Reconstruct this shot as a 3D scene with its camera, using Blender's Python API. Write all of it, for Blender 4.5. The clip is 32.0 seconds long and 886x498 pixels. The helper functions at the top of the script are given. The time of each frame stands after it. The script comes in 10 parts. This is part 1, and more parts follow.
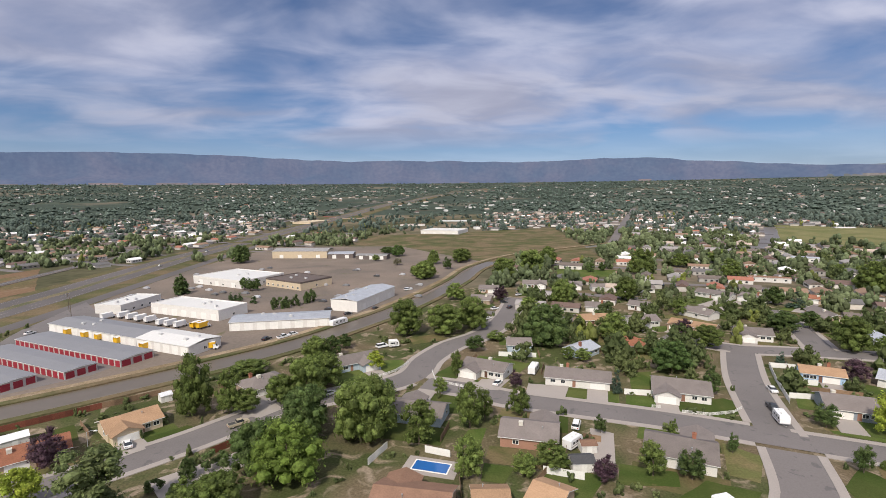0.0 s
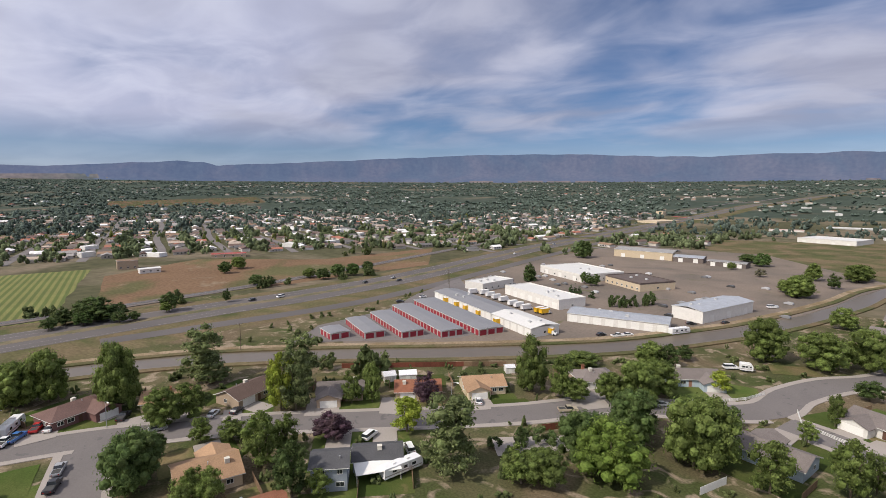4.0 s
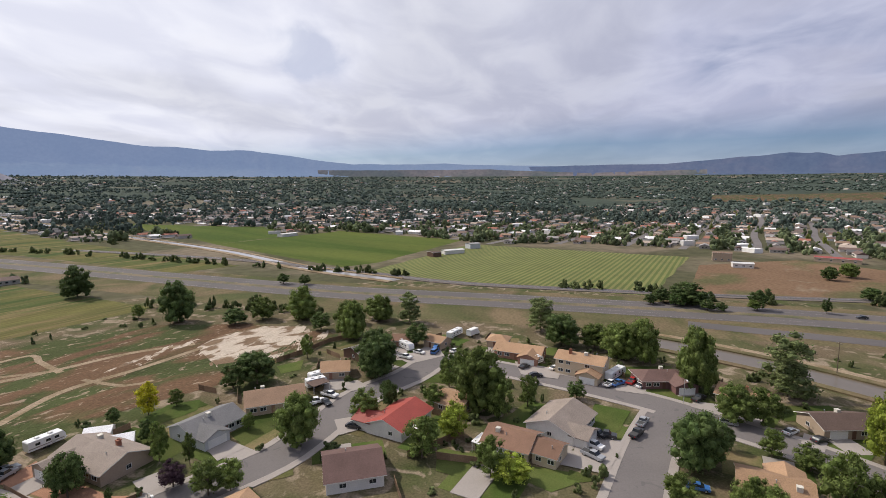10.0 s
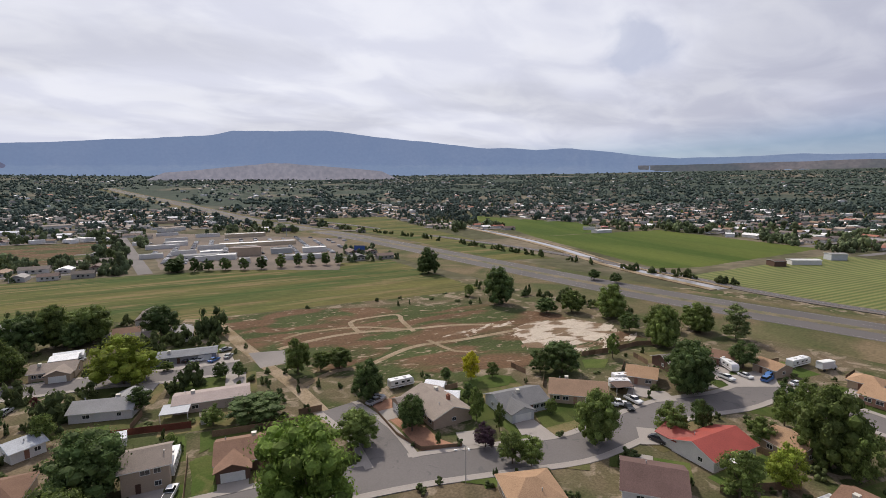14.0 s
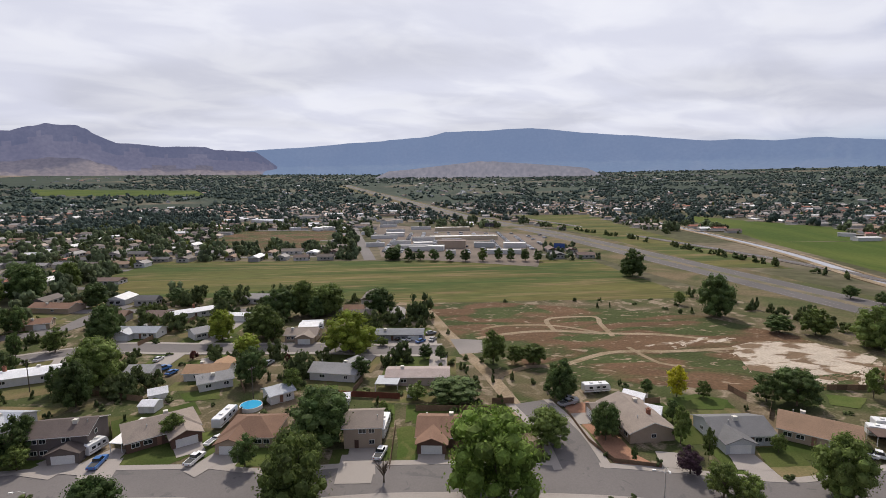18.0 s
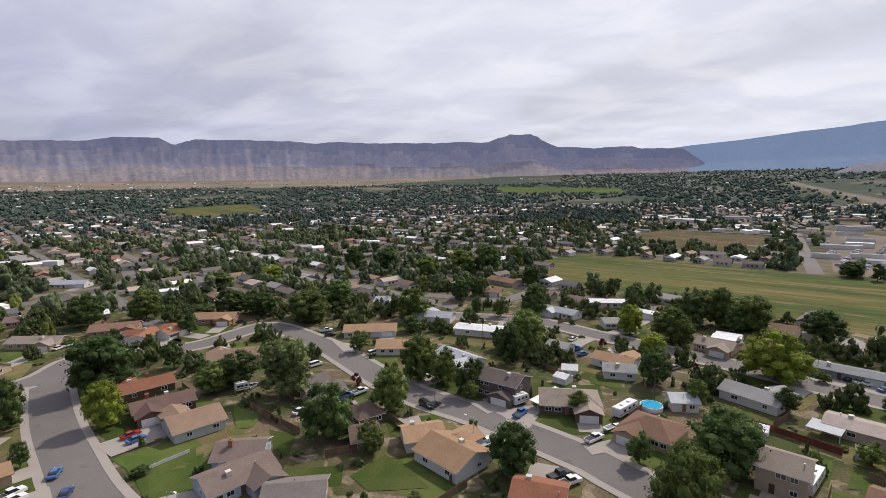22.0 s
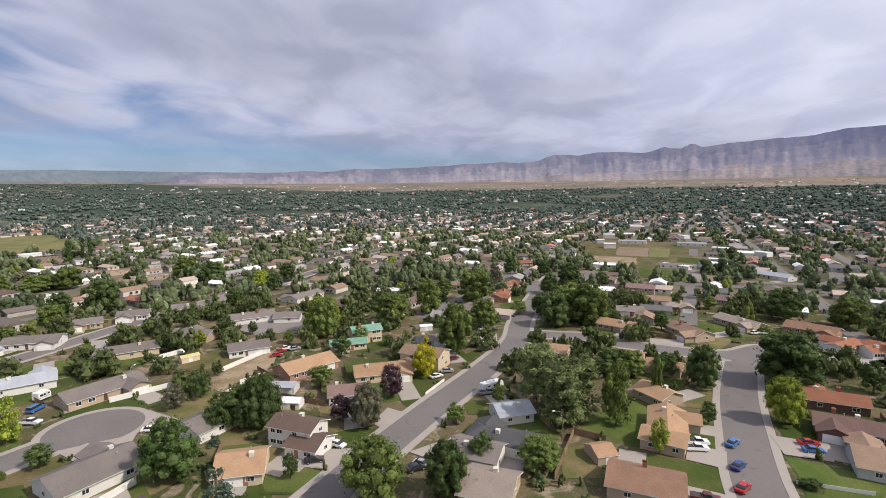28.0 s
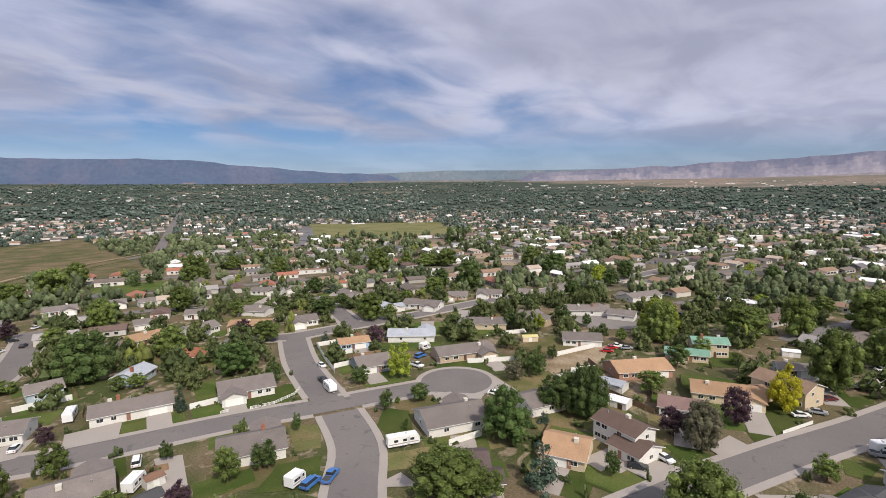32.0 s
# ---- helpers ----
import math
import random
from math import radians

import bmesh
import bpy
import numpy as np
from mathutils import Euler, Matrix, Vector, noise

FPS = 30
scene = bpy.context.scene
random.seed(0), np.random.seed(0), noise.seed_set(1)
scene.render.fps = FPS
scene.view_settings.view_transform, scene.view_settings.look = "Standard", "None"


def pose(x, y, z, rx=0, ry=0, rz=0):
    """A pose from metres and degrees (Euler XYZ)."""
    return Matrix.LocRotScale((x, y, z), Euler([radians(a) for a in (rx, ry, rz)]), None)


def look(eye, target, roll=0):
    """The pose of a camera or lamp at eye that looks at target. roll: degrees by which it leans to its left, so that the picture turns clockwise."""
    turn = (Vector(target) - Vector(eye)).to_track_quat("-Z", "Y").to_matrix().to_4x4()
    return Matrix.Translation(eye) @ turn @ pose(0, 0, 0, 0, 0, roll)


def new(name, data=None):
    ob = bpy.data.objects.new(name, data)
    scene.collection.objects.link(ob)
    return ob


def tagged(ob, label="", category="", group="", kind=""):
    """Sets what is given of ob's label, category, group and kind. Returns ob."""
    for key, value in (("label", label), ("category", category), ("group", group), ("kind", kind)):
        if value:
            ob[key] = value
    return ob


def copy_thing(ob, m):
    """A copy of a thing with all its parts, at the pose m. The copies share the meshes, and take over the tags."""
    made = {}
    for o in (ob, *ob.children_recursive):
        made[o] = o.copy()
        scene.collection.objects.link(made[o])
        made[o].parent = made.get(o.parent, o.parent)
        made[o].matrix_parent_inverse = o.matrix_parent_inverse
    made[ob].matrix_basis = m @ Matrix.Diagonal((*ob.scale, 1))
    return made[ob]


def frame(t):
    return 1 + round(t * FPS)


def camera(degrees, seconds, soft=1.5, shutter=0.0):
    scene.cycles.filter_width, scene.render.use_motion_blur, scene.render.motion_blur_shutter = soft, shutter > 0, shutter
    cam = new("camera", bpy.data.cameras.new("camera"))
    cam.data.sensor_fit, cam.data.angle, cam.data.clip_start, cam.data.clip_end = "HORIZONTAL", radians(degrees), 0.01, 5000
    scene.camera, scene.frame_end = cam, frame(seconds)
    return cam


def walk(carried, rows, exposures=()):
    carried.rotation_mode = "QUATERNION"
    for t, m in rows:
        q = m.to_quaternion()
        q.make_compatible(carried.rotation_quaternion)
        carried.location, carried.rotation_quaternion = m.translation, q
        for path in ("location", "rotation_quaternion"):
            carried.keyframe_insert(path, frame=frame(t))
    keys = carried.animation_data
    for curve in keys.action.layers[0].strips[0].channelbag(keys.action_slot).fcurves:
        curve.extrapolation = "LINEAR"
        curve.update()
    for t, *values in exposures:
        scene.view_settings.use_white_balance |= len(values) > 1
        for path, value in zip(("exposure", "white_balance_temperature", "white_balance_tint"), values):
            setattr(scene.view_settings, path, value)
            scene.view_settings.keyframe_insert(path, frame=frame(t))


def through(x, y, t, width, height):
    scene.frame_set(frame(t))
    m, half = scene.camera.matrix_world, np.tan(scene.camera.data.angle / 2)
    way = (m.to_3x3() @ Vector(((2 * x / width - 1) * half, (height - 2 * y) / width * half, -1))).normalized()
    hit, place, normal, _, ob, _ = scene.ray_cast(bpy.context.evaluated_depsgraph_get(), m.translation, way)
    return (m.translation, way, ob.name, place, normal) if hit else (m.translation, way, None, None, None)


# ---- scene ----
# One slow full turn at a fixed height over a suburb: t, yaw, pitch, roll.
EYE = Vector((0, 0, 61.0))
LENS = 83.0


def heading(yaw, pitch):
    a, b = radians(yaw), radians(pitch)
    return Vector((-math.sin(a) * math.cos(b), math.cos(a) * math.cos(b), math.sin(b)))


def turn(t, yaw, pitch, roll):
    return (t, look(EYE, EYE + heading(yaw, pitch), roll))


cam = camera(LENS, 32.0, soft=0.45)
walk(cam, [
    turn(0, 0.48, -6.39, -0.55),
    turn(0.5, 3.01, -6.38, -0.52),
    turn(1, 5.91, -6.38, -0.45),
    turn(1.5, 9.07, -6.41, -0.38),
    turn(2, 13.16, -6.39, -0.30),
    turn(2.5, 19.17, -6.37, -0.26),
    turn(3, 26.24, -6.41, -0.17),
    turn(3.5, 32.89, -6.46, -0.02),
    turn(5.5, 52.91, -6.59, 0.11),
    turn(6, 58.64, -6.65, 0.16),
    turn(6.5, 63.84, -6.72, 0.10),
    turn(7, 68.57, -6.80, 0.08),
    turn(7.5, 73.20, -6.86, 0.05),
    turn(8, 78.60, -6.88, -0.06),
    turn(8.5, 84.38, -6.90, -0.03),
    turn(9, 89.37, -6.96, -0.10),
    turn(9.5, 94.54, -7.02, -0.11),
    turn(10, 100.25, -7.11, -0.11),
    turn(10.5, 105.42, -7.16, -0.20),
    turn(11, 110.53, -7.23, -0.22),
    turn(11.5, 115.58, -7.30, -0.18),
    turn(12, 120.53, -7.34, -0.27),
    turn(12.5, 124.74, -7.37, -0.38),
    turn(13, 128.61, -7.40, -0.41),
    turn(13.5, 132.32, -7.36, -0.43),
    turn(14, 135.22, -7.36, -0.42),
    turn(14.5, 137.46, -7.40, -0.46),
    turn(16.5, 146.97, -7.47, -0.47),
    turn(17, 149.86, -7.45, -0.44),
    turn(17.5, 153.46, -7.50, -0.52),
    turn(18, 157.94, -7.50, -0.56),
    turn(18.5, 163.16, -7.42, -0.66),
    turn(19, 168.87, -7.37, -0.75),
    turn(19.5, 174.35, -7.32, -0.82),
    turn(20, 179.13, -7.33, -0.89),
    turn(20.5, 184.40, -7.27, -0.88),
    turn(21, 190.71, -7.23, -0.85),
    turn(21.5, 197.48, -7.17, -0.91),
    turn(22, 203.37, -7.13, -0.97),
    turn(22.5, 209.21, -7.14, -1.02),
    turn(23, 216.08, -7.07, -0.89),
    turn(23.5, 222.14, -6.99, -0.93),
    turn(24, 228.36, -6.96, -0.96),
    turn(24.5, 234.62, -6.86, -0.92),
    turn(25, 240.78, -6.77, -0.88),
    turn(25.5, 246.62, -6.67, -0.81),
    turn(27.5, 269.46, -6.49, -0.74),
    turn(28, 274.37, -6.47, -0.69),
    turn(28.5, 278.97, -6.48, -0.60),
    turn(29, 283.45, -6.50, -0.61),
    turn(29.5, 290.33, -6.50, -0.55),
    turn(30, 293.58, -6.51, -0.59),
    turn(30.5, 294.27, -6.55, -0.66),
    turn(31, 296.78, -6.57, -0.67),
    turn(31.5, 300.72, -6.56, -0.68),
    turn(32, 312.01, -6.47, -0.63),
], exposures=[(0, -0.33), (3, -0.37), (6, -0.42), (9, -0.43), (13, -0.56), (17, -0.55), (20, -0.56), (23, -0.49), (25, -0.40), (28, -0.30), (30, -0.31), (32, -0.34)])

# ---- sky and sun ----
SUN_AZ, SUN_EL = 160.0, 45.0
world = bpy.data.worlds.new("sky")
scene.world = world
world.use_nodes = True
wn, wl = world.node_tree.nodes, world.node_tree.links
wn.clear()


def wnode(kind, **kw):
    n = wn.new(kind)
    for k, v in kw.items():
        n.inputs[k].default_value = v
    return n


def wmath(op, a, b=None):
    n = wn.new("ShaderNodeMath")
    n.operation = op
    for i, v in enumerate((a, b)):
        if v is None:
            continue
        if isinstance(v, (int, float)):
            n.inputs[i].default_value = v
        else:
            wl.new(v, n.inputs[i])
    return n.outputs[0]


def wramp(src, lo, hi):
    n = wn.new("ShaderNodeMapRange")
    n.interpolation_type = "SMOOTHSTEP"
    n.inputs["From Min"].default_value, n.inputs["From Max"].default_value = lo, hi
    wl.new(src, n.inputs["Value"])
    return n.outputs["Result"]


sky = wn.new("ShaderNodeTexSky")
sky.sky_type = "NISHITA"
sky.sun_disc = False
sky.sun_elevation, sky.sun_rotation = radians(SUN_EL), radians(-SUN_AZ)
sky.altitude, sky.air_density, sky.dust_density, sky.ozone_density = 1400, 1.0, 1.0, 1.0
co = wn.new("ShaderNodeTexCoord")
sep = wn.new("ShaderNodeSeparateXYZ")
wl.new(co.outputs["Generated"], sep.inputs[0])
up = wmath("MAXIMUM", sep.outputs["Z"], 0.0)
den = wmath("ADD", up, 0.16)
flat = wn.new("ShaderNodeCombineXYZ")
wl.new(wmath("DIVIDE", sep.outputs["X"], den), flat.inputs[0])
wl.new(wmath("DIVIDE", sep.outputs["Y"], den), flat.inputs[1])
spin = wn.new("ShaderNodeMapping")
spin.inputs["Rotation"].default_value = (0, 0, radians(-28))
spin.inputs["Scale"].default_value = (0.72, 1.0, 1.0)
wl.new(flat.outputs[0], spin.inputs["Vector"])
wisp = wnode("ShaderNodeTexNoise", Scale=0.9, Detail=6.0, Roughness=0.48, Distortion=0.5)
wl.new(spin.outputs[0], wisp.inputs["Vector"])
broad = wnode("ShaderNodeTexNoise", Scale=0.55, Detail=3.0, Roughness=0.5, Distortion=0.3)
wl.new(flat.outputs[0], broad.inputs["Vector"])
fine = wnode("ShaderNodeTexNoise", Scale=2.6, Detail=6.0, Roughness=0.5, Distortion=0.5)
wl.new(spin.outputs[0], fine.inputs["Vector"])
# the cloud sheet is thicker on the sun's side
sun_flat = heading(190, 0)
toward = wmath("ADD", wmath("MULTIPLY", sep.outputs["X"], sun_flat.x), wmath("MULTIPLY", sep.outputs["Y"], sun_flat.y))
cover = wmath("ADD", wmath("ADD", wmath("MULTIPLY", wisp.outputs[0], 0.52), wmath("ADD", wmath("MULTIPLY", broad.outputs[0], 0.5), wmath("MULTIPLY", fine.outputs[0], 0.20))), wmath("SUBTRACT", wmath("MULTIPLY", toward, 0.135), wmath("MULTIPLY", up, 0.02)))
mask = wmath("MULTIPLY", wmath("MAXIMUM", wramp(cover, 0.345, 0.55), wmath("MULTIPLY", wramp(toward, -0.45, -0.12), 0.8)), wramp(wmath("ADD", sep.outputs["Z"], wmath("MULTIPLY", wmath("ADD", wmath("MAXIMUM", toward, -0.25), -0.35), 0.08)), 0.0, 0.10))
mask = wmath("MAXIMUM", mask, wmath("MULTIPLY", wramp(sep.outputs["Z"], 0.14, 0.0), 0.55))
sdir = heading(SUN_AZ, SUN_EL)
glow = wmath("ADD", wmath("ADD", wmath("MULTIPLY", sep.outputs["X"], sdir.x), wmath("MULTIPLY", sep.outputs["Y"], sdir.y)), wmath("MULTIPLY", sep.outputs["Z"], sdir.z))
bright = wmath("ADD", 0.65, wmath("ADD", wmath("MULTIPLY", wramp(glow, -0.25, 1.05), 0.46), wmath("ADD", wmath("MULTIPLY", wramp(fine.outputs[0], 0.36, 0.66), 0.13), wmath("MULTIPLY", wramp(wisp.outputs[0], 0.62, 0.40), 0.17))))
tint = wn.new("ShaderNodeMix")
tint.data_type = "RGBA"
tint.inputs["A"].default_value, tint.inputs["B"].default_value = (0.715, 0.75, 1.0, 1), (0.905, 0.915, 1.0, 1)
wl.new(wmath("ADD", wmath("MULTIPLY", wramp(fine.outputs[0], 0.35, 0.7), 0.3), wmath("MULTIPLY", wramp(glow, 0.0, 0.8), 0.7)), tint.inputs["Factor"])
cloud = wn.new("ShaderNodeBackground")
wl.new(tint.outputs["Result"], cloud.inputs["Color"])
wl.new(bright, cloud.inputs["Strength"])
blue = wn.new("ShaderNodeBackground")
blue.inputs["Strength"].default_value = 0.080
deep = wn.new("ShaderNodeMix")
deep.data_type, deep.blend_type = "RGBA", "MULTIPLY"
deep.inputs["Factor"].default_value = 1.0
deep.inputs["B"].default_value = (0.72, 0.92, 1.22, 1)
wl.new(sky.outputs[0], deep.inputs["A"])
wl.new(deep.outputs["Result"], blue.inputs["Color"])
both = wn.new("ShaderNodeMixShader")
wl.new(mask, both.inputs[0])
wl.new(blue.outputs[0], both.inputs[1])
wl.new(cloud.outputs[0], both.inputs[2])
wout = wn.new("ShaderNodeOutputWorld")
wl.new(both.outputs[0], wout.inputs["Surface"])

lamp = bpy.data.lights.new("sun", "SUN")
lamp.energy, lamp.angle, lamp.color = 5.0, radians(0.6), (1.0, 0.915, 0.80)
sun = new("sun", lamp)
sun.matrix_world = look(sdir * 400, (0, 0, 0))

# ---- materials ----
MATS = {}


def mat(name, rgb, rough=0.8, vary=0.25, scale=0.6, fine=6.0, bump=0.0, metal=0.0, rnd=0.0, second=None, island=False, edges=(0.40, 0.62), spec=0.3, third=None, stretch=None, speck=0.0):
    """A surface with broad stains, fine grain, an optional second colour in patches, and a tone of its own for each object."""
    if name in MATS:
        return MATS[name]
    m = bpy.data.materials.new(name)
    m.use_nodes = True
    n, l = m.node_tree.nodes, m.node_tree.links
    bsdf = n["Principled BSDF"]
    bsdf.inputs["Roughness"].default_value, bsdf.inputs["Metallic"].default_value = rough, metal
    bsdf.inputs["Specular IOR Level"].default_value = spec
    geo = n.new("ShaderNodeNewGeometry")
    big = n.new("ShaderNodeTexNoise")
    big.inputs["Scale"].default_value, big.inputs["Detail"].default_value = scale, 4
    small = n.new("ShaderNodeTexNoise")
    small.inputs["Scale"].default_value, small.inputs["Detail"].default_value = fine, 5
    l.new(geo.outputs["Position"], big.inputs["Vector"])
    l.new(geo.outputs["Position"], small.inputs["Vector"])

    def ma(op, a, b):
        k = n.new("ShaderNodeMath")
        k.operation = op
        for i, v in enumerate((a, b)):
            if isinstance(v, (int, float)):
                k.inputs[i].default_value = v
            else:
                l.new(v, k.inputs[i])
        return k.outputs[0]

    val = ma("ADD", ma("MULTIPLY", big.outputs[0], vary * 2.2), ma("MULTIPLY", small.outputs[0], vary * 4.0))
    val = ma("MAXIMUM", ma("ADD", val, 1 - vary * 3.1), 0.25)
    if rnd:
        if island:
            r = geo.outputs["Random Per Island"]
        else:
            r = n.new("ShaderNodeObjectInfo").outputs["Random"]
        val = ma("MULTIPLY", val, ma("ADD", ma("MULTIPLY", r, 2 * rnd), 1 - rnd))
    if speck:
        val = ma("MULTIPLY", val, ma("ADD", ma("MULTIPLY", geo.outputs["Random Per Island"], 2 * speck), 1 - speck))
    base = n.new("ShaderNodeMix")
    base.data_type = "RGBA"
    base.inputs["A"].default_value = (*rgb, 1)
    base.inputs["B"].default_value = (*(second or rgb), 1)
    edge = n.new("ShaderNodeMapRange")
    edge.inputs["From Min"].default_value, edge.inputs["From Max"].default_value = edges
    blot = n.new("ShaderNodeTexNoise")
    blot.inputs["Scale"].default_value, blot.inputs["Detail"].default_value = scale * 0.7, 6
    blot.inputs["Distortion"].default_value = 0.6
    l.new(geo.outputs["Position"], blot.inputs["Vector"])
    l.new(blot.outputs[0], edge.inputs["Value"])
    l.new(edge.outputs[0], base.inputs["Factor"])
    if stretch:
        st = n.new("ShaderNodeMapping")
        st.vector_type = "TEXTURE"
        st.inputs["Rotation"].default_value, st.inputs["Scale"].default_value = (0, 0, radians(stretch[0])), (stretch[1], 1, 1)
        l.new(geo.outputs["Position"], st.inputs["Vector"])
        for k in (big, small, blot):
            l.new(st.outputs[0], k.inputs["Vector"])
    if third:
        rgb3, lo, hi, sc = third
        n3 = n.new("ShaderNodeTexNoise")
        n3.inputs["Scale"].default_value, n3.inputs["Detail"].default_value, n3.inputs["Distortion"].default_value = sc, 7, 1.2
        l.new((st.outputs[0] if stretch else geo.outputs["Position"]), n3.inputs["Vector"])
        e3 = n.new("ShaderNodeMapRange")
        e3.inputs["From Min"].default_value, e3.inputs["From Max"].default_value = lo, hi
        l.new(n3.outputs[0], e3.inputs["Value"])
        top3 = n.new("ShaderNodeMix")
        top3.data_type = "RGBA"
        top3.inputs["B"].default_value = (*rgb3, 1)
        l.new(e3.outputs[0], top3.inputs["Factor"])
        l.new(base.outputs["Result"], top3.inputs["A"])
        base = top3
    tone = n.new("ShaderNodeHueSaturation")
    l.new(base.outputs["Result"], tone.inputs["Color"])
    l.new(val, tone.inputs["Value"])
    l.new(tone.outputs[0], bsdf.inputs["Base Color"])
    if bump:
        b = n.new("ShaderNodeBump")
        b.inputs["Strength"].default_value, b.inputs["Distance"].default_value = 0.6, bump
        l.new(small.outputs[0], b.inputs["Height"])
        l.new(b.outputs[0], bsdf.inputs["Normal"])
    MATS[name] = m
    return m


def banded(name, a, b, width, angle, soft=0.25, vary=0.25):
    """Rows of crop: two colours in straight bands, width metres from row to row."""
    m = mat(name, a, 0.9, vary, 0.05, 1.5, second=a)
    n, l = m.node_tree.nodes, m.node_tree.links
    geo = n.new("ShaderNodeNewGeometry")
    mp = n.new("ShaderNodeMapping")
    mp.inputs["Rotation"].default_value = (0, 0, radians(angle))
    l.new(geo.outputs["Position"], mp.inputs["Vector"])
    wv = n.new("ShaderNodeTexWave")
    wv.inputs["Scale"].default_value = 0.314 / width
    wv.inputs["Distortion"].default_value, wv.inputs["Detail"].default_value, wv.inputs["Detail Scale"].default_value = 0.5, 2, 0.2
    l.new(mp.outputs[0], wv.inputs["Vector"])
    mr = n.new("ShaderNodeMapRange")
    mr.inputs["From Min"].default_value, mr.inputs["From Max"].default_value = 0.5 - soft, 0.5 + soft
    l.new(wv.outputs["Fac"], mr.inputs["Value"])
    mix = next(k for k in n if k.bl_idname == "ShaderNodeMix")
    for k in list(mix.inputs["Factor"].links):
        l.remove(k)
    l.new(mr.outputs[0], mix.inputs["Factor"])
    mix.inputs["B"].default_value = (*b, 1)
    return m


ASPHALT = mat("asphalt", (0.168, 0.151, 0.146), 0.9, 0.09, 0.05, 3.0, second=(0.148, 0.134, 0.130), third=((0.124, 0.115, 0.113), 0.62, 0.66, 0.25))
HIGHWAY = mat("highway_asphalt", (0.122, 0.109, 0.106), 0.9, 0.09, 0.03, 2.0, second=(0.102, 0.092, 0.090))
CONCRETE = mat("concrete", (0.325, 0.290, 0.265), 0.9, 0.08, 0.2, 4.0)
GROUND = mat("yard_ground", (0.062, 0.074, 0.028), 0.95, 0.34, 0.06, 1.8, second=(0.145, 0.112, 0.072), third=((0.245, 0.196, 0.142), 0.54, 0.64, 0.16), spec=0.06)
FAR_GROUND = mat("far_ground", (0.082, 0.080, 0.045), 0.95, 0.30, 0.012, 0.12, second=(0.170, 0.140, 0.100), edges=(0.46, 0.60), spec=0.06)
LAWN = mat("lawn", (0.058, 0.086, 0.021), 0.95, 0.2, 0.12, 3.0, rnd=0.28, second=(0.090, 0.106, 0.033), third=((0.140, 0.124, 0.054), 0.62, 0.75, 0.16), spec=0.06)
DRY_LAWN = mat("dry_lawn", (0.105, 0.108, 0.042), 0.95, 0.2, 0.15, 2.0, rnd=0.2, second=(0.170, 0.132, 0.070), spec=0.06)
FIELD = mat("hay_field", (0.057, 0.083, 0.025), 0.95, 0.3, 0.06, 0.8, second=(0.122, 0.112, 0.040), third=((0.172, 0.132, 0.066), 0.53, 0.66, 0.12), stretch=(-17, 9.0), spec=0.06)
GREEN_FIELD = mat("green_field", (0.056, 0.087, 0.017), 0.95, 0.16, 0.02, 0.5, second=(0.098, 0.120, 0.028), stretch=(60, 6.0), spec=0.06)
DRY_LAND = mat("dry_open_land", (0.175, 0.112, 0.070), 0.95, 0.25, 0.02, 0.5, second=(0.105, 0.100, 0.048), edges=(0.48, 0.60), third=((0.215, 0.165, 0.115), 0.62, 0.72, 0.06), spec=0.06)
DIRT = mat("bare_dirt", (0.128, 0.078, 0.047), 0.95, 0.38, 0.09, 1.9, second=(0.060, 0.072, 0.028), edges=(0.455, 0.545), third=((0.265, 0.205, 0.148), 0.60, 0.68, 0.42), stretch=(-20, 2.3), spec=0.06)
LOT = mat("gravel_lot", (0.205, 0.166, 0.138), 0.95, 0.14, 0.03, 0.8, second=(0.150, 0.128, 0.110), third=((0.12, 0.115, 0.06), 0.64, 0.72, 0.06), spec=0.06)
PAVED = mat("worn_paving", (0.235, 0.210, 0.195), 0.9, 0.1, 0.06, 2.0, second=(0.190, 0.172, 0.160))
PARK = mat("park_grass", (0.185, 0.172, 0.082), 0.95, 0.2, 0.04, 0.8, second=(0.135, 0.140, 0.058), spec=0.06)
VERGE = mat("dry_verge", (0.160, 0.122, 0.074), 0.95, 0.25, 0.05, 0.8, second=(0.078, 0.086, 0.036), spec=0.06)
PATH = mat("dirt_track", (0.30, 0.235, 0.165), 0.95, 0.3, 0.12, 1.5, second=(0.20, 0.15, 0.09), spec=0.06)
ROCK_YARD = mat("red_gravel", (0.31, 0.165, 0.105), 0.95, 0.25, 0.4, 5.0)
WATER = mat("canal_water", (0.125, 0.100, 0.070), 0.32, 0.08, 0.02, 0.3, spec=0.5)
# sky glare on the water, painted in as a pale grey base colour
GLARE_WATER = mat("glare_canal", (0.34, 0.33, 0.34), 0.18, 0.05, 0.02, 0.3, spec=0.6)
PAINT_W = mat("road_paint", (0.36, 0.34, 0.31), 0.8, 0.15)
PAINT_Y = mat("road_paint_yellow", (0.32, 0.24, 0.10), 0.8, 0.15)
STEEL = mat("galvanised_steel", (0.45, 0.46, 0.47), 0.45, 0.1, metal=0.6)
GLASS = mat("window_glass", (0.025, 0.030, 0.036), 0.08, 0.05, spec=0.7)
TRIM = mat("white_trim", (0.74, 0.73, 0.70), 0.6, 0.08)
RUBBER = mat("tyre_rubber", (0.022, 0.022, 0.022), 0.85, 0.1)
WOOD_FENCE = mat("weathered_fence", (0.205, 0.135, 0.085), 0.9, 0.25, 0.5, 5.0, rnd=0.3)
RED_FENCE = mat("stained_fence", (0.165, 0.055, 0.035), 0.85, 0.25, 0.5, 5.0, rnd=0.2)
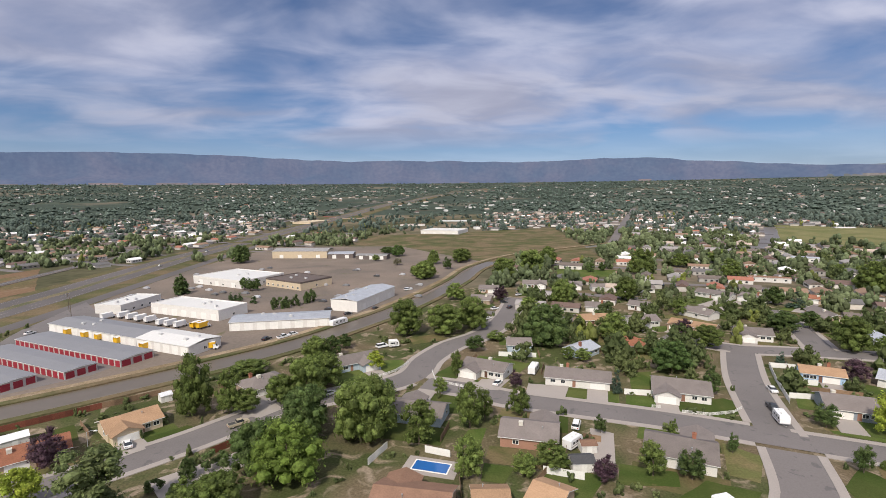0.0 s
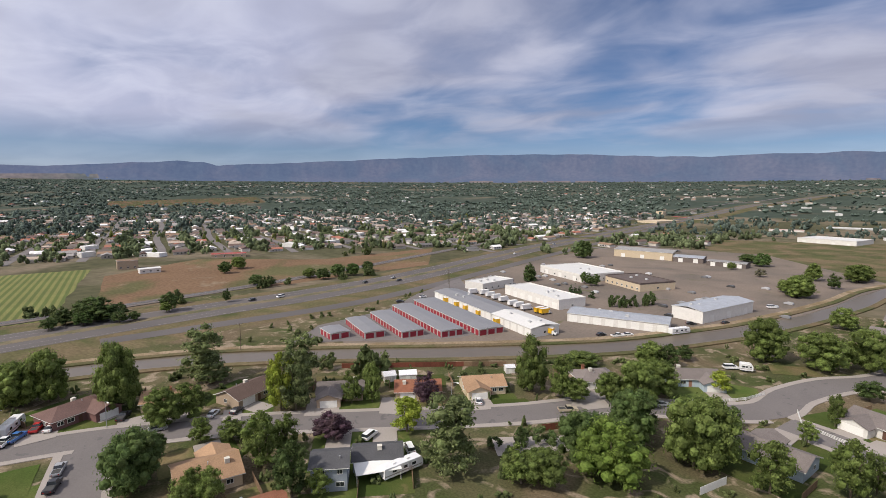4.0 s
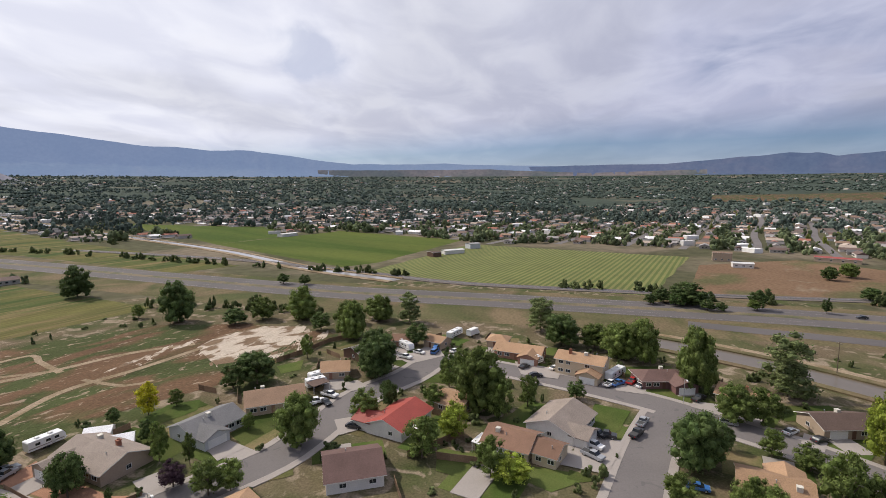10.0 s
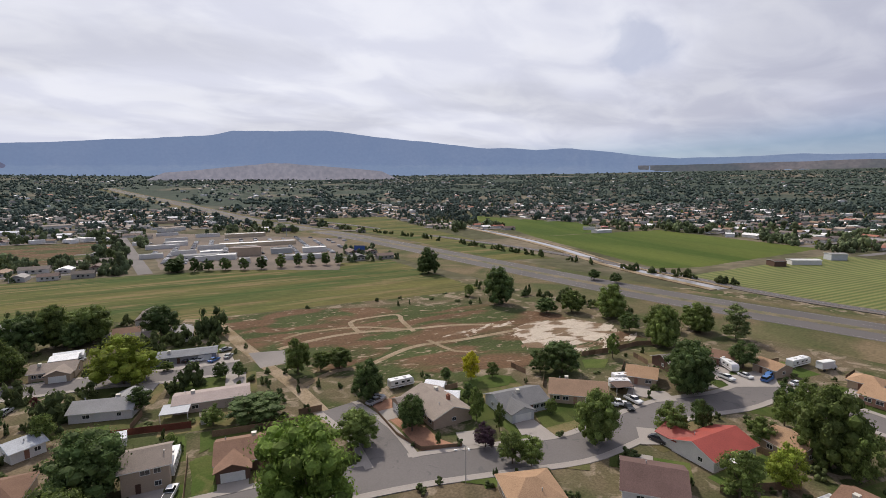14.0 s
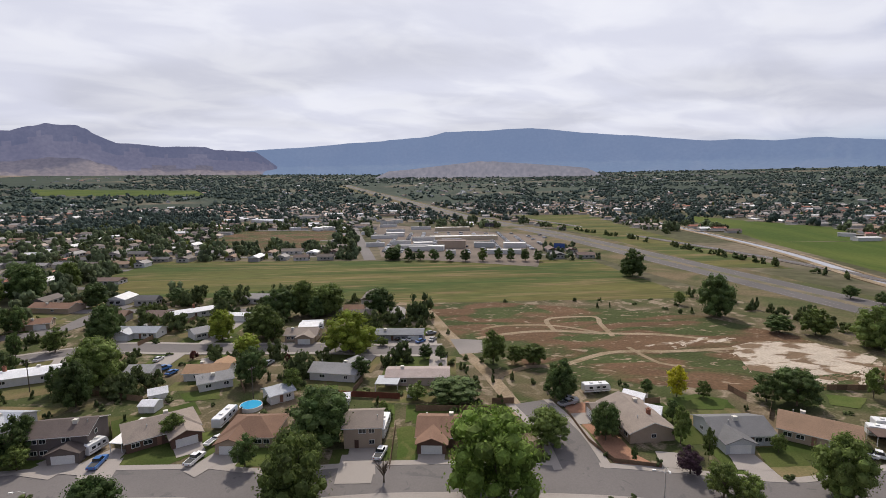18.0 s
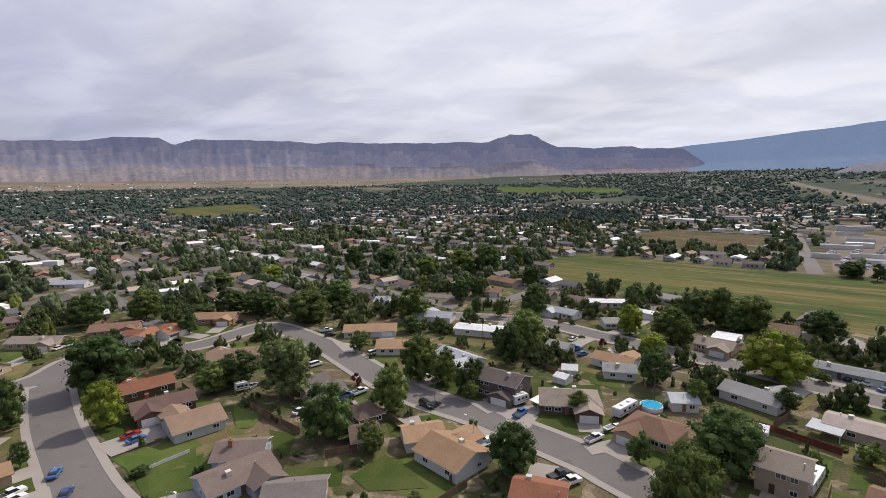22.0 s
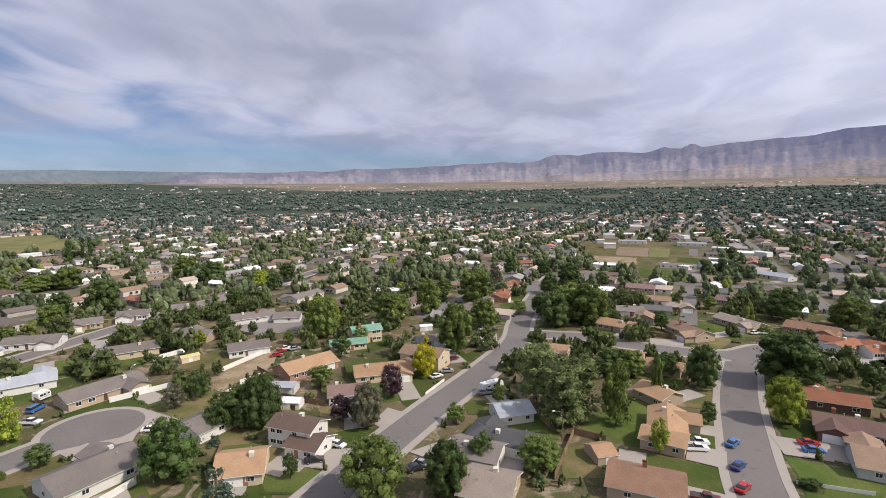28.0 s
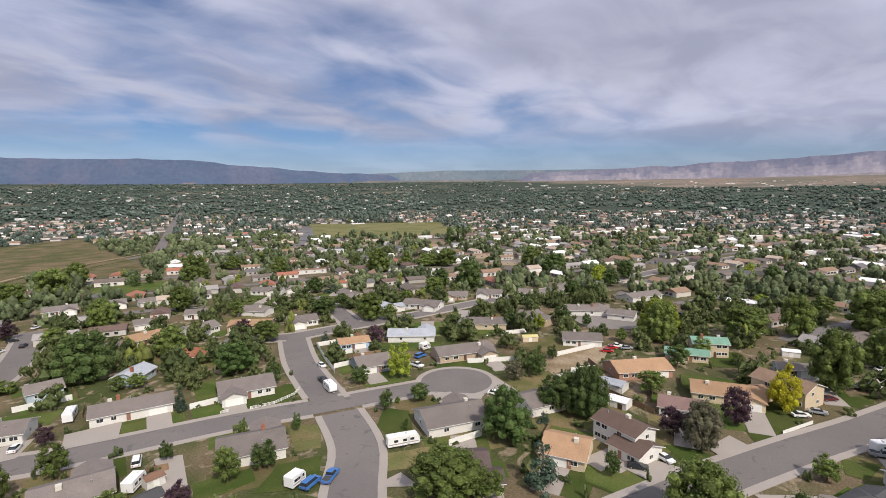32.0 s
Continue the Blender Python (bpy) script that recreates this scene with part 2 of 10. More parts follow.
WHITE_FENCE = mat("vinyl_fence", (0.72, 0.71, 0.68), 0.5, 0.08)
BARK = mat("bark", (0.125, 0.098, 0.072), 0.95, 0.3, 1.5, 9.0)
POOL_BLUE = mat("pool_water", (0.025, 0.12, 0.36), 0.1, 0.05, spec=0.6)
BRICK = mat("brick", (0.29, 0.125, 0.080), 0.9, 0.2, 0.5, 6.0)

ROOF = {}
for key, rgb in dict(g=(0.172, 0.148, 0.138), b=(0.205, 0.120, 0.082), o=(0.340, 0.215, 0.130), o2=(0.300, 0.195, 0.130), k=(0.125, 0.085, 0.070), m=(0.135, 0.083, 0.073),
                     m2=(0.185, 0.120, 0.110), md=(0.095, 0.070, 0.068), r=(0.300, 0.060, 0.045), rb=(0.250, 0.105, 0.062), gt=(0.262, 0.216, 0.184), w=(0.66, 0.66, 0.68),
                     d=(0.072, 0.072, 0.077), lb=(0.345, 0.365, 0.405), lg=(0.270, 0.265, 0.265), gm=(0.150, 0.147, 0.149), gp=(0.330, 0.270, 0.250), dg=(0.185, 0.190, 0.205), kd=(0.105, 0.083, 0.076),
                     b2=(0.245, 0.165, 0.118), b3=(0.168, 0.126, 0.110), gn=(0.165, 0.300, 0.225), c=(0.55, 0.48, 0.22)).items():
    ROOF[key] = mat("shingle_" + key, rgb, 0.55 if key in ("w", "lb", "gn", "r") else 0.9, 0.22, 0.35, 4.5, bump=0.02, rnd=0.14)
WALL = {}
for key, rgb in dict(w=(0.64, 0.62, 0.59), c=(0.56, 0.46, 0.33), t=(0.40, 0.31, 0.23), b=(0.40, 0.47, 0.54), bl=(0.30, 0.42, 0.58), bw=(0.52, 0.53, 0.54), bg=(0.235, 0.265, 0.305),
                     br=(0.135, 0.080, 0.058), k=(0.350, 0.195, 0.140), m=(0.160, 0.085, 0.080), lg=(0.42, 0.43, 0.42), gp=(0.42, 0.35, 0.31), dg=(0.25, 0.25, 0.27), kd=(0.145, 0.120, 0.110)).items():
    WALL[key] = mat("siding_" + key, rgb, 0.8, 0.1, 0.6, 5.0, rnd=0.08)
LEAF = {}


def leafy(m, through=0.40):
    """Lets some of the light pass through the leaves."""
    n, l = m.node_tree.nodes, m.node_tree.links
    b, o = n["Principled BSDF"], n["Material Output"]
    thin = n.new("ShaderNodeBsdfTranslucent")
    l.new(b.inputs["Base Color"].links[0].from_socket, thin.inputs["Color"])
    mix = n.new("ShaderNodeMixShader")
    mix.inputs[0].default_value = through
    l.new(b.outputs[0], mix.inputs[1])
    l.new(thin.outputs[0], mix.inputs[2])
    l.new(mix.outputs[0], o.inputs["Surface"])
    return m


for key, rgb, sec in (("g", (0.140, 0.194, 0.040), (0.178, 0.231, 0.052)), ("d", (0.086, 0.134, 0.034), (0.112, 0.158, 0.040)), ("D", (0.083, 0.140, 0.032), (0.104, 0.160, 0.039)),
                      ("G", (0.174, 0.224, 0.068), (0.207, 0.248, 0.081)), ("y", (0.269, 0.343, 0.042), (0.316, 0.368, 0.045)), ("Y", (0.167, 0.253, 0.040), (0.196, 0.278, 0.046)),
                      ("z", (0.520, 0.500, 0.028), (0.560, 0.530, 0.040)), ("p", (0.090, 0.052, 0.057), (0.110, 0.072, 0.064)), ("o", (0.147, 0.147, 0.072), (0.173, 0.162, 0.084)), ("s", (0.093, 0.146, 0.077), (0.116, 0.169, 0.096)),
                      ("b", (0.101, 0.156, 0.040), (0.124, 0.161, 0.050)), ("c", (0.071, 0.119, 0.037), (0.088, 0.134, 0.042)), ("n", (0.116, 0.098, 0.069), (0.139, 0.116, 0.080)), ("r", (0.173, 0.064, 0.044), (0.127, 0.069, 0.051))):
    rgb, sec = [(c[0] * 0.96, c[1] * 0.94, c[2] * 1.2) for c in (rgb, sec)]
    LEAF[key] = leafy(mat("leaves_" + key, rgb, 0.7, 0.3, 0.5, 2.2, rnd=0.25, second=sec, spec=0.2, speck=0.45))
LEAF["q"] = LEAF["D"]
BODY = {k: mat("car_paint_" + k, c, 0.28, 0.04, spec=0.6) for k, c in dict(W=(0.74, 0.74, 0.74), K=(0.022, 0.023, 0.027), s=(0.30, 0.31, 0.33), B=(0.045, 0.15, 0.40), b=(0.020, 0.055, 0.20),
        R=(0.42, 0.018, 0.018), m=(0.10, 0.015, 0.018), Y=(0.72, 0.42, 0.02), t=(0.38, 0.33, 0.24), k=(0.09, 0.13, 0.11)).items()}

# ---- mesh helpers ----


def mesh(name, verts, faces, material, smooth=False):
    me = bpy.data.meshes.new(name)
    me.from_pydata([tuple(v) for v in verts], [], faces)
    me.materials.append(material)
    if smooth:
        me.polygons.foreach_set("use_smooth", [True] * len(me.polygons))
    me.update()
    return me


class Solid:
    """Collects boxes, prisms and loose faces for one mesh."""

    def __init__(self):
        self.v, self.f = [], []

    def add(self, verts, faces):
        o = len(self.v)
        self.v += [tuple(p) for p in verts]
        self.f += [tuple(i + o for i in f) for f in faces]
        return self

    def box(self, x0, x1, y0, y1, z0, z1):
        return self.add([(x0, y0, z0), (x1, y0, z0), (x1, y1, z0), (x0, y1, z0), (x0, y0, z1), (x1, y0, z1), (x1, y1, z1), (x0, y1, z1)],
                        [(0, 3, 2, 1), (4, 5, 6, 7), (0, 1, 5, 4), (1, 2, 6, 5), (2, 3, 7, 6), (3, 0, 4, 7)])

    def prism(self, outline, axis, a, b):
        """An outline in the plane across axis ('x' or 'y'), drawn out from a to b."""
        n = len(outline)
        put = (lambda s, p: (s, p[0], p[1])) if axis == "x" else (lambda s, p: (p[0], s, p[1]))
        v = [put(a, p) for p in outline] + [put(b, p) for p in outline]
        f = [tuple(range(n))[::-1], tuple(range(n, 2 * n))] + [(i, (i + 1) % n, n + (i + 1) % n, n + i) for i in range(n)]
        return self.add(v, f)

    def tube(self, a, b, r0, r1, n=8):
        a, b = Vector(a), Vector(b)
        q = (b - a).to_track_quat("Z", "Y")
        ring = [q @ Vector((math.cos(2 * math.pi * i / n), math.sin(2 * math.pi * i / n), 0)) for i in range(n)]
        return self.add([a + r * r0 for r in ring] + [b + r * r1 for r in ring],
                        [(i, (i + 1) % n, n + (i + 1) % n, n + i) for i in range(n)] + [tuple(range(n))[::-1], tuple(range(n, 2 * n))])

    def mesh(self, name, material, smooth=False):
        return mesh(name, self.v, self.f, material, smooth)


def thing(name, x, y, z=0, rot=0, label="", category="", group="", kind="", scale=(1, 1, 1)):
    ob = new(name)
    ob.empty_display_size = 0.3
    ob.matrix_basis = pose(x, y, z, 0, 0, rot) @ Matrix.Diagonal((*scale, 1))
    return tagged(ob, label, category, group, kind)


def part(name, data, parent, label="", loc=(0, 0, 0), rot=0, scale=(1, 1, 1)):
    ob = new(name, data)
    ob.parent = parent
    ob.matrix_basis = pose(*loc, 0, 0, rot) @ Matrix.Diagonal((*scale, 1))
    if label:
        ob["label"] = label
    return ob


def sheet(name, data, label="", kind="structure", category=""):
    return tagged(new(name, data), label, category, "", kind)


def smooth_line(points, step=4.0):
    """A rounded line through the points, in even short steps."""
    P = [Vector((p[0], p[1])) for p in points]
    out = []
    for i in range(len(P) - 1):
        a, b, c, d = P[max(i - 1, 0)], P[i], P[i + 1], P[min(i + 2, len(P) - 1)]
        n = max(2, int((c - b).length / step))
        for k in range(n):
            s = k / n
            out.append(0.5 * ((2 * b) + (c - a) * s + (2 * a - 5 * b + 4 * c - d) * s * s + (3 * b - a - 3 * c + d) * s ** 3))
    return out + [P[-1]]


def normals(line):
    out = []
    for i in range(len(line)):
        d = line[min(i + 1, len(line) - 1)] - line[max(i - 1, 0)]
        d.normalize()
        out.append(Vector((-d.y, d.x)))
    return out


def strip(name, line, o0, o1, z, material, z0=None, skip=None, cap=False):
    """A band along a line between two offsets; with z0 it gets sides down to z0. skip leaves out stretches."""
    N = normals(line)
    s = Solid()
    for i in range(len(line) - 1):
        a, b = line[i], line[i + 1]
        q = [a + N[i] * o0, b + N[i + 1] * o0, b + N[i + 1] * o1, a + N[i] * o1]
        if skip and skip((q[0] + q[2]) / 2):
            continue
        lift = [rise_of(p.length) + (0.5 if p.length > 700 else 0.0) for p in q]
        top = [(p.x, p.y, z + k) for p, k in zip(q, lift)]
        if z0 is None:
            s.add(top, [(0, 1, 2, 3)] if o1 > o0 else [(3, 2, 1, 0)])
        else:
            s.add(top + [(p.x, p.y, z0 + k - (0.5 if k else 0)) for p, k in zip(q, lift)], [(0, 1, 2, 3), (0, 4, 5, 1), (2, 6, 7, 3), (1, 5, 6, 2), (3, 7, 4, 0)])
    return s.mesh(name, material)


def area(name, outline, z, material, label, category):
    """A flat piece of land with a slightly uneven edge."""
    pts = []
    for i, p in enumerate(outline):
        a, b = Vector(p), Vector(outline[(i + 1) % len(outline)])
        n = max(1, int((b - a).length / 9))
        for k in range(n):
            q = a.lerp(b, k / n)
            w = noise.noise_vector(Vector((q.x * 0.05, q.y * 0.05, z))) * 1.6
            pts.append((q.x + w.x, q.y + w.y, z + rise_of(q.length) + (0.5 if q.length > 700 else 0.0)))
    AREAS.append([Vector(p) for p in outline])
    return sheet(name, mesh(name, pts, [tuple(range(len(pts)))], material), label, "structure", category)


AREAS, ROADS, TAKEN = [], [], []


def inside(p, poly):
    c = False
    for i in range(len(poly)):
        a, b = poly[i], poly[i - 1]
        if (a.y > p.y) != (b.y > p.y) and p.x < (b.x - a.x) * (p.y - a.y) / (b.y - a.y) + a.x:
            c = not c
    return c


def road_gap(p, own=None, extra=0.0):
    """True where p lies on another road's asphalt."""
    for r in ROADS:
        if r[0] is own or (p - r[3]).length > r[4]:
            continue
        h = (r[1] + extra) ** 2
        for q in r[2]:
            if (q - p).length_squared < h:
                return True
    return False


def nearest_road(p):
    best = (1e9, None, None)
    for r in ROADS:
        if r[5]:
            for i, q in enumerate(r[2]):
                d = (q - p).length
                if d < best[0]:
                    best = (d, q, r)
    return best

# ---- ground ----
g = Solid()
ring = [(0, 0, 0)]
RADII = (60, 150, 320, 600, 700, 900, 1200, 1600, 2000, 2500, 3000, 3500, 4000, 4400, 4700)


def rise_of(r):
    """The valley floor climbs gently towards the hills."""
    return 0.0 if r < 700 else 160.0 * ((r - 700) / 4000) ** 1.35



for r in RADII:
    ring += [(r * math.cos(2 * math.pi * i / 48), r * math.sin(2 * math.pi * i / 48), rise_of(r)) for i in range(48)]
faces = [(0, 1 + i, 1 + (i + 1) % 48) for i in range(48)]
for k in range(len(RADII) - 1):
    o = 1 + k * 48
    faces += [(o + i, o + 48 + i, o + 48 + (i + 1) % 48, o + (i + 1) % 48) for i in range(48)]
gm = mesh("ground", ring, faces, GROUND)
gm.materials.append(FAR_GROUND)
gm.materials.append(mat("valley_floor", (0.054, 0.070, 0.054), 0.95, 0.3, 0.004, 0.05, second=(0.150, 0.130, 0.096), edges=(0.54, 0.66), spec=0.06))
for f in gm.polygons:
    f.material_index = 2 if Vector(f.center).length > 1250 else 1 if Vector(f.center).length > 340 else 0
sheet("ground", gm, "dry tan and green valley ground of yards and plots", category="ground")

# ---- streets ----


def road(name, pts, width=9.0, walks=True, material=None, z=0.06, label="worn grey asphalt street with concrete kerbs", front=True):
    line = smooth_line(pts)
    half = width / 2
    cx = sum(line, Vector((0, 0))) / len(line)
    ROADS.append((name, half, line, cx, max((q - cx).length for q in line) + half + 4, front))
    return line


STREETS = {}
STREETS["main_loop"] = (road("main_loop", [(40, 286.3), (27.8, 239.5), (15.5, 211.7), (1.8, 196.3), (-7.5, 178.7), (-14.9, 158.6), (-47.7, 138.6), (-57, 127.9), (-71.3, 111.3), (-117.2, 68.2), (-132.7, 49.5), (-145.1, 32), (-160.4, -1.8), (-167.6, -30.1), (-151, -38.9), (-132.7, -48.8), (-110.2, -53.3), (-97.5, -56.9), (-81.8, -66.8), (-61.2, -78.9), (-27, -93.9), (0.9, -102.1), (11, -108.3), (34.7, -117.8), (43.1, -120.8), (65.4, -126.7), (85.3, -136.9), (118.2, -155.6), (157.8, -170.5), (163.3, -159.7), (165.9, -138.6), (179, -123.2), (194.3, -110.6), (185.8, -88.7), (199.6, -54.3), (207.4, -46.1), (211.3, -22)], 9.8), 9.8, 1, "worn grey asphalt loop street between the houses")
STREETS["north_street"] = (road("north_street", [(-7.7, 155.6), (4.8, 151), (17.5, 143.3), (31.8, 138), (59.2, 128.3), (80.1, 118.7), (96.5, 111.7), (109.4, 106), (119.1, 101.6)], 9.5), 9.5, 1, "worn grey asphalt street with concrete kerbs")
STREETS["side_street_west"] = (road("side_street_west", [(-137.1, 36.5), (-117.3, 28), (-97.3, 20.9), (-77.9, 14.1)], 9.5), 9.5, 1, "worn grey asphalt street with concrete kerbs")
STREETS["dead_end"] = (road("dead_end", [(-71.9, -114.5), (-69.7, -95.9), (-64.9, -81.4)], 9), 9, 1, "short dead-end asphalt street")
STREETS["court_street"] = (road("court_street", [(185.1, -94.9), (149.8, -76.6), (124.1, -65.5), (102.9, -57.2), (82, -51.5), (63, -46.2)], 9.8), 9.8, 1, "worn grey asphalt street with concrete kerbs")
STREETS["east_avenue"] = (road("east_avenue", [(76, 37.6), (94.8, 30.8), (110.1, 24.9), (136.5, 13.4), (166.9, -0.8), (200.8, -13.8), (236, -19.3), (297.2, -34.4), (366, -52.5)], 9.5), 9.5, 1, "long straight grey asphalt avenue")
STREETS["upper_street"] = (road("upper_street", [(91.7, 207.1), (109.8, 189.9), (131.2, 184.6), (175.9, 174.4), (218.7, 167.4), (275.5, 155.1), (327.8, 139.6), (415.6, 124), (514.3, 100.3)], 9.3), 9.3, 1, "worn grey asphalt street with concrete kerbs")
STREETS["link_street"] = (road("link_street", [(110.6, 185), (96.7, 158), (88, 135.7), (81.6, 117.3)], 9.5), 9.5, 1, "worn grey asphalt street with concrete kerbs")
STREETS["rise_street"] = (road("rise_street", [(141.9, 185.1), (156.4, 222.3), (163.5, 252.2)], 9), 9, 1, "worn grey asphalt street with concrete kerbs")
STREETS["stub_street"] = (road("stub_street", [(80, 111.7), (71.3, 93), (59.7, 79.6), (46.5, 64.3)], 10.1), 10.1, 1, "short asphalt side street")
STREETS["back_street"] = (road("back_street", [(91.9, -213.7), (50.5, -217.6), (22.4, -205.9), (-4, -194.3), (-30.4, -183.2), (-48.4, -172.4), (-66.7, -165.5)], 9.5), 9.5, 1, "worn grey asphalt street with concrete kerbs")
STREETS["back_cross"] = (road("back_cross", [(119.7, -251.5), (77.2, -252.8), (66.9, -275), (56.3, -295)], 9), 9, 0, "worn grey asphalt street with concrete kerbs")
STREETS["plot_street"] = (road("plot_street", [(301.2, -24), (367.5, -62.2), (377.5, -91.7), (357.6, -134.9), (329.5, -213.2), (376.8, -255.1)], 8.5), 8.5, 0, "worn grey asphalt street with concrete kerbs")
BULB = Vector((118.9, 101.9))
STREETS["park_road"] = (road("park_road", [(169.2, 524.6), (307.3, 876.4), (490.6, 1321.1)], 10.6, front=False), 10.6, 0, "long grey street running off between trees")
STREETS["shop_road"] = (road("shop_road", [(-95.4, -391.9), (-119, -531.8), (-147, -690.3)], 9.5, front=False), 9.5, 0, "long grey street running off between trees")
for i, (name, (line, width, walks, label)) in enumerate(STREETS.items()):
    z = 0.122 + 0.002 * i
    r = sheet("road_%d" % (i + 1), strip("asphalt", line, -width / 2, width / 2, z, ASPHALT), label, category="road")
    if walks:
        for side in (-1, 1):
            a, b = side * width / 2, side * (width / 2 + 0.45)
            c = side * (width / 2 + 1.9)
            clear = lambda p, own=name: road_gap(p, own, 0.2) or (p - BULB).length < 11.7
            sheet("kerb", strip("kerb", line, min(a, b), max(a, b), 0.186 + 0.0012 * i, CONCRETE, 0.0, clear), "pale concrete kerb along the street", category="kerb")
            sheet("pavement", strip("pavement", line, min(b, c), max(b, c), 0.1745 + 0.0008 * i, CONCRETE, 0.0, clear), "pale concrete pavement beside the street", category="pavement")
# the turning circle at the end of its street
disc = [(BULB.x + 11.5 * math.cos(a * math.pi / 24), BULB.y + 11.5 * math.sin(a * math.pi / 24)) for a in range(48)]
sheet("turning_circle", mesh("asphalt", [(x, y, 0.168) for x, y in disc], [tuple(range(48))], mat("old_asphalt", (0.155, 0.140, 0.135), 0.9, 0.15, 0.1, 3.0)), "round darker asphalt turning circle of the cul-de-sac", category="road")
ringline = [Vector((BULB.x + 12.4 * math.cos(a * math.pi / 24), BULB.y + 12.4 * math.sin(a * math.pi / 24))) for a in range(49)]
sheet("kerb", strip("kerb", ringline, -0.9, 0.9, 0.2035, CONCRETE, 0.0, lambda p: road_gap(p, None, 0.1)), "curved concrete kerb round the turning circle", category="kerb")

# ---- highway, railway and canals ----
HWY = smooth_line([(-485.7, -2460.7), (-451.5, -1885.9), (-431.7, -1472.4), (-401.2, -1152.9), (-377, -922.5), (-359.9, -768), (-353.3, -586.1), (-334.9, -445.3), (-298.6, -257.9), (-273, -118.3), (-265.6, -13.3), (-254.9, 115.2), (-244.9, 182.7), (-242.6, 282.1), (-261.1, 496.6), (-261.5, 657.5), (-254.1, 891.5), (-233.3, 1176.5), (-194.5, 1684.5), (-135.9, 1852.4), (-83.4, 2181.6), (54, 2674.2), (272.3, 3235.6)], 8)
sheet("highway_verge", strip("verge", HWY, -46, 26, 0.02, VERGE), "dry grass and dirt verge beside the highway", category="verge")
sheet("highway", strip("highway", HWY, -16, 16, 0.07, HIGHWAY), "wide pale grey divided highway", category="road")
ROADS.append(("highway", 24, HWY, Vector((-280.2, 250.3)), 3000, False))
sheet("highway_median", strip("median", HWY, -2.6, 2.6, 0.11, mat("median", (0.175, 0.140, 0.090), 0.95, 0.25, 0.1, 2.0, second=(0.10, 0.10, 0.05))), "dusty median strip between the carriageways", category="median")
for o, m in ((-14.2, PAINT_W), (-3.0, PAINT_Y), (3.0, PAINT_Y), (14.2, PAINT_W)):
    sheet("lane_line", strip("line", HWY, o - 0.07, o + 0.07, 0.10, m), "painted edge line on the highway", category="road marking")
for o in (-8.5, 8.5):
    sheet("lane_line", strip("line", HWY, o - 0.07, o + 0.07, 0.10, PAINT_W, skip=lambda p: int(p.length / 6) % 3), "dashed white lane line on the highway", category="road marking")
FRONT = smooth_line([(-233.1, 68.8), (-222.3, 110.4), (-207.3, 177.6), (-206.2, 243.9), (-211.6, 330.7), (-219.7, 457.3), (-230.4, 679.7), (-235.5, 985.8)], 8)
sheet("frontage_road", strip("frontage", FRONT, -5, 5, 0.085, HIGHWAY), "pale frontage road beside the highway", category="road")
ROADS.append(("frontage", 6, FRONT, Vector((-239.4, 523.7)), 340, False))

RAIL = smooth_line([(-479.5, -1154.3), (-450.8, -927.7), (-434.2, -775.2), (-428.4, -592.2), (-413.4, -453.6), (-384.4, -266.9), (-348.9, -146.1), (-313.9, -60.2), (-303.4, 6.5), (-296.4, 133.6), (-301.8, 252.3), (-326.1, 465.9), (-344.1, 685.7), (-332.5, 908.5), (-312.6, 1193.4), (-271, 1682.9), (-214.7, 1863.3), (-165.4, 2182)], 8)
sheet("railway_bed", strip("ballast", RAIL, -5, 5, 0.35, mat("ballast", (0.135, 0.115, 0.105), 0.95, 0.2, 0.3, 3.0), 0.0), "dark ballast bed of the railway", category="railway")
for o in (-0.75, 0.75):
    sheet("rail", strip("rail", RAIL, o - 0.07, o + 0.07, 0.52, STEEL, 0.35), "steel rail on the ballast bed", category="rail")
ROADS.append(("railway", 6, RAIL, Vector((-400.7, 262.4)), 1400, False))

CANAL = smooth_line([(-427.4, -430.4), (-318.3, -232.5), (-237.4, -70.1), (-212.6, 21.9), (-185.5, 75.1), (-149.3, 114.6), (-108.2, 151.1), (-67.9, 191.2), (-40.9, 231.1), (-18.9, 273.2), (6.9, 342.1), (26.8, 409.7), (74, 484.5), (168.4, 560.9), (440.4, 762)], 5)
CANAL = [q for q in CANAL if q.x > -205]
sheet("canal", strip("water", CANAL, -6.5, 6.5, 0.05, WATER), "still muddy brown irrigation canal", category="canal")
for o0, o1, m, lab in ((-9.6, -6.5, VERGE, "grassy canal bank"), (6.5, 9.6, VERGE, "grassy canal bank"), (9.6, 13.2, PATH, "pale dirt track along the canal")):
    sheet("canal_bank", strip("bank", CANAL, o0, o1, 0.5 if m is VERGE else 0.42, m, 0.0), lab, category="bank")
ROADS.append(("canal", 12, CANAL, Vector((-72.9, 235.1)), 480, False))
CUT = smooth_line([(-839, -1186.8), (-660.7, -784.4), (-530.9, -487.7), (-436.1, -297.9), (-351.1, -169.7), (-312.9, -87.2)], 8)
sheet("feeder_canal", strip("water", CUT, -4.5, 4.5, 0.10, GLARE_WATER), "straight canal with pale sky glare in its colour", category="canal")
for o0, o1 in ((-10, -4.5), (4.5, 8)):
    sheet("canal_bank", strip("bank", CUT, o0, o1, 0.5, PATH, 0.0), "pale dirt bank of the straight canal", category="bank")
ROADS.append(("cut", 11, CUT, Vector((-597.7, -641.5)), 480, False))

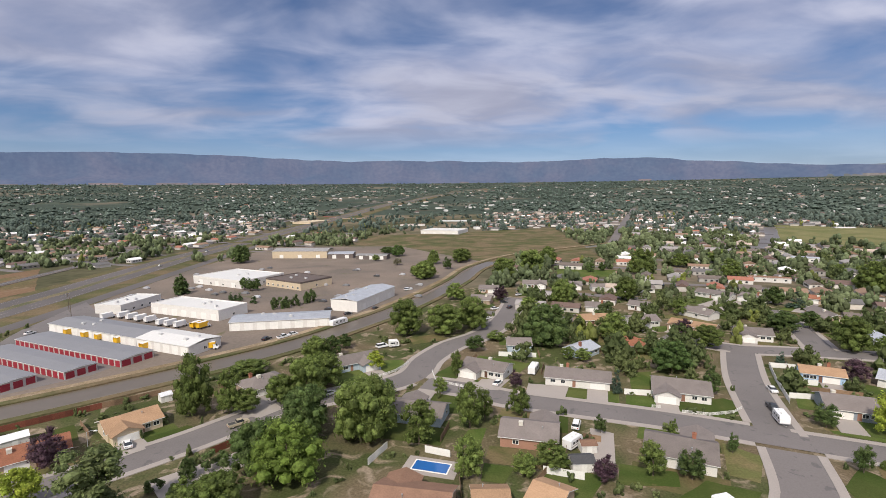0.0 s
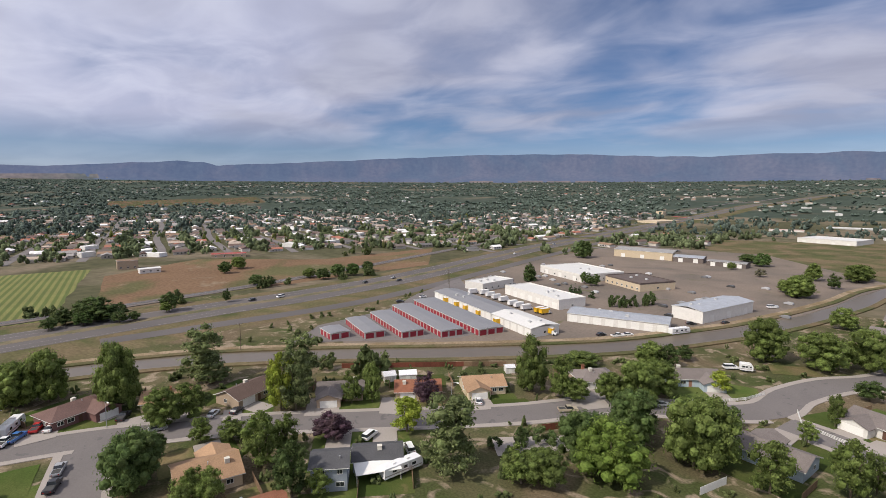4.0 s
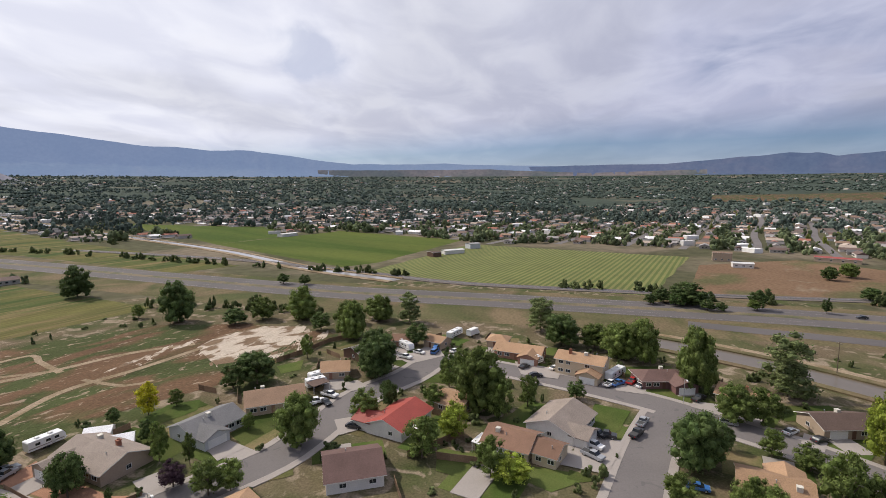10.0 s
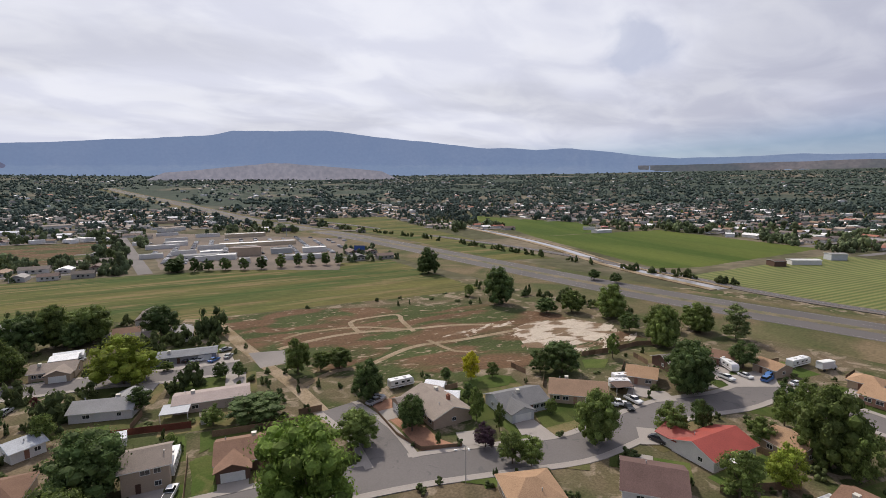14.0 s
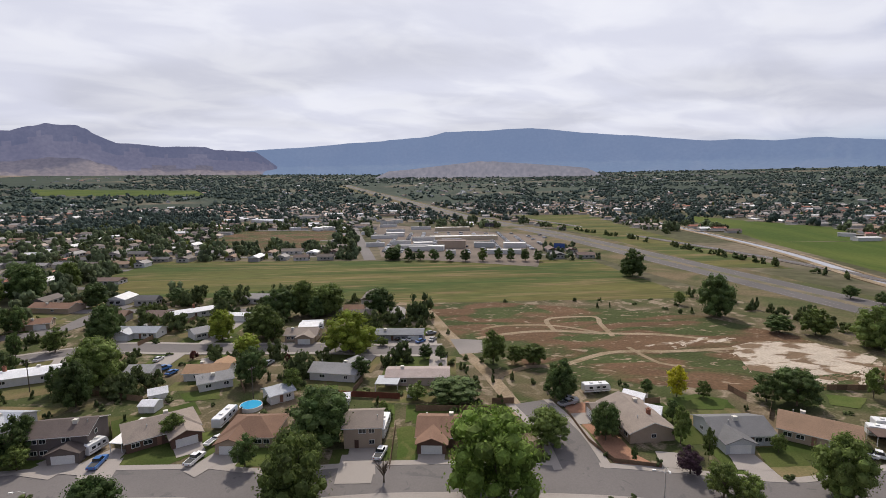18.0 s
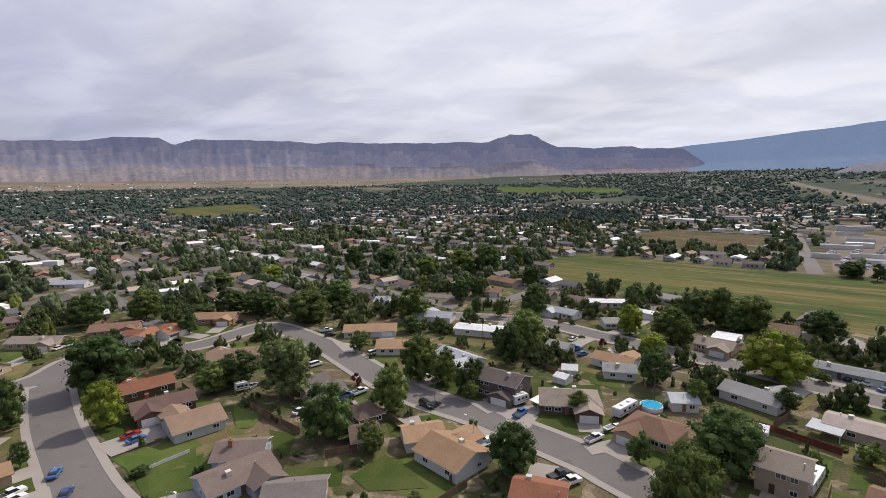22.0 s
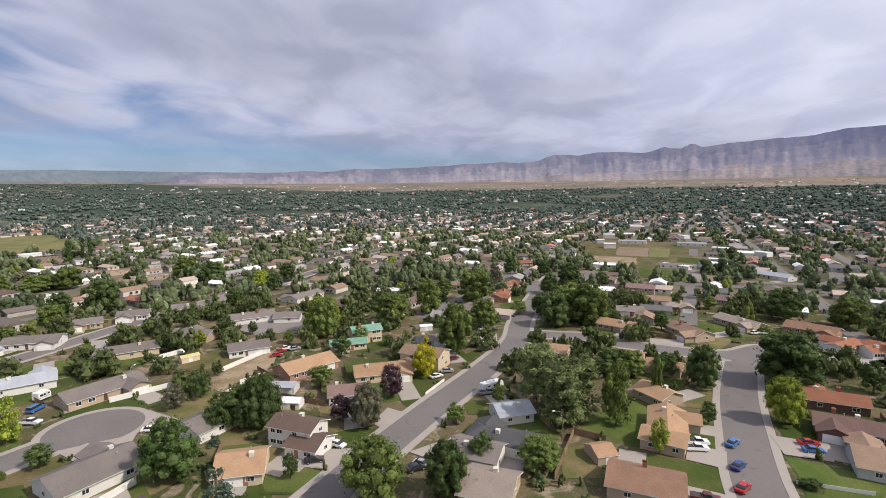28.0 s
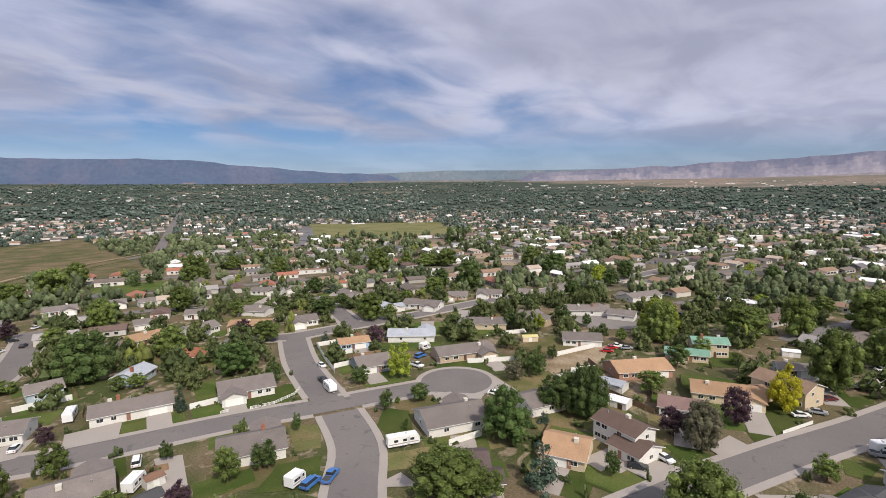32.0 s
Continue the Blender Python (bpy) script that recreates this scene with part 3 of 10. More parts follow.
# ---- fields and lots ----
CROP = banded("striped_crop", (0.080, 0.104, 0.022), (0.165, 0.166, 0.050), 3.9, -71)
SALT_MIX = mat("crusted_dirt", (0.46, 0.39, 0.315), 0.95, 0.25, 0.30, 2.4, stretch=(-20, 2.0), second=(0.165, 0.108, 0.064), edges=(0.50, 0.58))
area("striped_field", [(-525.5, -66.1), (-459, 133.6), (-291.2, 64.8), (-311.3, -69.3), (-335.4, -119)], 0.03, CROP, "green field mown in pale stripes", "field")
area("green_field", [(-480.3, -334.5), (-653.9, -262.4), (-563.8, -79.5), (-384.7, -122.8), (-358.8, -143.9)], 0.036, GREEN_FIELD, "smooth green crop field", "field")
area("green_field", [(-682.1, -683), (-683.7, -382.8), (-570.1, -304.6), (-480.3, -334.5), (-561.4, -437.8)], 0.042, GREEN_FIELD, "bright green crop field", "field")
area("yellow_field", [(-435.2, -780.6), (-566.8, -720.6), (-351.5, -223.1), (-312.4, -251.8), (-362.9, -422)], 0.048, FIELD, "yellow-green field strip beside the highway", "field")
area("hay_field", [(85.4, -401.2), (58.1, -455.9), (-102.9, -383.5), (-254.2, -318.5), (-219.5, -188.3), (-77.7, -239.6), (-39.8, -269.9), (65.3, -318)], 0.054, FIELD, "wide mown hay field", "field")
area("bare_lot", [(-81.2, -233.8), (-120, -222.1), (-192.5, -162.3), (-200.1, -123.9), (-192, -80.3), (-185, -77.2), (-132.6, -96.3), (-105.3, -115.7), (-73.5, -141.7), (-77.9, -173.5)], 0.06, DIRT, "bare reddish dirt lot with weeds", "dirt lot")
area("vacant_field", [(-115.4, 576.6), (-112.9, 715.4), (175.8, 821.7), (143, 438.8), (26.2, 440.1), (-54.8, 576)], 0.066, VERGE, "dry weedy vacant field", "field")
area("park_field", [(526.5, 812), (704.4, 639.3), (580.9, 503), (517.2, 455.3), (426, 514.9), (399.4, 610.1)], 0.072, PARK, "mown park field", "field")
area("open_land", [(-414.9, 128), (-454.7, 215.1), (-366, 287), (-345.8, 417.5), (-269.9, 320.3), (-289.5, 143.9), (-307.8, 90.8)], 0.078, DRY_LAND, "reddish dry open land", "open land")
area("plots", [(648.7, -150.7), (583, -234.4), (371.6, -156.6), (440.9, -78.5)], 0.084, VERGE, "dry garden plots", "plot")
area("car_lot", [(-184.1, -737.9), (-324.5, -486.2), (-198.7, -306.9), (-107.4, -404.4)], 0.09, LOT, "paved commercial lot", "lot")
area("works_yard", [(-164.6, 139.6), (-197.9, 235.7), (-211.7, 412.8), (-198.5, 581.9), (-54.8, 576), (30.7, 440), (-10, 304.5), (-39, 242.4), (-65.8, 207.8), (-101.3, 175.8), (-149.6, 125.1)], 0.096, LOT, "dusty gravel yard round the works", "yard")
area("storage_yard", [(-171.1, 116.6), (-184.6, 140.1), (-181.3, 182), (-195.5, 222.7), (-209.4, 282.9), (-137.8, 212.4), (-113.1, 191.7), (-122, 164.2), (-152.7, 134.1)], 0.102, ASPHALT, "grey asphalt yard of the storage blocks", "yard")
area("gravel_yard", [(-79.8, -108.3), (-88.3, -107.8), (-83.6, -98.4), (-78.9, -82.1), (-80.7, -75.5), (-72.5, -80.8), (-75.3, -92.4)], 0.108, ROCK_YARD, "red gravel front yard with a low fence", "yard")
area("brown_field", [(43.6, -583.9), (-6, -713.6), (-119.2, -652.2), (-83.9, -489.2), (-24.2, -507.8)], 0.114, DIRT, "brown tilled plot", "plot")
area("paved_lot", [(227.8, 112.2), (242, 89.6), (217.1, 79), (204.1, 95.8), (215, 110.2)], 0.12, PAVED, "pale paved parking lot behind the houses", "lot")
area("dirt_lane", [(159.8, 92.9), (176.6, 84.9), (189.4, 80), (173.8, 75.4), (163.6, 72.6), (154, 82.5), (144.4, 84.5)], 0.126, PATH, "pale dusty dirt lane between fences", "lane")
area("vacant_yard", [(148.2, 85.9), (173.3, 79.6), (170.7, 74.2), (144.5, 81)], 0.132, PATH, "dusty vacant strip between fences", "lot")
area("far_field", [(1118.7, -856.5), (1082.5, -1105.8), (764.1, -828.9), (860.3, -686.2)], 0.138, FIELD, "pale green far field", "field")
area("far_field", [(-1766.9, 551.9), (-1827.5, 1104), (-1473.1, 930.7), (-1447.8, 484.1)], 0.144, DIRT, "dry far field", "field")
area("far_field", [(729.8, -2328.6), (152, -2154.1), (88.8, -1760.1), (569.5, -1882.2)], 0.15, GREEN_FIELD, "green far field", "field")

sheet("dirt_path", strip("track", smooth_line([(-83.9, -172.6), (-102.5, -172.6), (-117.6, -168.5), (-136.0, -156.7), (-156.1, -145.3), (-169.4, -129.1)]), -1.3, 1.3, 0.085, PATH), "pale worn dirt track", category="track")
sheet("dirt_path", strip("track", smooth_line([(-117.6, -168.5), (-123.6, -183.6), (-131.7, -185.1), (-147.0, -179.4), (-142.3, -170.8), (-134.5, -153.2)]), -1.1, 1.1, 0.08900000000000001, PATH), "pale looping dirt track", category="track")
sheet("dirt_path", strip("track", smooth_line([(-71.7, -134.2), (-86.5, -138.1), (-96.9, -134.7), (-120.8, -138.3), (-141.2, -130.6), (-166.0, -123.4)]), -1.3, 1.3, 0.093, PATH), "pale worn dirt track", category="track")
sheet("dirt_path", strip("track", smooth_line([(-91.0, -182.5), (-101.6, -184.1), (-122.0, -175.0), (-134.6, -156.7)]), -1.0, 1.0, 0.097, PATH), "pale worn dirt track", category="track")
sheet("dirt_path", strip("track", smooth_line([(-130.4, -140.3), (-128.4, -123.3), (-134.0, -117.9)]), -0.9, 0.9, 0.101, PATH), "pale worn dirt track", category="track")
sheet("gravel_track", strip("track", smooth_line([(-72.5, -241.2), (-80.7, -233.0), (-79.9, -213.0), (-76.1, -185.4), (-73.9, -162.7)]), -2.6, 2.6, 0.108, PATH), "pale gravel lane beside the dirt lot", category="track")
sheet("dirt_path", strip("track", smooth_line([(-72.7, -158.8), (-71.3, -139.5), (-68.3, -121.1), (-66.0, -108.2)]), -2.2, 2.2, 0.112, PATH), "dusty footpath between yards", category="track")
TILLED = banded("tilled_rows", (0.150, 0.105, 0.070), (0.230, 0.175, 0.120), 3.0, 52)
area("tilled_plot", [(550.8, -148.5), (539.9, -176.4), (466.8, -152.2), (480.2, -126.5)], 0.100, TILLED, "brown garden plot tilled in rows", "plot")
area("grass_plot", [(539.2, -177.2), (527.0, -193.2), (462.5, -169.3), (466.3, -152.9)], 0.120, PARK, "dry grass plot", "plot")
area("bare_plot", [(476.5, -105.6), (459.8, -140.5), (383.3, -116.6), (431.1, -93.7)], 0.140, PATH, "bare dusty plot", "plot")
area("lawn_plot", [(399.9, -124.0), (376.4, -151.3), (340.2, -136.5), (356.7, -110.3)], 0.160, LAWN, "green lawn before a long low house", "lawn")
area("paved_yard", [(388.6, -158.2), (384.3, -164.4), (335.6, -143.6), (339.6, -137.4)], 0.180, PAVED, "pale paved yard beside a barn", "yard")
area("tilled_plot", [(366.8, -157.6), (359.8, -180.5), (333.1, -170.5), (337.8, -145.6)], 0.200, TILLED, "brown garden plot tilled in rows", "plot")
area("lawn_plot", [(464.8, -177.3), (450.7, -196.8), (419.8, -183.1), (432.6, -164.9)], 0.220, LAWN, "green lawn behind a long low house", "lawn")
area("road_side_street", [(341.0, -118.9), (304.3, -214.3), (296.2, -208.6), (330.3, -115.1)], 0.240, ASPHALT, "grey asphalt side street past the plots", "road")
area("pond", [(482.6, 777.6), (502.1, 767.5), (397.3, 595.9), (341.3, 530.9), (311.4, 509.1), (372.8, 597.1)], 0.260, WATER, "still brown bend of water beside the park", "pond")
area("tilled_strip", [(430.9, 486.8), (488.8, 435.2), (432.0, 385.0), (382.7, 432.9)], 0.280, TILLED, "reddish tilled strip beside the park", "plot")
area("lane_end", [(-74.5, -176.2), (-85.1, -169.7), (-79.1, -157.6), (-70.3, -159.3)], 0.116, PAVED, "worn paved end of the lane", "lane")
area("salt_crust", [(-165.8, -126.2), (-181.0, -126.1), (-197.5, -116.1), (-200.9, -97.2), (-176.1, -92.8), (-157.0, -97.4), (-149.5, -107.4)], 0.07, SALT_MIX, "pale salt-crusted bare ground", "dirt lot")


PATCHES = []


def patch(name, outline, z, material, label, category):
    pts = []
    for i, p in enumerate(outline):
        a, b = Vector(p), Vector(outline[(i + 1) % len(outline)])
        n = max(2, int((b - a).length / 1.5))
        for k in range(n):
            q = a.lerp(b, k / n)
            w = noise.noise_vector(Vector((q.x * 0.4, q.y * 0.4, z))) * (0.0 if material is CONCRETE else 0.28)
            pts.append((q.x + w.x, q.y + w.y, z))
    c = sum((Vector(p) for p in outline), Vector((0, 0))) / len(outline)
    PATCHES.append((c, max((Vector(p) - c).length for p in outline), [Vector(p) for p in outline]))
    return sheet(name, mesh(name, pts, [tuple(range(len(pts)))], material), label, "structure", category)


def crust(x, y, L, W, rot):
    """Broken pale streaks of salt-crusted ground, thickest in the middle."""
    r = random.Random(int(x * 3 + y))
    s = Solid()
    turned = Matrix.Rotation(radians(rot), 2)
    for k in range(int(26 + L * W * 0.35)):
        c = turned @ Vector((r.gauss(0, 0.26) * L, r.gauss(0, 0.28) * W)) + Vector((x, y))
        along = Matrix.Rotation(radians(rot + r.uniform(-16, 16)), 2)
        a, b = r.uniform(0.6, 2.6), r.uniform(0.15, 0.6)
        pts = [along @ Vector((math.cos(i * math.pi / 5) * a * r.uniform(0.6, 1.3), math.sin(i * math.pi / 5) * b * r.uniform(0.5, 1.4))) + c for i in range(10)]
        s.add([(p.x, p.y, 0.0905 + 0.0002 * k) for p in pts], [tuple(range(10))])
    sheet("pale_crust", s.mesh("crust", SALT_MIX), "pale broken crust on bare ground", "stuff", "dirt")


patch("lawn_patch", [(-37.1, 163.9), (-28.5, 177.6), (-16.6, 178.4), (-14.8, 172.6), (-23.7, 161.4), (-32.1, 154.2)], 0.085, LAWN, "mown green lawn beside a house", "lawn")
patch("lawn_patch", [(-4.5, 163.8), (1.6, 172.8), (6.4, 163.8), (10.8, 156.3), (7.1, 153.1), (-0.7, 155.7)], 0.0955, LAWN, "mown green lawn beside a house", "lawn")
patch("lawn_patch", [(36.9, 149.3), (51.6, 146.7), (48.6, 138.4), (34.7, 141.8)], 0.106, LAWN, "mown green lawn beside a house", "lawn")
patch("lawn_patch", [(53.4, 145), (64.8, 142.8), (62.1, 135.9), (50.9, 138)], 0.1165, LAWN, "mown green lawn beside a house", "lawn")
patch("lawn_patch", [(60.9, 164), (68.7, 164.7), (63, 149.5), (56.7, 149.7)], 0.0913, LAWN, "mown green lawn beside a house", "lawn")
patch("lawn_patch", [(5.1, 123.5), (9.9, 124.4), (7.5, 114.9), (2.2, 115.9)], 0.1018, LAWN, "mown green lawn beside a house", "lawn")
patch("lawn_patch", [(7.9, 107.4), (14.6, 105.4), (11.5, 99.2), (6.7, 100.3)], 0.1123, LAWN, "mown green lawn beside a house", "lawn")
patch("lawn_patch", [(38.3, 106.9), (49.8, 103.3), (47.9, 97.9), (35.2, 98.5)], 0.0871, LAWN, "mown green lawn beside a house", "lawn")
patch("concrete_drive", [(10.9, 158.6), (20.2, 158.1), (15.3, 149.1), (7.1, 150.4)], 0.2191, CONCRETE, "pale concrete drive beside a house", "driveway")
patch("concrete_drive", [(25.6, 154.5), (37.9, 151.8), (34.1, 141.8), (23.2, 145.7)], 0.2296, CONCRETE, "pale concrete drive beside a house", "driveway")
patch("concrete_drive", [(-56, 132.5), (-50.6, 140.3), (-47.2, 136.6), (-52, 130.5)], 0.2401, CONCRETE, "pale concrete drive beside a house", "driveway")
patch("concrete_drive", [(36.5, 124), (41.7, 120.9), (37, 105.4), (33.1, 107.9)], 0.2149, CONCRETE, "pale concrete drive beside a house", "driveway")
patch("lawn_patch", [(86.9, 393), (132, 386.1), (121.9, 355.6), (79.2, 357.1)], 0.1039, LAWN, "mown green lawn beside a house", "lawn")
patch("dry_grass", [(-17.6, 206.3), (-5.7, 212), (0.4, 204), (-13.9, 197.3)], 0.1124, DRY_LAWN, "dry yellowed grass patch in a yard", "lawn")
patch("lawn_patch", [(-112.6, 89.1), (-107.4, 104.3), (-96, 92.7), (-106.5, 83.7)], 0.0892, LAWN, "mown green lawn beside a house", "lawn")
patch("lawn_patch", [(-78, 118.9), (-69.7, 127), (-63.4, 124.4), (-72.4, 114.8)], 0.0997, LAWN, "mown green lawn beside a house", "lawn")
patch("concrete_drive", [(-119.2, 86.8), (-114.6, 90.8), (-106.3, 82.9), (-110.8, 78.6)], 0.2317, CONCRETE, "pale concrete drive beside a house", "driveway")
patch("concrete_drive", [(-103, 100.7), (-96.7, 107.4), (-89.3, 97.1), (-96, 92.7)], 0.2065, CONCRETE, "pale concrete drive beside a house", "driveway")
patch("concrete_drive", [(-82.2, 117.6), (-79, 121.3), (-73.2, 114.3), (-76.8, 110.4)], 0.217, CONCRETE, "pale concrete drive beside a house", "driveway")
patch("concrete_drive", [(-56.7, 129.6), (-58.4, 141.4), (-51.7, 139.8), (-50.7, 134.2)], 0.2275, CONCRETE, "pale concrete drive beside a house", "driveway")
patch("concrete_drive", [(-64.4, 100.4), (-50, 113.1), (-46, 106.6), (-58.2, 93.9)], 0.238, CONCRETE, "pale concrete drive beside a house", "driveway")
patch("lawn_patch", [(-150.7, 33.6), (-159.9, 40.3), (-154.5, 48.1), (-142.8, 44)], 0.0913, LAWN, "mown green lawn beside a house", "lawn")
patch("lawn_patch", [(-140.3, 18.1), (-137, 27.2), (-124.2, 21.9), (-127.6, 15.2)], 0.1018, LAWN, "mown green lawn beside a house", "lawn")
patch("lawn_patch", [(-127.7, 70.6), (-125.9, 79.6), (-117.2, 72.9), (-120.8, 66.8)], 0.1123, LAWN, "mown green lawn beside a house", "lawn")
patch("lawn_patch", [(-106, 83.7), (-112.7, 92.3), (-104.5, 101.6), (-96.5, 92.9)], 0.0871, LAWN, "mown green lawn beside a house", "lawn")
patch("concrete_drive", [(-110.3, 79.3), (-116.9, 85.9), (-114.3, 90), (-106.6, 82.9)], 0.2191, CONCRETE, "pale concrete drive beside a house", "driveway")
patch("concrete_drive", [(-102.1, 100.1), (-95.3, 106.9), (-91, 100.2), (-97.4, 93.7)], 0.2296, CONCRETE, "pale concrete drive beside a house", "driveway")
patch("concrete_drive", [(-146.8, 46), (-145.5, 52.2), (-138.7, 49.6), (-142.8, 44)], 0.2401, CONCRETE, "pale concrete drive beside a house", "driveway")
patch("concrete_drive", [(-153.3, 27.1), (-156.6, 35.7), (-150.7, 33.6), (-151, 28.9)], 0.2149, CONCRETE, "pale concrete drive beside a house", "driveway")
patch("concrete_drive", [(-131.4, 67), (-129, 71.3), (-122.2, 66.9), (-125.5, 63.5)], 0.2254, CONCRETE, "pale concrete drive beside a house", "driveway")
patch("concrete_drive", [(-123, 12.2), (-119.4, 22.7), (-106.5, 17.5), (-107.4, 9.2)], 0.2359, CONCRETE, "pale concrete drive beside a house", "driveway")
patch("lawn_patch", [(-105.1, 8.8), (-102.2, 15.9), (-100.6, 11.2), (-101.5, 8)], 0.0892, LAWN, "mown green lawn beside a house", "lawn")
patch("lawn_patch", [(-160.2, 10.7), (-165.2, 14.1), (-159.4, 24.9), (-154.8, 21.9)], 0.0997, LAWN, "mown green lawn beside a house", "lawn")
patch("lawn_patch", [(-149.3, 33.1), (-158.1, 38.6), (-150.5, 47.5), (-143.1, 42)], 0.1102, LAWN, "mown green lawn beside a house", "lawn")
patch("lawn_patch", [(-105.1, 0.9), (-103.3, 14.1), (-96, 4.7), (-98.9, -0.6)], 0.085, LAWN, "mown green lawn beside a house", "lawn")
patch("lawn_patch", [(-151.5, -30.9), (-156.4, -28.3), (-152.1, -20.8), (-147.5, -24.6)], 0.0955, LAWN, "mown green lawn beside a house", "lawn")
patch("concrete_drive", [(-171, -5.5), (-165.3, 10.4), (-157, 8.7), (-158.9, -2.9)], 0.2275, CONCRETE, "pale concrete drive beside a house", "driveway")
patch("concrete_drive", [(-112.9, 9.9), (-115.6, 20), (-104.4, 15.9), (-106.6, 6.1)], 0.238, CONCRETE, "pale concrete drive beside a house", "driveway")
patch("concrete_drive", [(-157.7, 26.4), (-156.8, 35.9), (-149.3, 33.1), (-150.8, 25.3)], 0.2128, CONCRETE, "pale concrete drive beside a house", "driveway")
patch("lawn_patch", [(-108.8, -21.1), (-107.9, -11.5), (-97.1, -11.5), (-99.6, -19.8)], 0.1018, LAWN, "mown green lawn beside a house", "lawn")
patch("concrete_drive", [(-118, -50.5), (-121.2, -45.3), (-115.5, -40.7), (-110.5, -46)], 0.2338, CONCRETE, "pale concrete drive beside a house", "driveway")
patch("lawn_patch", [(-106.5, -73.1), (-114.5, -71.3), (-110.8, -63.4), (-101.6, -66.7)], 0.0871, LAWN, "mown green lawn beside a house", "lawn")
patch("lawn_patch", [(-110.7, -99.8), (-123.1, -93.9), (-120.7, -89.3), (-108.7, -95.2)], 0.0976, LAWN, "mown green lawn beside a house", "lawn")
patch("lawn_patch", [(-152.2, -85.3), (-159.9, -79.2), (-150.7, -76), (-146.2, -80.6)], 0.1081, LAWN, "mown green lawn beside a house", "lawn")
patch("lawn_patch", [(-96.7, -74.5), (-99, -72.8), (-95.4, -69.1), (-92.9, -69.5)], 0.1186, LAWN, "mown green lawn beside a house", "lawn")
patch("concrete_drive", [(-99.7, -75.5), (-103.2, -72.1), (-101.3, -65.4), (-94.6, -68.5)], 0.2149, CONCRETE, "pale concrete drive beside a house", "driveway")
patch("concrete_drive", [(-84.3, -81), (-88.3, -78.4), (-84.4, -73), (-80.7, -75.5)], 0.2254, CONCRETE, "pale concrete drive beside a house", "driveway")
patch("concrete_drive", [(-141.2, -58.5), (-145.2, -54.1), (-141.1, -48.9), (-136, -52.8)], 0.2359, CONCRETE, "pale concrete drive beside a house", "driveway")
patch("lawn_patch", [(-152.3, -34.8), (-155.8, -26.2), (-148.4, -24.7), (-146.9, -32.3)], 0.0892, LAWN, "mown green lawn beside a house", "lawn")
patch("dry_grass", [(-91.6, -57.3), (-99.6, -53), (-92.6, -49.2), (-89.1, -53.8)], 0.0977, DRY_LAWN, "dry yellowed grass patch in a yard", "lawn")
patch("lawn_patch", [(-70.3, -67.8), (-76.1, -64.5), (-73.6, -60.6), (-70.2, -65.7)], 0.1102, LAWN, "mown green lawn beside a house", "lawn")
patch("concrete_drive", [(-169, -48.3), (-181.5, -34.2), (-172.2, -30.9), (-162.1, -41.2)], 0.2065, CONCRETE, "pale concrete drive beside a house", "driveway")
patch("lawn_patch", [(-34.6, -114.9), (-42.4, -111), (-34.8, -94.3), (-28, -97.9)], 0.0955, LAWN, "mown green lawn beside a house", "lawn")
patch("lawn_patch", [(-33.6, -128.3), (-36.3, -128.4), (-34.1, -121.9), (-31.9, -122.9)], 0.106, LAWN, "mown green lawn beside a house", "lawn")
patch("lawn_patch", [(-39.9, -126.6), (-42.1, -125.5), (-39, -117.2), (-36.2, -116.3)], 0.1165, LAWN, "mown green lawn beside a house", "lawn")
patch("concrete_drive", [(-18.3, -107.4), (-25.9, -104.4), (-21.7, -94.1), (-14.7, -96.9)], 0.2128, CONCRETE, "pale concrete drive beside a house", "driveway")
patch("lawn_patch", [(-62.9, -117.1), (-66.3, -115.2), (-63.7, -108.9), (-61.2, -110.2)], 0.1018, LAWN, "mown green lawn beside a house", "lawn")
patch("lawn_patch", [(-108.5, -101.2), (-118.6, -100.1), (-123.6, -93.7), (-117.1, -89.8), (-107.7, -94.5)], 0.1123, LAWN, "mown green lawn beside a house", "lawn")
patch("concrete_drive", [(-52.1, -188.7), (-69.8, -181.8), (-66.7, -170.6), (-49.4, -177.6)], 0.2086, CONCRETE, "pale concrete drive beside a house", "driveway")
patch("lawn_patch", [(26.1, -122.6), (20.2, -129.4), (15, -125.1), (13.7, -120.9), (21.4, -116.3)], 0.0976, LAWN, "mown green lawn beside a house", "lawn")
patch("lawn_patch", [(9.5, -111.6), (3.4, -116.9), (0.8, -108.2), (5.1, -106.7)], 0.1081, LAWN, "mown green lawn beside a house", "lawn")
patch("lawn_patch", [(66, -147.3), (58, -149.9), (50.4, -137.4), (52.4, -129.3), (60.7, -133.4)], 0.1186, LAWN, "mown green lawn beside a house", "lawn")
patch("concrete_drive", [(39.1, -123.7), (30.6, -131.4), (27.2, -129.2), (30, -118.2)], 0.2149, CONCRETE, "pale concrete drive beside a house", "driveway")
patch("concrete_drive", [(14.4, -114.1), (5.4, -122.9), (7, -115.1), (12, -110.7)], 0.2254, CONCRETE, "pale concrete drive beside a house", "driveway")
patch("lawn_patch", [(-33.3, -114.3), (-37.2, -114.5), (-40.3, -102.8), (-36.9, -94.9), (-28.7, -96.8)], 0.1144, LAWN, "mown green lawn beside a house", "lawn")
patch("lawn_patch", [(-33.3, -128.4), (-36.7, -127.8), (-35.3, -122.3), (-32.2, -121.7)], 0.0892, LAWN, "mown green lawn beside a house", "lawn")
patch("concrete_drive", [(-18.4, -106.9), (-25.3, -106.7), (-23.4, -96.9), (-16.3, -97.9)], 0.2212, CONCRETE, "pale concrete drive beside a house", "driveway")
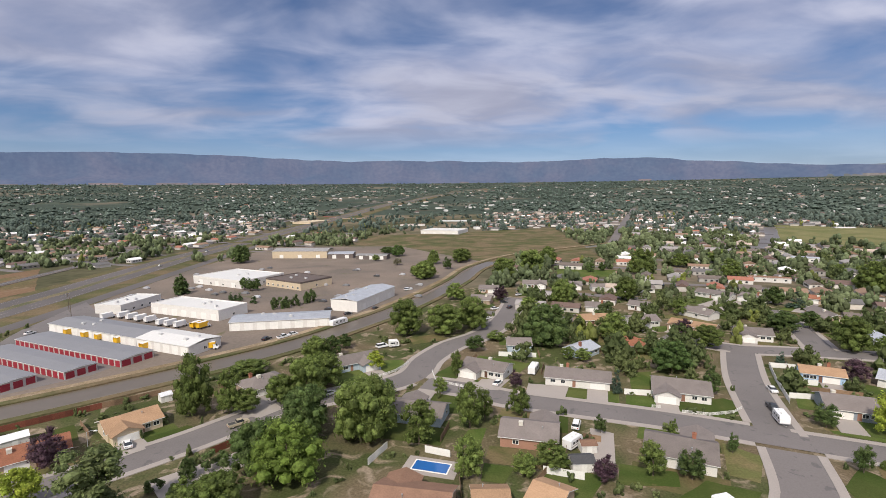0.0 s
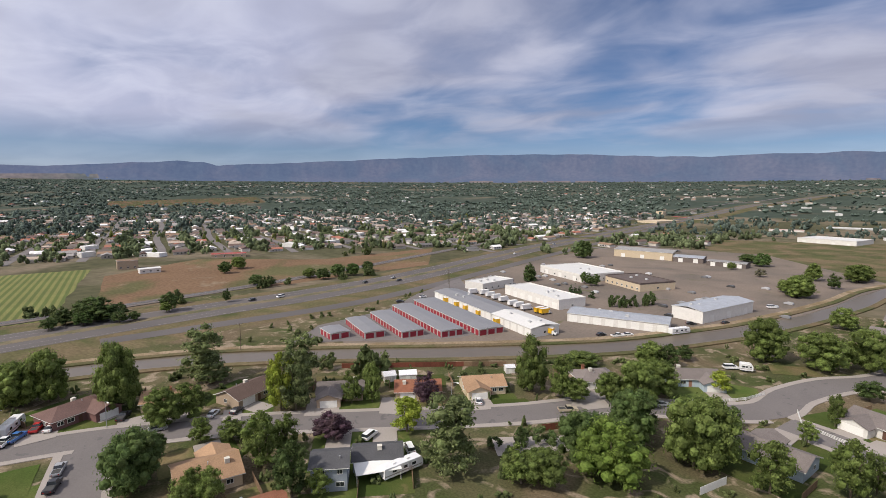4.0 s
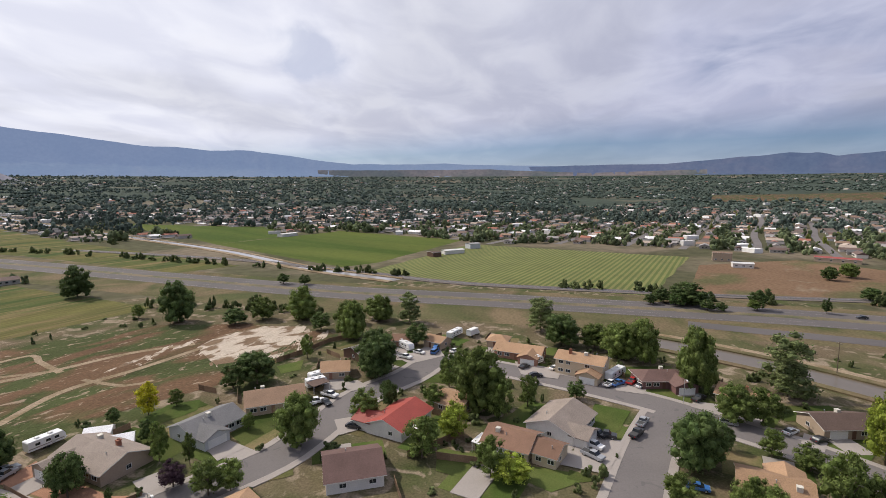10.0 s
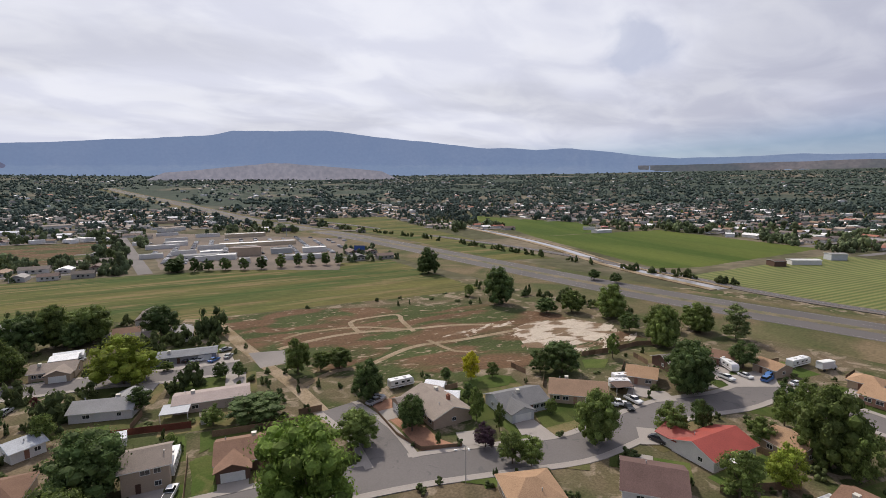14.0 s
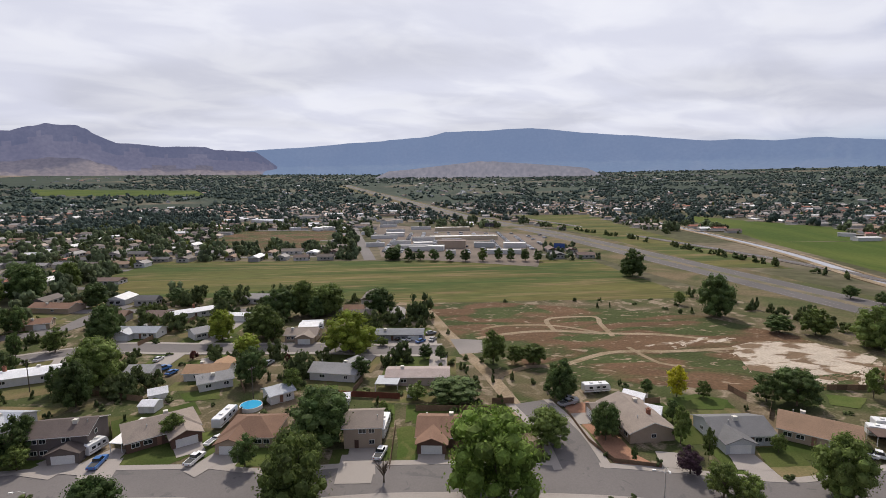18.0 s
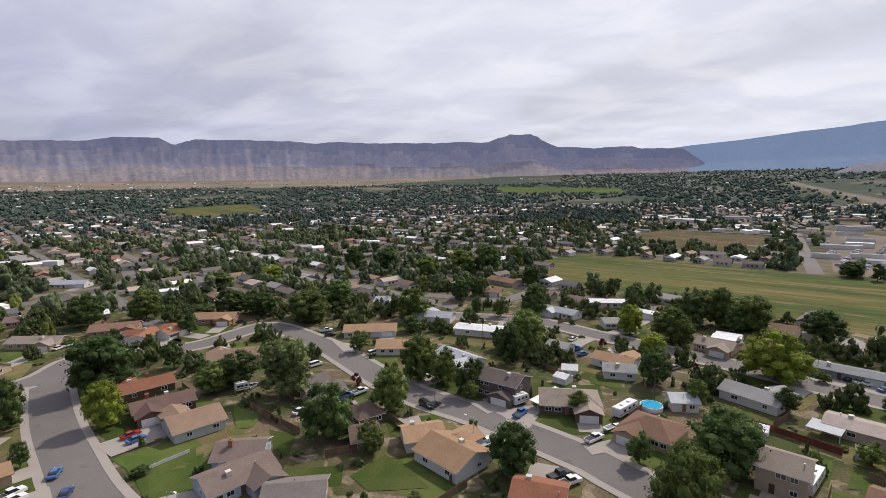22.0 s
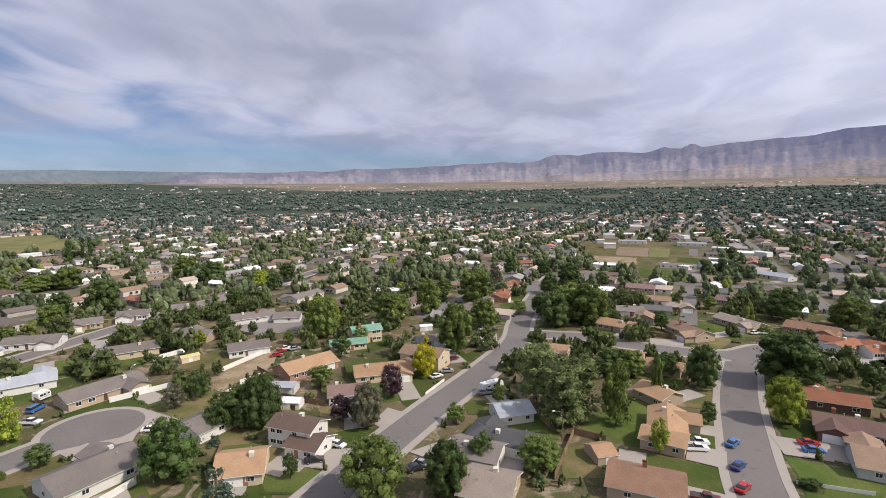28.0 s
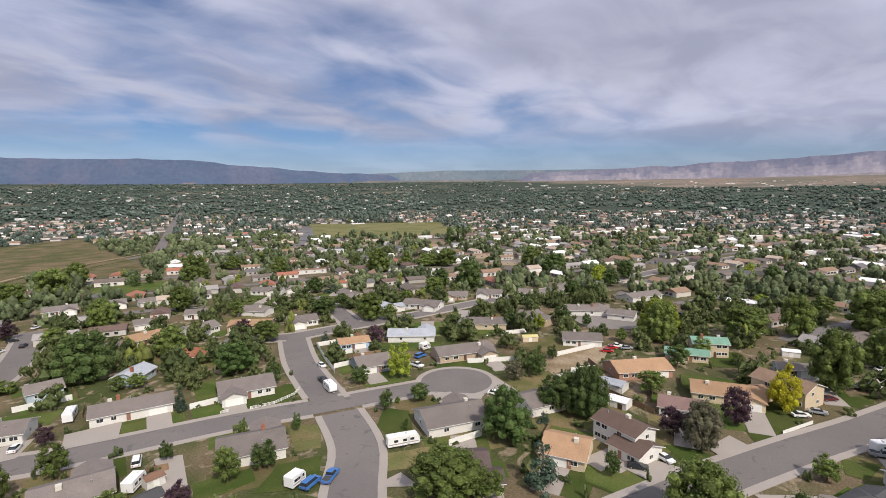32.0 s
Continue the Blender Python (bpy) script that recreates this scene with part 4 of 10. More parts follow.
patch("concrete_drive", [(45, -130.2), (41.5, -133.1), (35.9, -129.8), (38.4, -124.9)], 0.2317, CONCRETE, "pale concrete drive beside a house", "driveway")
patch("dry_grass", [(52.4, -111.2), (47.5, -114.1), (38.8, -106), (45.6, -108.5)], 0.083, DRY_LAWN, "dry yellowed grass patch in a yard", "lawn")
patch("lawn_patch", [(20.2, -214.1), (1.7, -212.9), (0.2, -202), (18.1, -206.9)], 0.0955, LAWN, "mown green lawn beside a house", "lawn")
patch("lawn_patch", [(19.3, -159.8), (8.8, -161.2), (8.4, -151.6), (17.5, -153.3)], 0.106, LAWN, "mown green lawn beside a house", "lawn")
patch("lawn_patch", [(-15.9, -149), (-24.8, -148.1), (-24, -143.8), (-15.4, -143.9)], 0.1165, LAWN, "mown green lawn beside a house", "lawn")
patch("lawn_patch", [(48.5, -109.3), (39.5, -108.9), (36.5, -105.6), (44.5, -104.9)], 0.0913, LAWN, "mown green lawn beside a house", "lawn")
patch("lawn_patch", [(58.6, -83.5), (56.1, -93.7), (50.8, -92.8), (41.2, -86), (52, -80.4)], 0.1018, LAWN, "mown green lawn beside a house", "lawn")
patch("lawn_patch", [(59, -132.8), (53.7, -139.8), (46.4, -132.5), (50.2, -128.1)], 0.1123, LAWN, "mown green lawn beside a house", "lawn")
patch("lawn_patch", [(27, -122.2), (22.1, -133.4), (16, -128.1), (15.4, -119.6), (22.7, -118.3)], 0.0871, LAWN, "mown green lawn beside a house", "lawn")
patch("lawn_patch", [(102.4, -70.6), (100.2, -80.4), (89.4, -71.6), (87.4, -64.8), (91.3, -61.2)], 0.0976, LAWN, "mown green lawn beside a house", "lawn")
patch("lawn_patch", [(89.6, -93.5), (81.2, -93.9), (76.7, -85.4), (78.9, -83.8)], 0.1081, LAWN, "mown green lawn beside a house", "lawn")
patch("lawn_patch", [(109.6, -101.1), (97.8, -99.6), (94.5, -93), (97.8, -90.6)], 0.1186, LAWN, "mown green lawn beside a house", "lawn")
patch("concrete_drive", [(91.3, -61.2), (85.9, -67), (82.3, -67.1), (85.5, -58.4)], 0.2149, CONCRETE, "pale concrete drive beside a house", "driveway")
patch("concrete_drive", [(47.4, -126.5), (41.7, -131.5), (35.4, -128.7), (40.4, -121.8)], 0.2254, CONCRETE, "pale concrete drive beside a house", "driveway")
patch("concrete_drive", [(35.3, -121.5), (27.4, -125.6), (28.2, -117.5), (33.9, -117.5)], 0.2359, CONCRETE, "pale concrete drive beside a house", "driveway")
patch("dry_grass", [(127.3, -168.1), (108, -160.8), (101.9, -149.1), (115.5, -154.3)], 0.0872, DRY_LAWN, "dry yellowed grass patch in a yard", "lawn")
patch("lawn_patch", [(91.5, -149.8), (83.5, -153.8), (81.1, -146.6), (86.6, -143.9)], 0.0997, LAWN, "mown green lawn beside a house", "lawn")
patch("concrete_drive", [(118.4, -160.9), (108, -160.8), (99.5, -152.7), (106.7, -151.4)], 0.2317, CONCRETE, "pale concrete drive beside a house", "driveway")
patch("lawn_patch", [(113.5, -68.8), (106.6, -83.5), (99.3, -81.5), (102.1, -66.2)], 0.085, LAWN, "mown green lawn beside a house", "lawn")
patch("lawn_patch", [(100.3, -65.1), (95.9, -78.9), (86.3, -67.1), (89.2, -60)], 0.0955, LAWN, "mown green lawn beside a house", "lawn")
patch("lawn_patch", [(114.4, -36.1), (107, -54.3), (97.7, -49.3), (105.2, -33.2)], 0.106, LAWN, "mown green lawn beside a house", "lawn")
patch("lawn_patch", [(130.7, -54.2), (126.8, -61.1), (116.9, -56.1), (120.3, -50.2)], 0.1165, LAWN, "mown green lawn beside a house", "lawn")
patch("lawn_patch", [(99.2, -29.2), (90.2, -48.2), (85.9, -45), (94.3, -29.1)], 0.0913, LAWN, "mown green lawn beside a house", "lawn")
patch("lawn_patch", [(132.4, -76.4), (129, -90.4), (118.6, -84.5), (122.1, -74)], 0.1018, LAWN, "mown green lawn beside a house", "lawn")
patch("concrete_drive", [(89.7, -59.2), (86.2, -65.9), (74.1, -79), (73.4, -76.1), (79.8, -57.4)], 0.2338, CONCRETE, "pale concrete drive beside a house", "driveway")
patch("concrete_drive", [(118.2, -49.3), (115.2, -56.9), (107.4, -53.5), (111.1, -46.1)], 0.2086, CONCRETE, "pale concrete drive beside a house", "driveway")
patch("concrete_drive", [(100.8, -42), (97.3, -50.1), (91.5, -47.5), (96.4, -40.4)], 0.2191, CONCRETE, "pale concrete drive beside a house", "driveway")
patch("concrete_drive", [(123.8, -71.4), (119.8, -82.6), (111.7, -78.4), (114.5, -69.4)], 0.2296, CONCRETE, "pale concrete drive beside a house", "driveway")
patch("concrete_drive", [(206.8, -69.5), (203.2, -81.5), (195.3, -78.2), (200.4, -67.2)], 0.2401, CONCRETE, "pale concrete drive beside a house", "driveway")
patch("dry_grass", [(212.6, -96.1), (205.2, -101.8), (191.5, -89.7), (196, -87.7)], 0.0914, DRY_LAWN, "dry yellowed grass patch in a yard", "lawn")
patch("lawn_patch", [(182.7, -141.7), (177.7, -166.2), (167.7, -157), (172.5, -139.8)], 0.1039, LAWN, "mown green lawn beside a house", "lawn")
patch("dry_grass", [(154, -62.3), (151.3, -70.5), (137.7, -64.7), (140, -57.7)], 0.1124, DRY_LAWN, "dry yellowed grass patch in a yard", "lawn")
patch("lawn_patch", [(134.4, -29.6), (134.9, -40.6), (119, -36.2), (124, -24.8)], 0.0892, LAWN, "mown green lawn beside a house", "lawn")
patch("lawn_patch", [(109.5, -99.5), (106.1, -101.6), (96.8, -96.5), (98.1, -90.9)], 0.0997, LAWN, "mown green lawn beside a house", "lawn")
patch("lawn_patch", [(231, -104.7), (225.6, -116), (212.4, -109.1), (214.7, -99)], 0.1102, LAWN, "mown green lawn beside a house", "lawn")
patch("lawn_patch", [(400.6, -124.6), (386.6, -153.8), (345.4, -137.2), (362.8, -112.6)], 0.085, LAWN, "mown green lawn beside a house", "lawn")
patch("dry_grass", [(605.4, -117.7), (553.9, -177.5), (409.3, -130.6), (427.2, -88.4)], 0.0935, DRY_LAWN, "dry yellowed grass patch in a yard", "lawn")
patch("lawn_patch", [(98.5, 48.1), (108.7, 46.2), (101.1, 34.6), (93.1, 38.6), (92.8, 45.4)], 0.106, LAWN, "mown green lawn beside a house", "lawn")
patch("lawn_patch", [(140.7, 24.4), (154, 21.9), (156.1, 15.2), (149.9, 15.8), (134.6, 20.4)], 0.1165, LAWN, "mown green lawn beside a house", "lawn")
patch("lawn_patch", [(119.7, 37.4), (123.7, 32.4), (121.4, 25.1), (112.3, 27.9)], 0.0913, LAWN, "mown green lawn beside a house", "lawn")
patch("lawn_patch", [(182.1, 7.1), (191.1, 0.6), (182.2, 0.5), (174.1, 6.7)], 0.1018, LAWN, "mown green lawn beside a house", "lawn")
patch("concrete_drive", [(107.8, 46.4), (111, 40.7), (112.2, 28.8), (102.2, 33.6), (103.7, 41.2)], 0.2338, CONCRETE, "pale concrete drive beside a house", "driveway")
patch("concrete_drive", [(125.2, 29.2), (135.2, 26.7), (132, 21), (122.5, 25.4)], 0.2086, CONCRETE, "pale concrete drive beside a house", "driveway")
patch("concrete_drive", [(111.1, 17.1), (119, 7.2), (112, 5.9), (108.3, 12.4)], 0.2191, CONCRETE, "pale concrete drive beside a house", "driveway")
patch("lawn_patch", [(139.4, 5.4), (142.2, -1.9), (132.2, 0.1), (132.1, 4)], 0.1081, LAWN, "mown green lawn beside a house", "lawn")
patch("lawn_patch", [(192.2, 50), (208.9, 41.5), (194.1, 31.6), (183.2, 46.4)], 0.1186, LAWN, "mown green lawn beside a house", "lawn")
patch("lawn_patch", [(124.6, -25.7), (135.7, -31.7), (137.1, -43), (120.8, -38.8), (122.4, -25.4)], 0.0934, LAWN, "mown green lawn beside a house", "lawn")
patch("dry_grass", [(115, -18.8), (117.9, -28.4), (102.8, -25.7), (102, -17.3)], 0.1019, DRY_LAWN, "dry yellowed grass patch in a yard", "lawn")
patch("lawn_patch", [(267, -10.2), (286.5, -21.1), (267, -17.8), (250.7, -9.6)], 0.1144, LAWN, "mown green lawn beside a house", "lawn")
patch("concrete_drive", [(205.9, 2.2), (211.4, -6.8), (200.9, -6.6), (196.8, 0.6)], 0.2107, CONCRETE, "pale concrete drive beside a house", "driveway")
patch("dry_grass", [(66.4, 116.1), (72.1, 109.4), (65.1, 98.9), (60, 102.1)], 0.0977, DRY_LAWN, "dry yellowed grass patch in a yard", "lawn")
patch("lawn_patch", [(67.1, 139.7), (80.9, 142.3), (84.4, 139.1), (80.5, 131.9), (70.9, 132.7), (64.3, 134.6)], 0.1102, LAWN, "mown green lawn beside a house", "lawn")
patch("lawn_patch", [(81.1, 97.3), (90.3, 104.7), (93.4, 97.5), (86.1, 88.8), (80.3, 92.1)], 0.085, LAWN, "mown green lawn beside a house", "lawn")
patch("lawn_patch", [(96.8, 122.2), (108.7, 116.5), (113.3, 116.2), (109.1, 113.5), (96.6, 120.3)], 0.0955, LAWN, "mown green lawn beside a house", "lawn")
patch("lawn_patch", [(146.2, 111.7), (151.2, 108.7), (147.7, 102.8), (137.5, 111.4)], 0.106, LAWN, "mown green lawn beside a house", "lawn")
patch("lawn_patch", [(96.3, 46.2), (106.7, 48.4), (102.9, 34.8), (93.9, 38.1), (93.8, 44.4)], 0.1165, LAWN, "mown green lawn beside a house", "lawn")
patch("lawn_patch", [(54.3, 100), (63.3, 95.7), (54.9, 85.9), (45.3, 93.8)], 0.0913, LAWN, "mown green lawn beside a house", "lawn")
patch("dry_grass", [(72.9, 85.4), (82.7, 79.7), (76.9, 72.7), (68, 80)], 0.0998, DRY_LAWN, "dry yellowed grass patch in a yard", "lawn")
patch("concrete_drive", [(64.2, 77), (70.3, 76.5), (69.2, 69.7), (63.3, 76)], 0.2338, CONCRETE, "pale concrete drive beside a house", "driveway")
patch("concrete_drive", [(132.9, 124.8), (137.9, 122.1), (131.2, 114.5), (126.6, 117.1)], 0.2086, CONCRETE, "pale concrete drive beside a house", "driveway")
patch("dry_grass", [(163.7, 107.3), (184.6, 104.8), (176.7, 88.8), (162.4, 93.4)], 0.0956, DRY_LAWN, "dry yellowed grass patch in a yard", "lawn")
patch("lawn_patch", [(106.6, 160.4), (113.9, 156.2), (110.7, 149.9), (104.7, 153)], 0.1081, LAWN, "mown green lawn beside a house", "lawn")
patch("lawn_patch", [(103.8, 145.2), (107.4, 141.3), (102.5, 133.1), (98, 135.2)], 0.1186, LAWN, "mown green lawn beside a house", "lawn")
patch("concrete_drive", [(107.7, 101.3), (116.3, 88.4), (112.4, 86.9), (107.4, 95.1)], 0.2149, CONCRETE, "pale concrete drive beside a house", "driveway")
patch("lawn_patch", [(226.5, 230.9), (235, 220), (217.1, 203.4), (209.4, 213.4)], 0.1039, LAWN, "mown green lawn beside a house", "lawn")
patch("lawn_patch", [(60.9, 142.9), (64.3, 142.1), (61, 135.5), (58, 137.2)], 0.1144, LAWN, "mown green lawn beside a house", "lawn")
patch("lawn_patch", [(-164.7, 10.2), (-162, 23.9), (-153.6, 21.4), (-157.5, 9.5)], 0.1203, LAWN, "mown green front lawn beside a drive", "lawn")
patch("lawn_patch", [(-161.3, 37.8), (-153.7, 48.1), (-141.8, 43.1), (-150.8, 33.5)], 0.1195, LAWN, "mown green front lawn beside a drive", "lawn")
crust(-177.4, -116.8, 24, 6, 17)
crust(-178.6, -103.5, 34, 10, 23)
crust(-191.9, -102.3, 20, 7, 7)
crust(-167.1, -103.4, 30, 5, 15)
crust(-177.9, -88.3, 20, 7, 31)
crust(-157.5, -110.4, 18, 4, 31)
crust(-164.2, -92.1, 24, 5, 0)
crust(-188.3, -85.1, 10, 3, 3)
crust(-167.8, -132.6, 14, 2.5, -3)
crust(-157, -135.4, 18, 2.5, 13)
crust(-146.6, -138, 14, 2, -4)
crust(-164.4, -120.7, 16, 3, 13)
crust(-190.4, -92.8, 10, 3, 21)

# ---- houses ----
COUNT = [0]
UNIT = {}


def unit(key, make):
    if key not in UNIT:
        UNIT[key] = make()
    return UNIT[key]


def window_frame():
    s = Solid()
    for a in ((-0.5, 0.5, -0.06, 0.02, 0.0, 0.09), (-0.5, 0.5, -0.06, 0.02, 0.91, 1.0), (-0.5, -0.44, -0.06, 0.02, 0.09, 0.91), (0.44, 0.5, -0.06, 0.02, 0.09, 0.91), (-0.025, 0.025, -0.05, 0.02, 0.09, 0.91)):
        s.box(*a)
    return s.mesh("window_frame", TRIM)


def add_window(parent, x, y, z, w, h, rot):
    win = part("window", unit("frame", window_frame), parent, "", (x, y, z), rot, (w, 1, h))
    part("pane", unit("pane", lambda: Solid().box(-0.44, 0.44, -0.02, 0.01, 0.09, 0.91).mesh("pane", GLASS)), win)


def garage_panel():
    s = Solid()
    for i in range(4):
        s.box(-0.5, 0.5, -0.05, 0.0, i * 0.25 + 0.012, i * 0.25 + 0.238)
    return s.box(-0.5, 0.5, -0.025, 0.0, 0.0, 1.0).mesh("garage_door", TRIM)


def gable_roof(L, W, zw, rise, over, mat_, hip=0.0, thick=0.16):
    """A roof with its ridge along x, eaves over the walls, and hipped ends where hip > 0."""
    hl, hw = L / 2 + over, W / 2 + over
    drop = rise * over / (W / 2)
    ze, zr = zw - drop, zw + rise
    rx = hl - hip
    top = [(-hl, -hw, ze), (hl, -hw, ze), (hl, hw, ze), (-hl, hw, ze), (-rx, 0, zr), (rx, 0, zr)]
    low = [(x, y, z - thick) for x, y, z in top]
    f = [(0, 1, 5, 4), (2, 3, 4, 5), (1, 2, 5), (3, 0, 4)] if hip else [(0, 1, 5, 4), (2, 3, 4, 5)]
    under = [tuple(i + 6 for i in reversed(q)) for q in f]
    rim = [(0, 6, 7, 1), (2, 8, 9, 3)] + ([(1, 7, 8, 2), (3, 9, 6, 0)] if hip else [(1, 7, 11, 5), (5, 11, 8, 2), (3, 9, 10, 4), (4, 10, 6, 0)])
    me = Solid().add(top + low, f + under + rim).mesh("roof", mat_)
    me.materials.append(TRIM)
    for p in me.polygons[len(f) * 2:]:
        p.material_index = 1
    return me


def house_body(L, W, zw, rise, hip):
    s = Solid()
    if hip:
        return s.box(-L / 2, L / 2, -W / 2, W / 2, 0, zw)
    return s.prism([(-W / 2, 0), (W / 2, 0), (W / 2, zw - 0.05), (0, zw + rise - 0.12), (-W / 2, zw - 0.05)], "x", -L / 2, L / 2)


ROOF_WORDS = dict(g="grey-brown shingle", b="brown shingle", o="tan shingle", o2="light brown shingle", k="dark brown shingle", m="dark maroon-brown", m2="mauve-brown shingle", md="very dark brown", r="bright red",
                  rb="rust-brown", gt="beige-grey shingle", w="white metal", d="charcoal shingle", lb="pale blue-grey metal", lg="light grey shingle", gm="mid-grey shingle", gp="pinkish grey flat", dg="dark grey metal", kd="dark brown shingle",
                  b2="light brown shingle", b3="grey-brown shingle", gn="green metal", c="yellow")
WALL_WORDS = dict(w="white siding", c="cream siding", t="tan siding", b="pale blue siding", bl="blue siding", bw="pale grey-blue siding", bg="slate-blue siding", br="dark brown walls", k="brick walls", m="maroon walls",
                  lg="light grey siding", gp="pinkish grey walls", dg="grey walls", kd="dark siding")


def drive_and_lawn(ob, x, y, rot, L, W, gx, seed):
    """The drive from the garage to the street, and lawn on both sides of it."""
    r = random.Random(seed)
    d, q, rd = nearest_road(Vector((x, y)))
    if d > 40 or d < W / 2 + rd[1] + 2.5:
        return
    depth = d - rd[1] - 1.9 - W / 2 + 0.4
    if depth < 2:
        return
    m = Matrix.Rotation(radians(rot), 2)

    def put(a, b):
        v = m @ Vector((a, b))
        return (x + v.x, y + v.y)

    dw = 3.0
    y0, y1 = -W / 2 + 0.5, -W / 2 - depth
    def slab(name, x0, x1, ya, yb, z, material, lab, cat):
        COUNT[0] += 1
        z += 0.0027 * (COUNT[0] % 7)
        s = Solid().add([(*put(x0, ya), z), (*put(x0, yb), z), (*put(x1, yb), z), (*put(x1, ya), z)] + [(*put(x0, ya), 0), (*put(x0, yb), 0), (*put(x1, yb), 0), (*put(x1, ya), 0)],
                        [(0, 1, 2, 3), (0, 4, 5, 1), (1, 5, 6, 2), (2, 6, 7, 3), (3, 7, 4, 0)])
        sheet(name, s.mesh(name, material), lab, category=cat)
    slab("driveway", gx - dw, gx + dw, y0, y1 - 0.2, 0.1555, CONCRETE, "pale concrete driveway between street and garage", "driveway")
    left, right = -L / 2 - 2.5, L / 2 + 2.5
    for x0, x1 in ((left, gx - dw - 0.15), (gx + dw + 0.15, right)):
        if x1 - x0 > 2.5:
            dry = r.random() < 0.28
            slab("front_lawn", x0, x1, y0 - 0.6, y1 + 0.15, 0.045, DRY_LAWN if dry else LAWN, "dry patchy front lawn" if dry else "mown green front lawn", "lawn")
    if r.random() < 0.75:
        dry = r.random() < 0.45
        slab("back_lawn", left, right, W / 2 + r.uniform(7, 12), W / 2 + 0.3, 0.022, DRY_LAWN if dry else LAWN, "dry back yard grass" if dry else "green back yard lawn", "lawn")


YARDS = []


def house(x, y, L, W, rot, roof, wall, storeys=1, group="houses of the suburb"):
    """A house with its ridge along its length; its front turns to the nearest street."""
    seed = int(abs(x * 7 + y * 13)) + 1
    r = random.Random(seed)
    d, q, rd = nearest_road(Vector((x, y)))
    ax = Matrix.Rotation(radians(rot), 2)
    if q is not None:
        f = ax.inverted() @ (q - Vector((x, y)))
        if f.y > 0:
            rot += 180
    TAKEN.append((x, y, max(L, W) * 0.55))
    zw = 5.4 if storeys == 2 else 2.9
    rise = W * (0.19 if roof not in ("gp", "dg", "w") else 0.10)
    hip = W * 0.45 if (r.random() < 0.14 and storeys == 1 and roof not in ("gp", "dg", "w", "lb")) else 0.0
    words = ("two-storey " if storeys == 2 else "single-storey ") + "house with a %s roof and %s" % (ROOF_WORDS[roof], WALL_WORDS[wall])
    ob = thing("house", x, y, 0, rot, words, "house", group)
    part("wall", house_body(L, W, zw, rise, hip).mesh("wall", WALL[wall]), ob)
    part("roof", gable_roof(L, W, zw, rise, 0.55, ROOF[roof], hip), ob)
    gx = (L / 2 - 3.6) * (1 if r.random() < 0.5 else -1) if L > 9 else 0
    wing = L > 12.0 and r.random() < 0.85 and roof not in ("gp", "dg", "w")
    fy = -W / 2
    if wing:
        out = r.uniform(2.2, 4.5)
        wr = 6.8 * 0.19
        part("garage_wall", Solid().prism([(gx - 3.3, 0), (gx + 3.3, 0), (gx + 3.3, 2.75), (gx, 2.75 + wr), (gx - 3.3, 2.75)], "y", fy - out, fy + 1.0).mesh("garage_wall", WALL[wall]), ob)
        s = Solid()
        e = 0.5
        for sg in (-1, 1):
            a = [(gx + sg * (3.3 + e), fy - out - e, 2.8 - e * wr / 3.3), (gx, fy - out - e, 2.8 + wr + 0.05), (gx, fy + W * 0.34, 2.8 + wr + 0.05), (gx + sg * (3.3 + e), fy + W * 0.1, 2.8 - e * wr / 3.3)]
            b = [(p[0], p[1], p[2] - 0.15) for p in a]
            s.add(a + b, [(0, 1, 2, 3), (7, 6, 5, 4), (0, 4, 5, 1), (2, 6, 7, 3), (3, 7, 4, 0)])
        part("garage_roof", s.mesh("garage_roof", ROOF[roof]), ob)
        fy -= out
    if L > 9:
        part("garage_door", unit("garage", garage_panel), ob, "white sectional garage door", (gx, fy - 0.01, 0.05), 0, (4.8 if wing else 4.4, 1, 2.15))
    fw = -W / 2 - 0.02
    dx = -math.copysign(r.uniform(0.3, 1.6), gx if gx else 1)
    part("door", unit("door" + str(r.randint(0, 1)), lambda: Solid().box(-0.48, 0.48, -0.05, 0.02, 0, 2.05).box(0.33, 0.39, -0.1, -0.05, 0.95, 1.08).mesh("door", mat("door_paint", (0.19, 0.10, 0.07), 0.6, 0.1, rnd=0.6))), ob, "", (dx, fw, 0.15))
    side = -1 if gx > 0 else 1
    wx = [side * L * 0.22, side * L * 0.38] if L > 10 else [side * L * 0.25]
    for k in range(storeys):
        z = 1.0 + 2.7 * k
        for v in wx + ([gx * 0.7] if k else []):
            add_window(ob, v, fw, z, r.uniform(1.3, 2.0), 1.15, 0)
        for v in ((-L * 0.3, L * 0.22) if math.hypot(x, y) < 215 else (-L * 0.1,)):
            add_window(ob, v, W / 2 + 0.02, z, r.uniform(1.1, 1.9), 1.1, 180)
        add_window(ob, L / 2 + 0.02, W * r.uniform(-0.2, 0.2), z, 1.2, 1.1, 90)
        if math.hypot(x, y) < 215:
            add_window(ob, -L / 2 - 0.02, W * r.uniform(-0.2, 0.2), z, 1.2, 1.1, -90)
    if r.random() < 0.2 and L > 10:
        cx, cy = r.uniform(-0.3, 0.3) * L, r.choice((-1, 1)) * W * 0.14
        part("chimney", unit("chimney", lambda: Solid().box(-0.42, 0.42, -0.42, 0.42, 0, 1.9).box(-0.5, 0.5, -0.5, 0.5, 1.75, 1.9).box(-0.18, 0.18, -0.18, 0.18, 1.9, 2.15).mesh("chimney", BRICK)), ob, "brick chimney", (cx, cy, zw + rise * 0.45))
